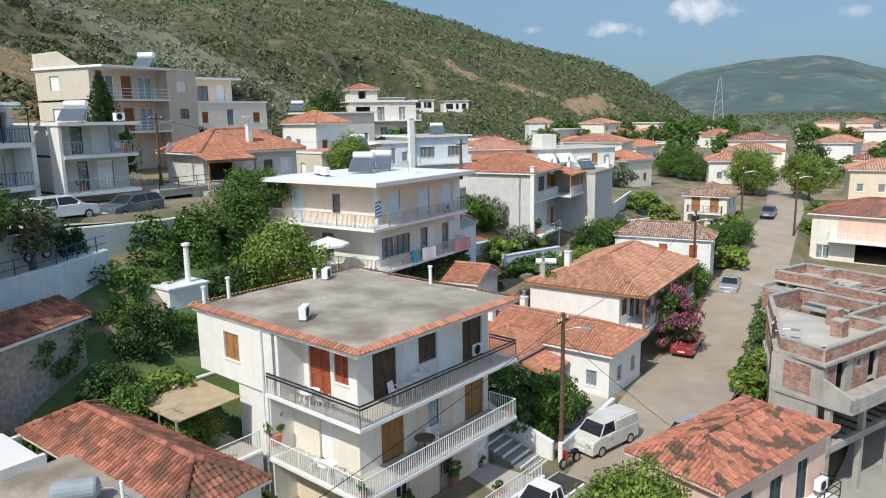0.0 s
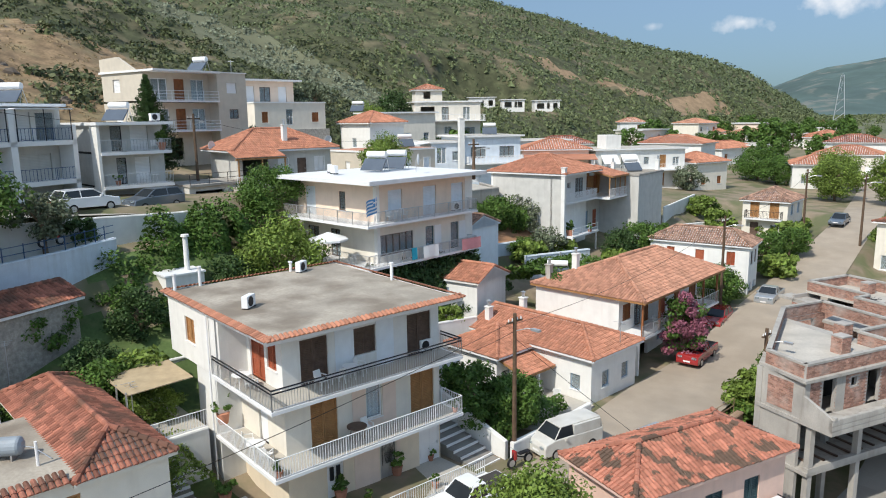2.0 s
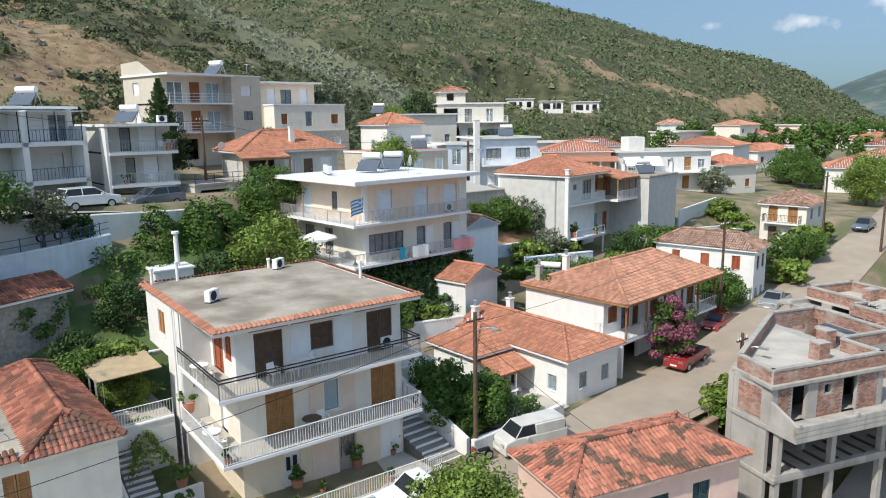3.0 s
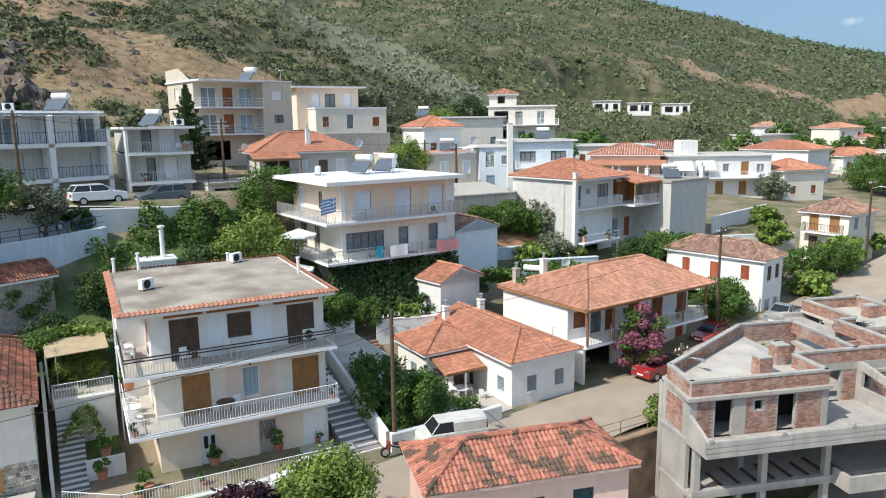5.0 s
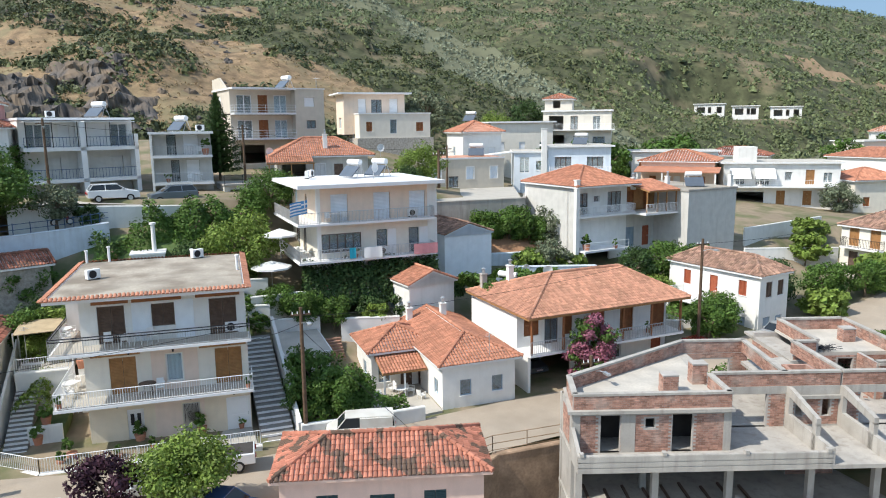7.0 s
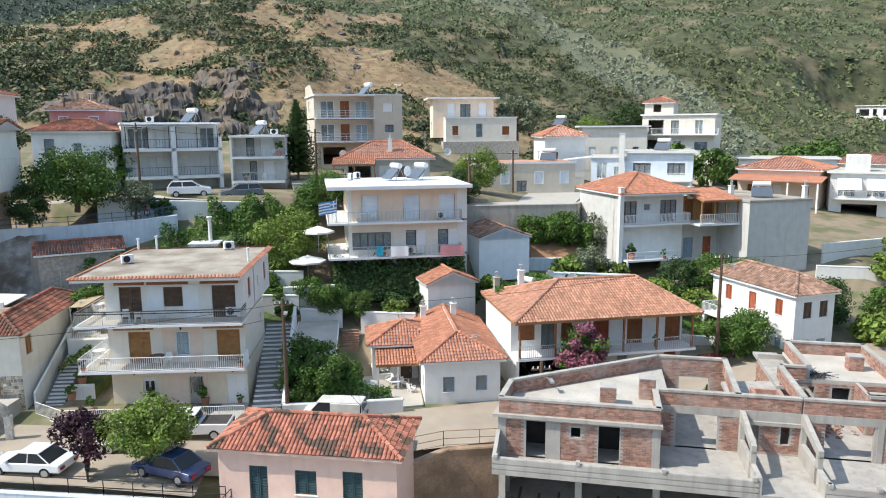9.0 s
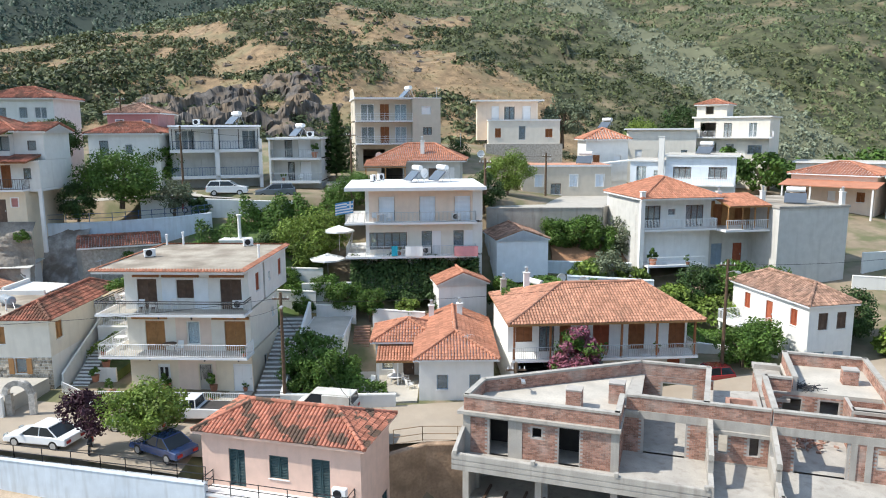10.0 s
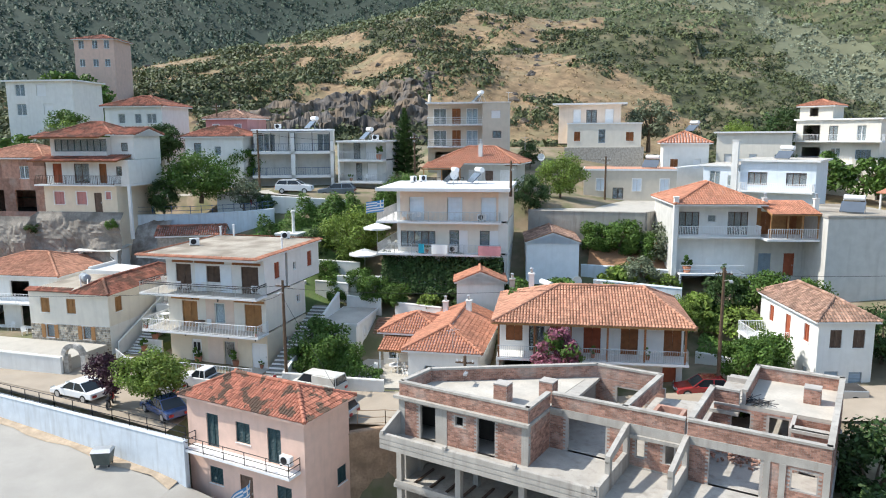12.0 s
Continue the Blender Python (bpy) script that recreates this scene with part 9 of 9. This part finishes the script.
def antenna(x, y, z, h):
    a = thing("aerial", pose(x, y, z, 0, 0, rng.uniform(-40, 40)), "thin metal television aerial", "aerial")
    part("mast", Geo().tube((0, 0, 0), (0, 0, h), 0.025), GALV, a)
    part("elements", Geo().tube((-0.5, 0, h - 0.1), (0.5, 0, h - 0.1), 0.012).tube((-0.4, -0.35, h - 0.1), (-0.4, 0.35, h - 0.1), 0.01).tube((0, -0.28, h - 0.1), (0, 0.28, h - 0.1), 0.01).tube((0.4, -0.2, h - 0.1), (0.4, 0.2, h - 0.1), 0.01), GALV, a)


for x, y, z, h_ in ((-27.5, 14.0, 5.8, 3.6), (-19.2, 44.0, 6.4, 1.6), (-33.8, 10.0, 8.0, 3.0), (-58.0, 5.0, 25.0, 2.0), (-68.5, 40.8, 27.0, 1.6), (-62.0, 44.0, 20.6, 1.8)):
    antenna(x, y, z, h_)

# ---------- garden, balcony and street things ----------
def plastic_chair(x, y, z, rot, colour=SEATS, label="white plastic garden chair"):
    c = thing("garden_chair", pose(x, y, z, 0, 0, rot), label, "chair", "garden chairs")
    part("seat", Geo().box(-0.23, 0.23, -0.23, 0.23, 0.40, 0.43), colour, c)
    part("backrest", Geo().wedge([(-0.24, -0.22, 0.43), (-0.24, 0.22, 0.43), (-0.20, 0.22, 0.43), (-0.20, -0.22, 0.43)], [(-0.34, -0.2, 0.85), (-0.34, 0.2, 0.85), (-0.31, 0.2, 0.85), (-0.31, -0.2, 0.85)]), colour, c)
    for sx in (-0.2, 0.2):
        for sy in (-0.2, 0.2):
            part("leg", Geo().tube((sx * 1.1, sy * 1.15, 0), (sx, sy, 0.41), 0.022, k=6), colour, c)
    for sy in (-0.24, 0.24):
        part("armrest", Geo().box(-0.25, 0.2, sy - 0.025, sy + 0.025, 0.62, 0.65).box(0.15, 0.19, sy - 0.02, sy + 0.02, 0.41, 0.62), colour, c)


def table(x, y, z, r=0.45, colour=SEATS, label="white round plastic table"):
    t = thing("garden_table", pose(x, y, z), label, "table")
    part("tabletop", Geo().tube((0, 0, 0.70), (0, 0, 0.74), r, k=20), colour, t)
    for k in range(4):
        a = k * 1.571 + 0.78
        part("leg", Geo().tube((math.cos(a) * r * 0.8, math.sin(a) * r * 0.8, 0), (math.cos(a) * r * 0.5, math.sin(a) * r * 0.5, 0.7), 0.02, k=6), colour, t)


for x, y, z, rot in ((-19.6, 20.0, 9.68, 10), (-19.5, 20.9, 9.68, 190), (-21.6, 17.5, 9.68, 90), (-22.8, 17.6, 9.68, 80), (-19.8, 22.4, 9.68, 30), (-22.5, 17.6, 6.48, 60), (-20.6, 17.5, 6.48, 120), (-19.7, 22.6, 6.48, 0),
                     (-23.2, 38.0, 3.03, -60), (-22.4, 39.2, 3.03, 60), (-21.2, 39.6, 3.03, 120), (-21.8, 36.6, 3.03, -20), (-20.5, 51.0, 5.92, 0), (-20.6, 52.2, 5.92, 20), (-34.12, 35.72, 14.41, 10), (-34.22, 37.08, 14.41, -10), (-36.16, 33.65, 11.26, 60), (-24.0, -2.0, 3.7, 0), (-23.0, 0.5, 3.7, 60), (-53.6, 26.0, 19.65, 0), (-53.6, 24.9, 16.9, 0)):
    plastic_chair(x, y, z, rot)
for x, y, z, r in ((-22.2, 17.3, 9.68, 0.45), (-21.4, 17.4, 6.48, 0.45), (-22.3, 38.4, 3.03, 0.6), (-19.6, 21.6, 9.68, 0.35), (-34.17, 36.36, 14.41, 0.4), (-53.7, 25.8, 16.9, 0.4)):
    table(x, y, z, r)
table(-19.6, 21.9, 6.48, 0.5, DARKWOOD, "dark round table on the balcony")


def flower_pot(x, y, z, s=1.0, leafm=LEAF):
    p = thing("flower_pot", pose(x, y, z), "terracotta pot with a leafy plant", "potted plant")
    part("pot", Geo().tube((0, 0, 0), (0, 0, 0.32 * s), 0.13 * s, 0.19 * s, 12), TILE_O, p)
    v = leaf_cloud(8, 26, 0.28 * s, 0.34 * s, 0.07 * s, int(abs(x * 7 + y * 3)) % 900)
    v[:, 2] += 0.6 * s
    o = new("foliage", quads_mesh("foliage", v, leafm))
    o.parent = p


for x, y, z, s in ((-20.2, 21.2, 3.28, 1.8), (-20.2, 24.8, 3.28, 1.7), (-20.2, 27.2, 3.28, 1.0), (-18.4, 17.1, 3.28, 1.2), (-19.0, 17.6, 3.28, 1.6), (-18.95, 17.2, 6.48, 1.0), (-18.7, 27.7, 6.48, 0.9), (-19.0, 22.0, 3.28, 1.0), (-18.2, 20.2, 3.28, 1.0), (-17.8, 25.4, 3.28, 1.0), (-20.6, 15.6, 3.9, 1.6), (-21.8, 15.9, 4.6, 1.7),
                   (-20.9, 54.5, 5.92, 1.0), (-21.3, 58.5, 5.92, 1.0), (-37.9, 62.6, 9.5, 2.2), (-37.8, 66.0, 9.5, 1.2), (-34.09, 38.0, 11.26, 1.0), (-53.6, 26.6, 19.65, 2.0), (-53.6, 22.8, 16.9, 1.2), (-25.2, 17.6, 6.9, 1.8), (-25.6, 18.4, 6.9, 1.4)):
    flower_pot(x, y, z, s)


def parasol(x, y, z, r=1.5, h=2.4):
    p = thing("parasol", pose(x, y, z), "white canvas garden parasol", "parasol")
    part("pole", Geo().tube((0, 0, 0), (0, 0, h + 0.3), 0.025), GALV, p)
    g = Geo()
    for k in range(8):
        a, b = 0.785 * k, 0.785 * (k + 1)
        A, B = (math.cos(a) * r, math.sin(a) * r, h - 0.25), (math.cos(b) * r, math.sin(b) * r, h - 0.25)
        g.quad(A, B, (0, 0, h + 0.25))
        g.quad(A, (A[0], A[1], h - 0.4), (B[0], B[1], h - 0.4), B)
    o = part("canopy", g, SEATS, p)
    o.modifiers.new("solid", "SOLIDIFY").thickness = 0.01


parasol(-35.6, 31.0, 8.4, 1.7, 2.6)
parasol(-36.83, 31.96, 11.23, 1.5, 2.3)


def flag(x, y, z, rot):
    """Blue and white striped flag with a cross in the corner, on a slanting staff."""
    f = thing("flag", pose(x, y, z, 0, 0, rot), "blue and white striped flag with a white cross", "flag")
    part("staff", Geo().tube((-0.1, 0, -0.6), (0.15, 0.0, 1.6), 0.02), WPAINT, f)
    blue = mat("flag_blue", (0.10, 0.30, 0.58), var=0.08, bump=0.05)
    W_, H_ = 1.7, 1.1
    def cloth(u0, u1, v0, v1, lift=0.0):
        g = Geo()
        n = 8
        P = lambda u, v: (0.12 + 0.09 * math.sin(u * 4.2) + lift, -0.02 - u, 1.45 - v - 0.12 * u)
        for k in range(n):
            a, b = u0 + (u1 - u0) * k / n, u0 + (u1 - u0) * (k + 1) / n
            g.quad(P(a, v0), P(b, v0), P(b, v1), P(a, v1))
        return g
    s = H_ / 9
    for k in range(9):
        u0 = 0.0 if k > 4 else 5 * s
        part("stripe", cloth(u0, W_, k * s, (k + 1) * s), blue if k % 2 == 0 else SEATS, f)
    for a, b, c, d in ((0, 2 * s, 0, 2 * s), (3 * s, 5 * s, 0, 2 * s), (0, 2 * s, 3 * s, 5 * s), (3 * s, 5 * s, 3 * s, 5 * s)):
        part("corner_field", cloth(a, b, c, d), blue, f)
    part("cross", cloth(2 * s, 3 * s, 0, 5 * s), SEATS, f)
    part("cross", cloth(0, 2 * s, 2 * s, 3 * s), SEATS, f)
    part("cross", cloth(3 * s, 5 * s, 2 * s, 3 * s), SEATS, f)


flag(-33.42, 33.86, 15.03, 25)
flag(-5.0, 34.2, 0.0, 75)


def laundry(x, y, z, w, colour, label):
    l = thing("laundry", pose(x, y, z), label, "laundry")
    g = Geo()
    for k in range(7):
        g.v += [(0.03 * math.sin(k), w * k / 6, 0), (0.05 + 0.04 * math.sin(k), w * k / 6, -0.9 - 0.03 * (k % 2))]
    g.f += [(2 * k, 2 * k + 2, 2 * k + 3, 2 * k + 1) for k in range(6)]
    o = part("cloth", g, colour, l)
    o.modifiers.new("solid", "SOLIDIFY").thickness = 0.015


laundry(-33.58, 37.31, 12.23, 0.55, mat("turquoise_towel", (0.04, 0.42, 0.55), var=0.1), "turquoise towel hung over the balcony rail")
laundry(-33.68, 38.58, 12.18, 1.6, SEATS, "white washing hung over the balcony rail")
laundry(-34.04, 43.11, 12.13, 2.2, mat("pink_bedding", (0.55, 0.25, 0.27), var=0.15), "pink bedding hung over the balcony rail")


def wheelie_bin(x, y, z, rot):
    b = thing("waste_container", pose(x, y, z, 0, 0, rot), "dark green galvanised waste container on wheels", "waste container")
    part("tub", Geo().wedge([(-0.4, -0.5, 0.2), (0.4, -0.5, 0.2), (0.4, 0.5, 0.2), (-0.4, 0.5, 0.2)], [(-0.5, -0.65, 1.1), (0.5, -0.65, 1.1), (0.5, 0.65, 1.1), (-0.5, 0.65, 1.1)]), mat("green_grey_metal", (0.10, 0.12, 0.11), rough=0.5, var=0.25), b)
    part("lid", Geo().wedge([(-0.52, -0.67, 1.1), (0.52, -0.67, 1.1), (0.52, 0.67, 1.1), (-0.52, 0.67, 1.1)], [(-0.3, -0.6, 1.3), (0.3, -0.6, 1.3), (0.3, 0.6, 1.3), (-0.3, 0.6, 1.3)]), GALV, b)
    for sx in (-0.35, 0.35):
        for sy in (-0.45, 0.45):
            part("wheel", Geo().tube((sx, sy - 0.03, 0.1), (sx, sy + 0.03, 0.1), 0.1, k=12), TYRE, b)


wheelie_bin(-6.7, 22.3, lower_z(22.3) + 0.05, 20)

# shaded yard roof beside the main house, stone gate, shed roofs
sy = thing("pergola", pose(-24.0, 13.4, 6.9), "pergola shaded with straw-coloured matting", "pergola")
part("matting", Geo().wedge([(-5.8, 0, 2.35), (-2.6, 0.1, 2.2), (-2.6, 3.4, 2.3), (-5.8, 3.4, 2.4)], [(-5.8, 0, 2.4), (-2.6, 0.1, 2.25), (-2.6, 3.4, 2.35), (-5.8, 3.4, 2.45)]), mat("straw_matting", (0.42, 0.33, 0.21), var=0.15, scale=2, grain=30, dirt=0.5, dirt_color=(0.3, 0.22, 0.13)), sy)
for x in (-5.6, -4.1, -2.7):
    part("post", Geo().tube((x, 0.1, -0.6), (x, 0.1, 2.35), 0.05), GALV, sy)
solid("yard_floor", Geo().prism([(-25.4, 13.6), (-25.4, 16.85), (-31.5, 16.85), (-31.5, 13.6)], 6.4, 6.88), PAVE, "pale paved yard", "yard", "structure")
run_wall("yard_wall", [(-25.3, 13.7), (-25.3, 16.8)], (3.0, 3.0), (6.9, 6.9), 0.25, WHITE, "white rendered wall below the paved yard")
fence = thing("yard_railing", pose(0, 0, 0), "white iron railing of the paved yard", "railing", kind="structure")
railing(fence, [(-25.35, 13.7), (-25.35, 16.8)], 6.95, 0.9, WPAINT, gap=0.14)
solid("small_lawn", Geo().prism([(-21.6, 14.9), (-21.6, 16.8), (-25.1, 16.8), (-25.1, 14.9)], 3.2, 4.3), GRASS, "small green lawn below the yard wall", "lawn", "structure")
run_wall("lawn_wall", [(-21.5, 14.9), (-21.5, 16.8)], (2.8, 2.8), (4.6, 4.6), 0.18, WHITE, "low white wall of the small lawn")
arch = thing("stone_gateway", pose(-15.2, 13.1, 3.3, 0, 0, 8), "rubble-stone arched gateway beside the street", "gateway")
for s in (-0.9, 0.6):
    part("pier", Geo().box(-0.2, 0.2, s, s + 0.4, -0.5, 1.7), STONE, arch)
for k in range(9):
    a, b = math.pi * k / 9, math.pi * (k + 1) / 9
    P = lambda r, t: (-0.1 - r * math.cos(t), 1.7 + r * math.sin(t))
    q = [P(0.62, a), P(1.0, a), P(1.0, b), P(0.62, b)]
    part("arch_stone", Geo().wedge([(-0.2, u, v) for u, v in q], [(0.2, u, v) for u, v in q]), STONE, arch)
old = house("low shed with an old brown tile roof among trees", -33.8, 8.3, 9.9, 24, "shed", "old_shed")
block(old, -3.2, 0, 0, 6.6, -2.6, 2.2, STONE, floors=(0,))
hip_roof(old, -3.2, 0, 0, 6.6, 2.2, 0.8, TILE_R, over=0.3, hips=(False, False))
wc = house("white masonry outdoor oven with a tall chimney", -38.7, 20.6, 9.6, 0, "outdoor oven", "outdoor_oven")
part("body", Geo().box(-1.2, 1.0, -0.6, 2.0, -1.0, 2.5), WHITE, wc)
part("ledge", Geo().box(-1.3, 1.1, -0.7, 2.1, 2.5, 2.62), WPAINT, wc)
part("chimney", Geo().tube((0.2, 1.2, 2.6), (0.2, 1.2, 4.9), 0.18, 0.16, 12).tube((0.2, 1.2, 4.9), (0.2, 1.2, 5.05), 0.28, 0.26, 12), WHITE, wc)
# sheds and garages under the low hipped house
gar = house("grey garage block below the hipped-roof house", -52.4, 28.2, 13.7, 8, "garage", "garage")
block(gar, -4.5, 0, 0, 9.5, -1, 2.7, GREYW, front=[(0.6, 0.3, 2.8, 2.0, "o"), (5.0, 0.3, 2.6, 2.0, "r", GREYW)], floors=(0.3,))
part("roof", Geo().box(-4.6, 0.3, -0.1, 9.6, 2.7, 2.9), CONC, gar)
railing(gar, [(0.2, 0), (0.2, 9.4)], 2.9, 0.9, BLACKM, bars=False, rails=(1.0, 0.5))
# transmission pylon on the plain
py = thing("pylon", pose(-126, 398, 10, 0, 0, 20), "grey steel lattice transmission pylon", "pylon")
g = Geo()
for sx in (-1, 1):
    for sy_ in (-1, 1):
        g.tube((sx * 3.2, sy_ * 3.2, 0), (sx * 0.6, sy_ * 0.6, 30), 0.16, k=5)
for k in range(8):
    a, b = 1 - k / 8 * 0.81, 1 - (k + 1) / 8 * 0.81
    z0, z1 = 30 * k / 8, 30 * (k + 1) / 8
    for s in (-1, 1):
        g.tube((s * 3.2 * a, -3.2 * a, z0), (s * 3.2 * b, 3.2 * b, z1), 0.08, k=4).tube((-3.2 * a, s * 3.2 * a, z0), (3.2 * b, s * 3.2 * b, z1), 0.08, k=4)
part("lattice", g, GALV, py)
for z in (22, 25.5, 29):
    part("arm", Geo().tube((0, -4.5, z), (0, 4.5, z), 0.15, k=5).tube((0, -4.5, z), (0, 0, z + 1.6), 0.1, k=5).tube((0, 4.5, z), (0, 0, z + 1.6), 0.1, k=5), GALV, py)
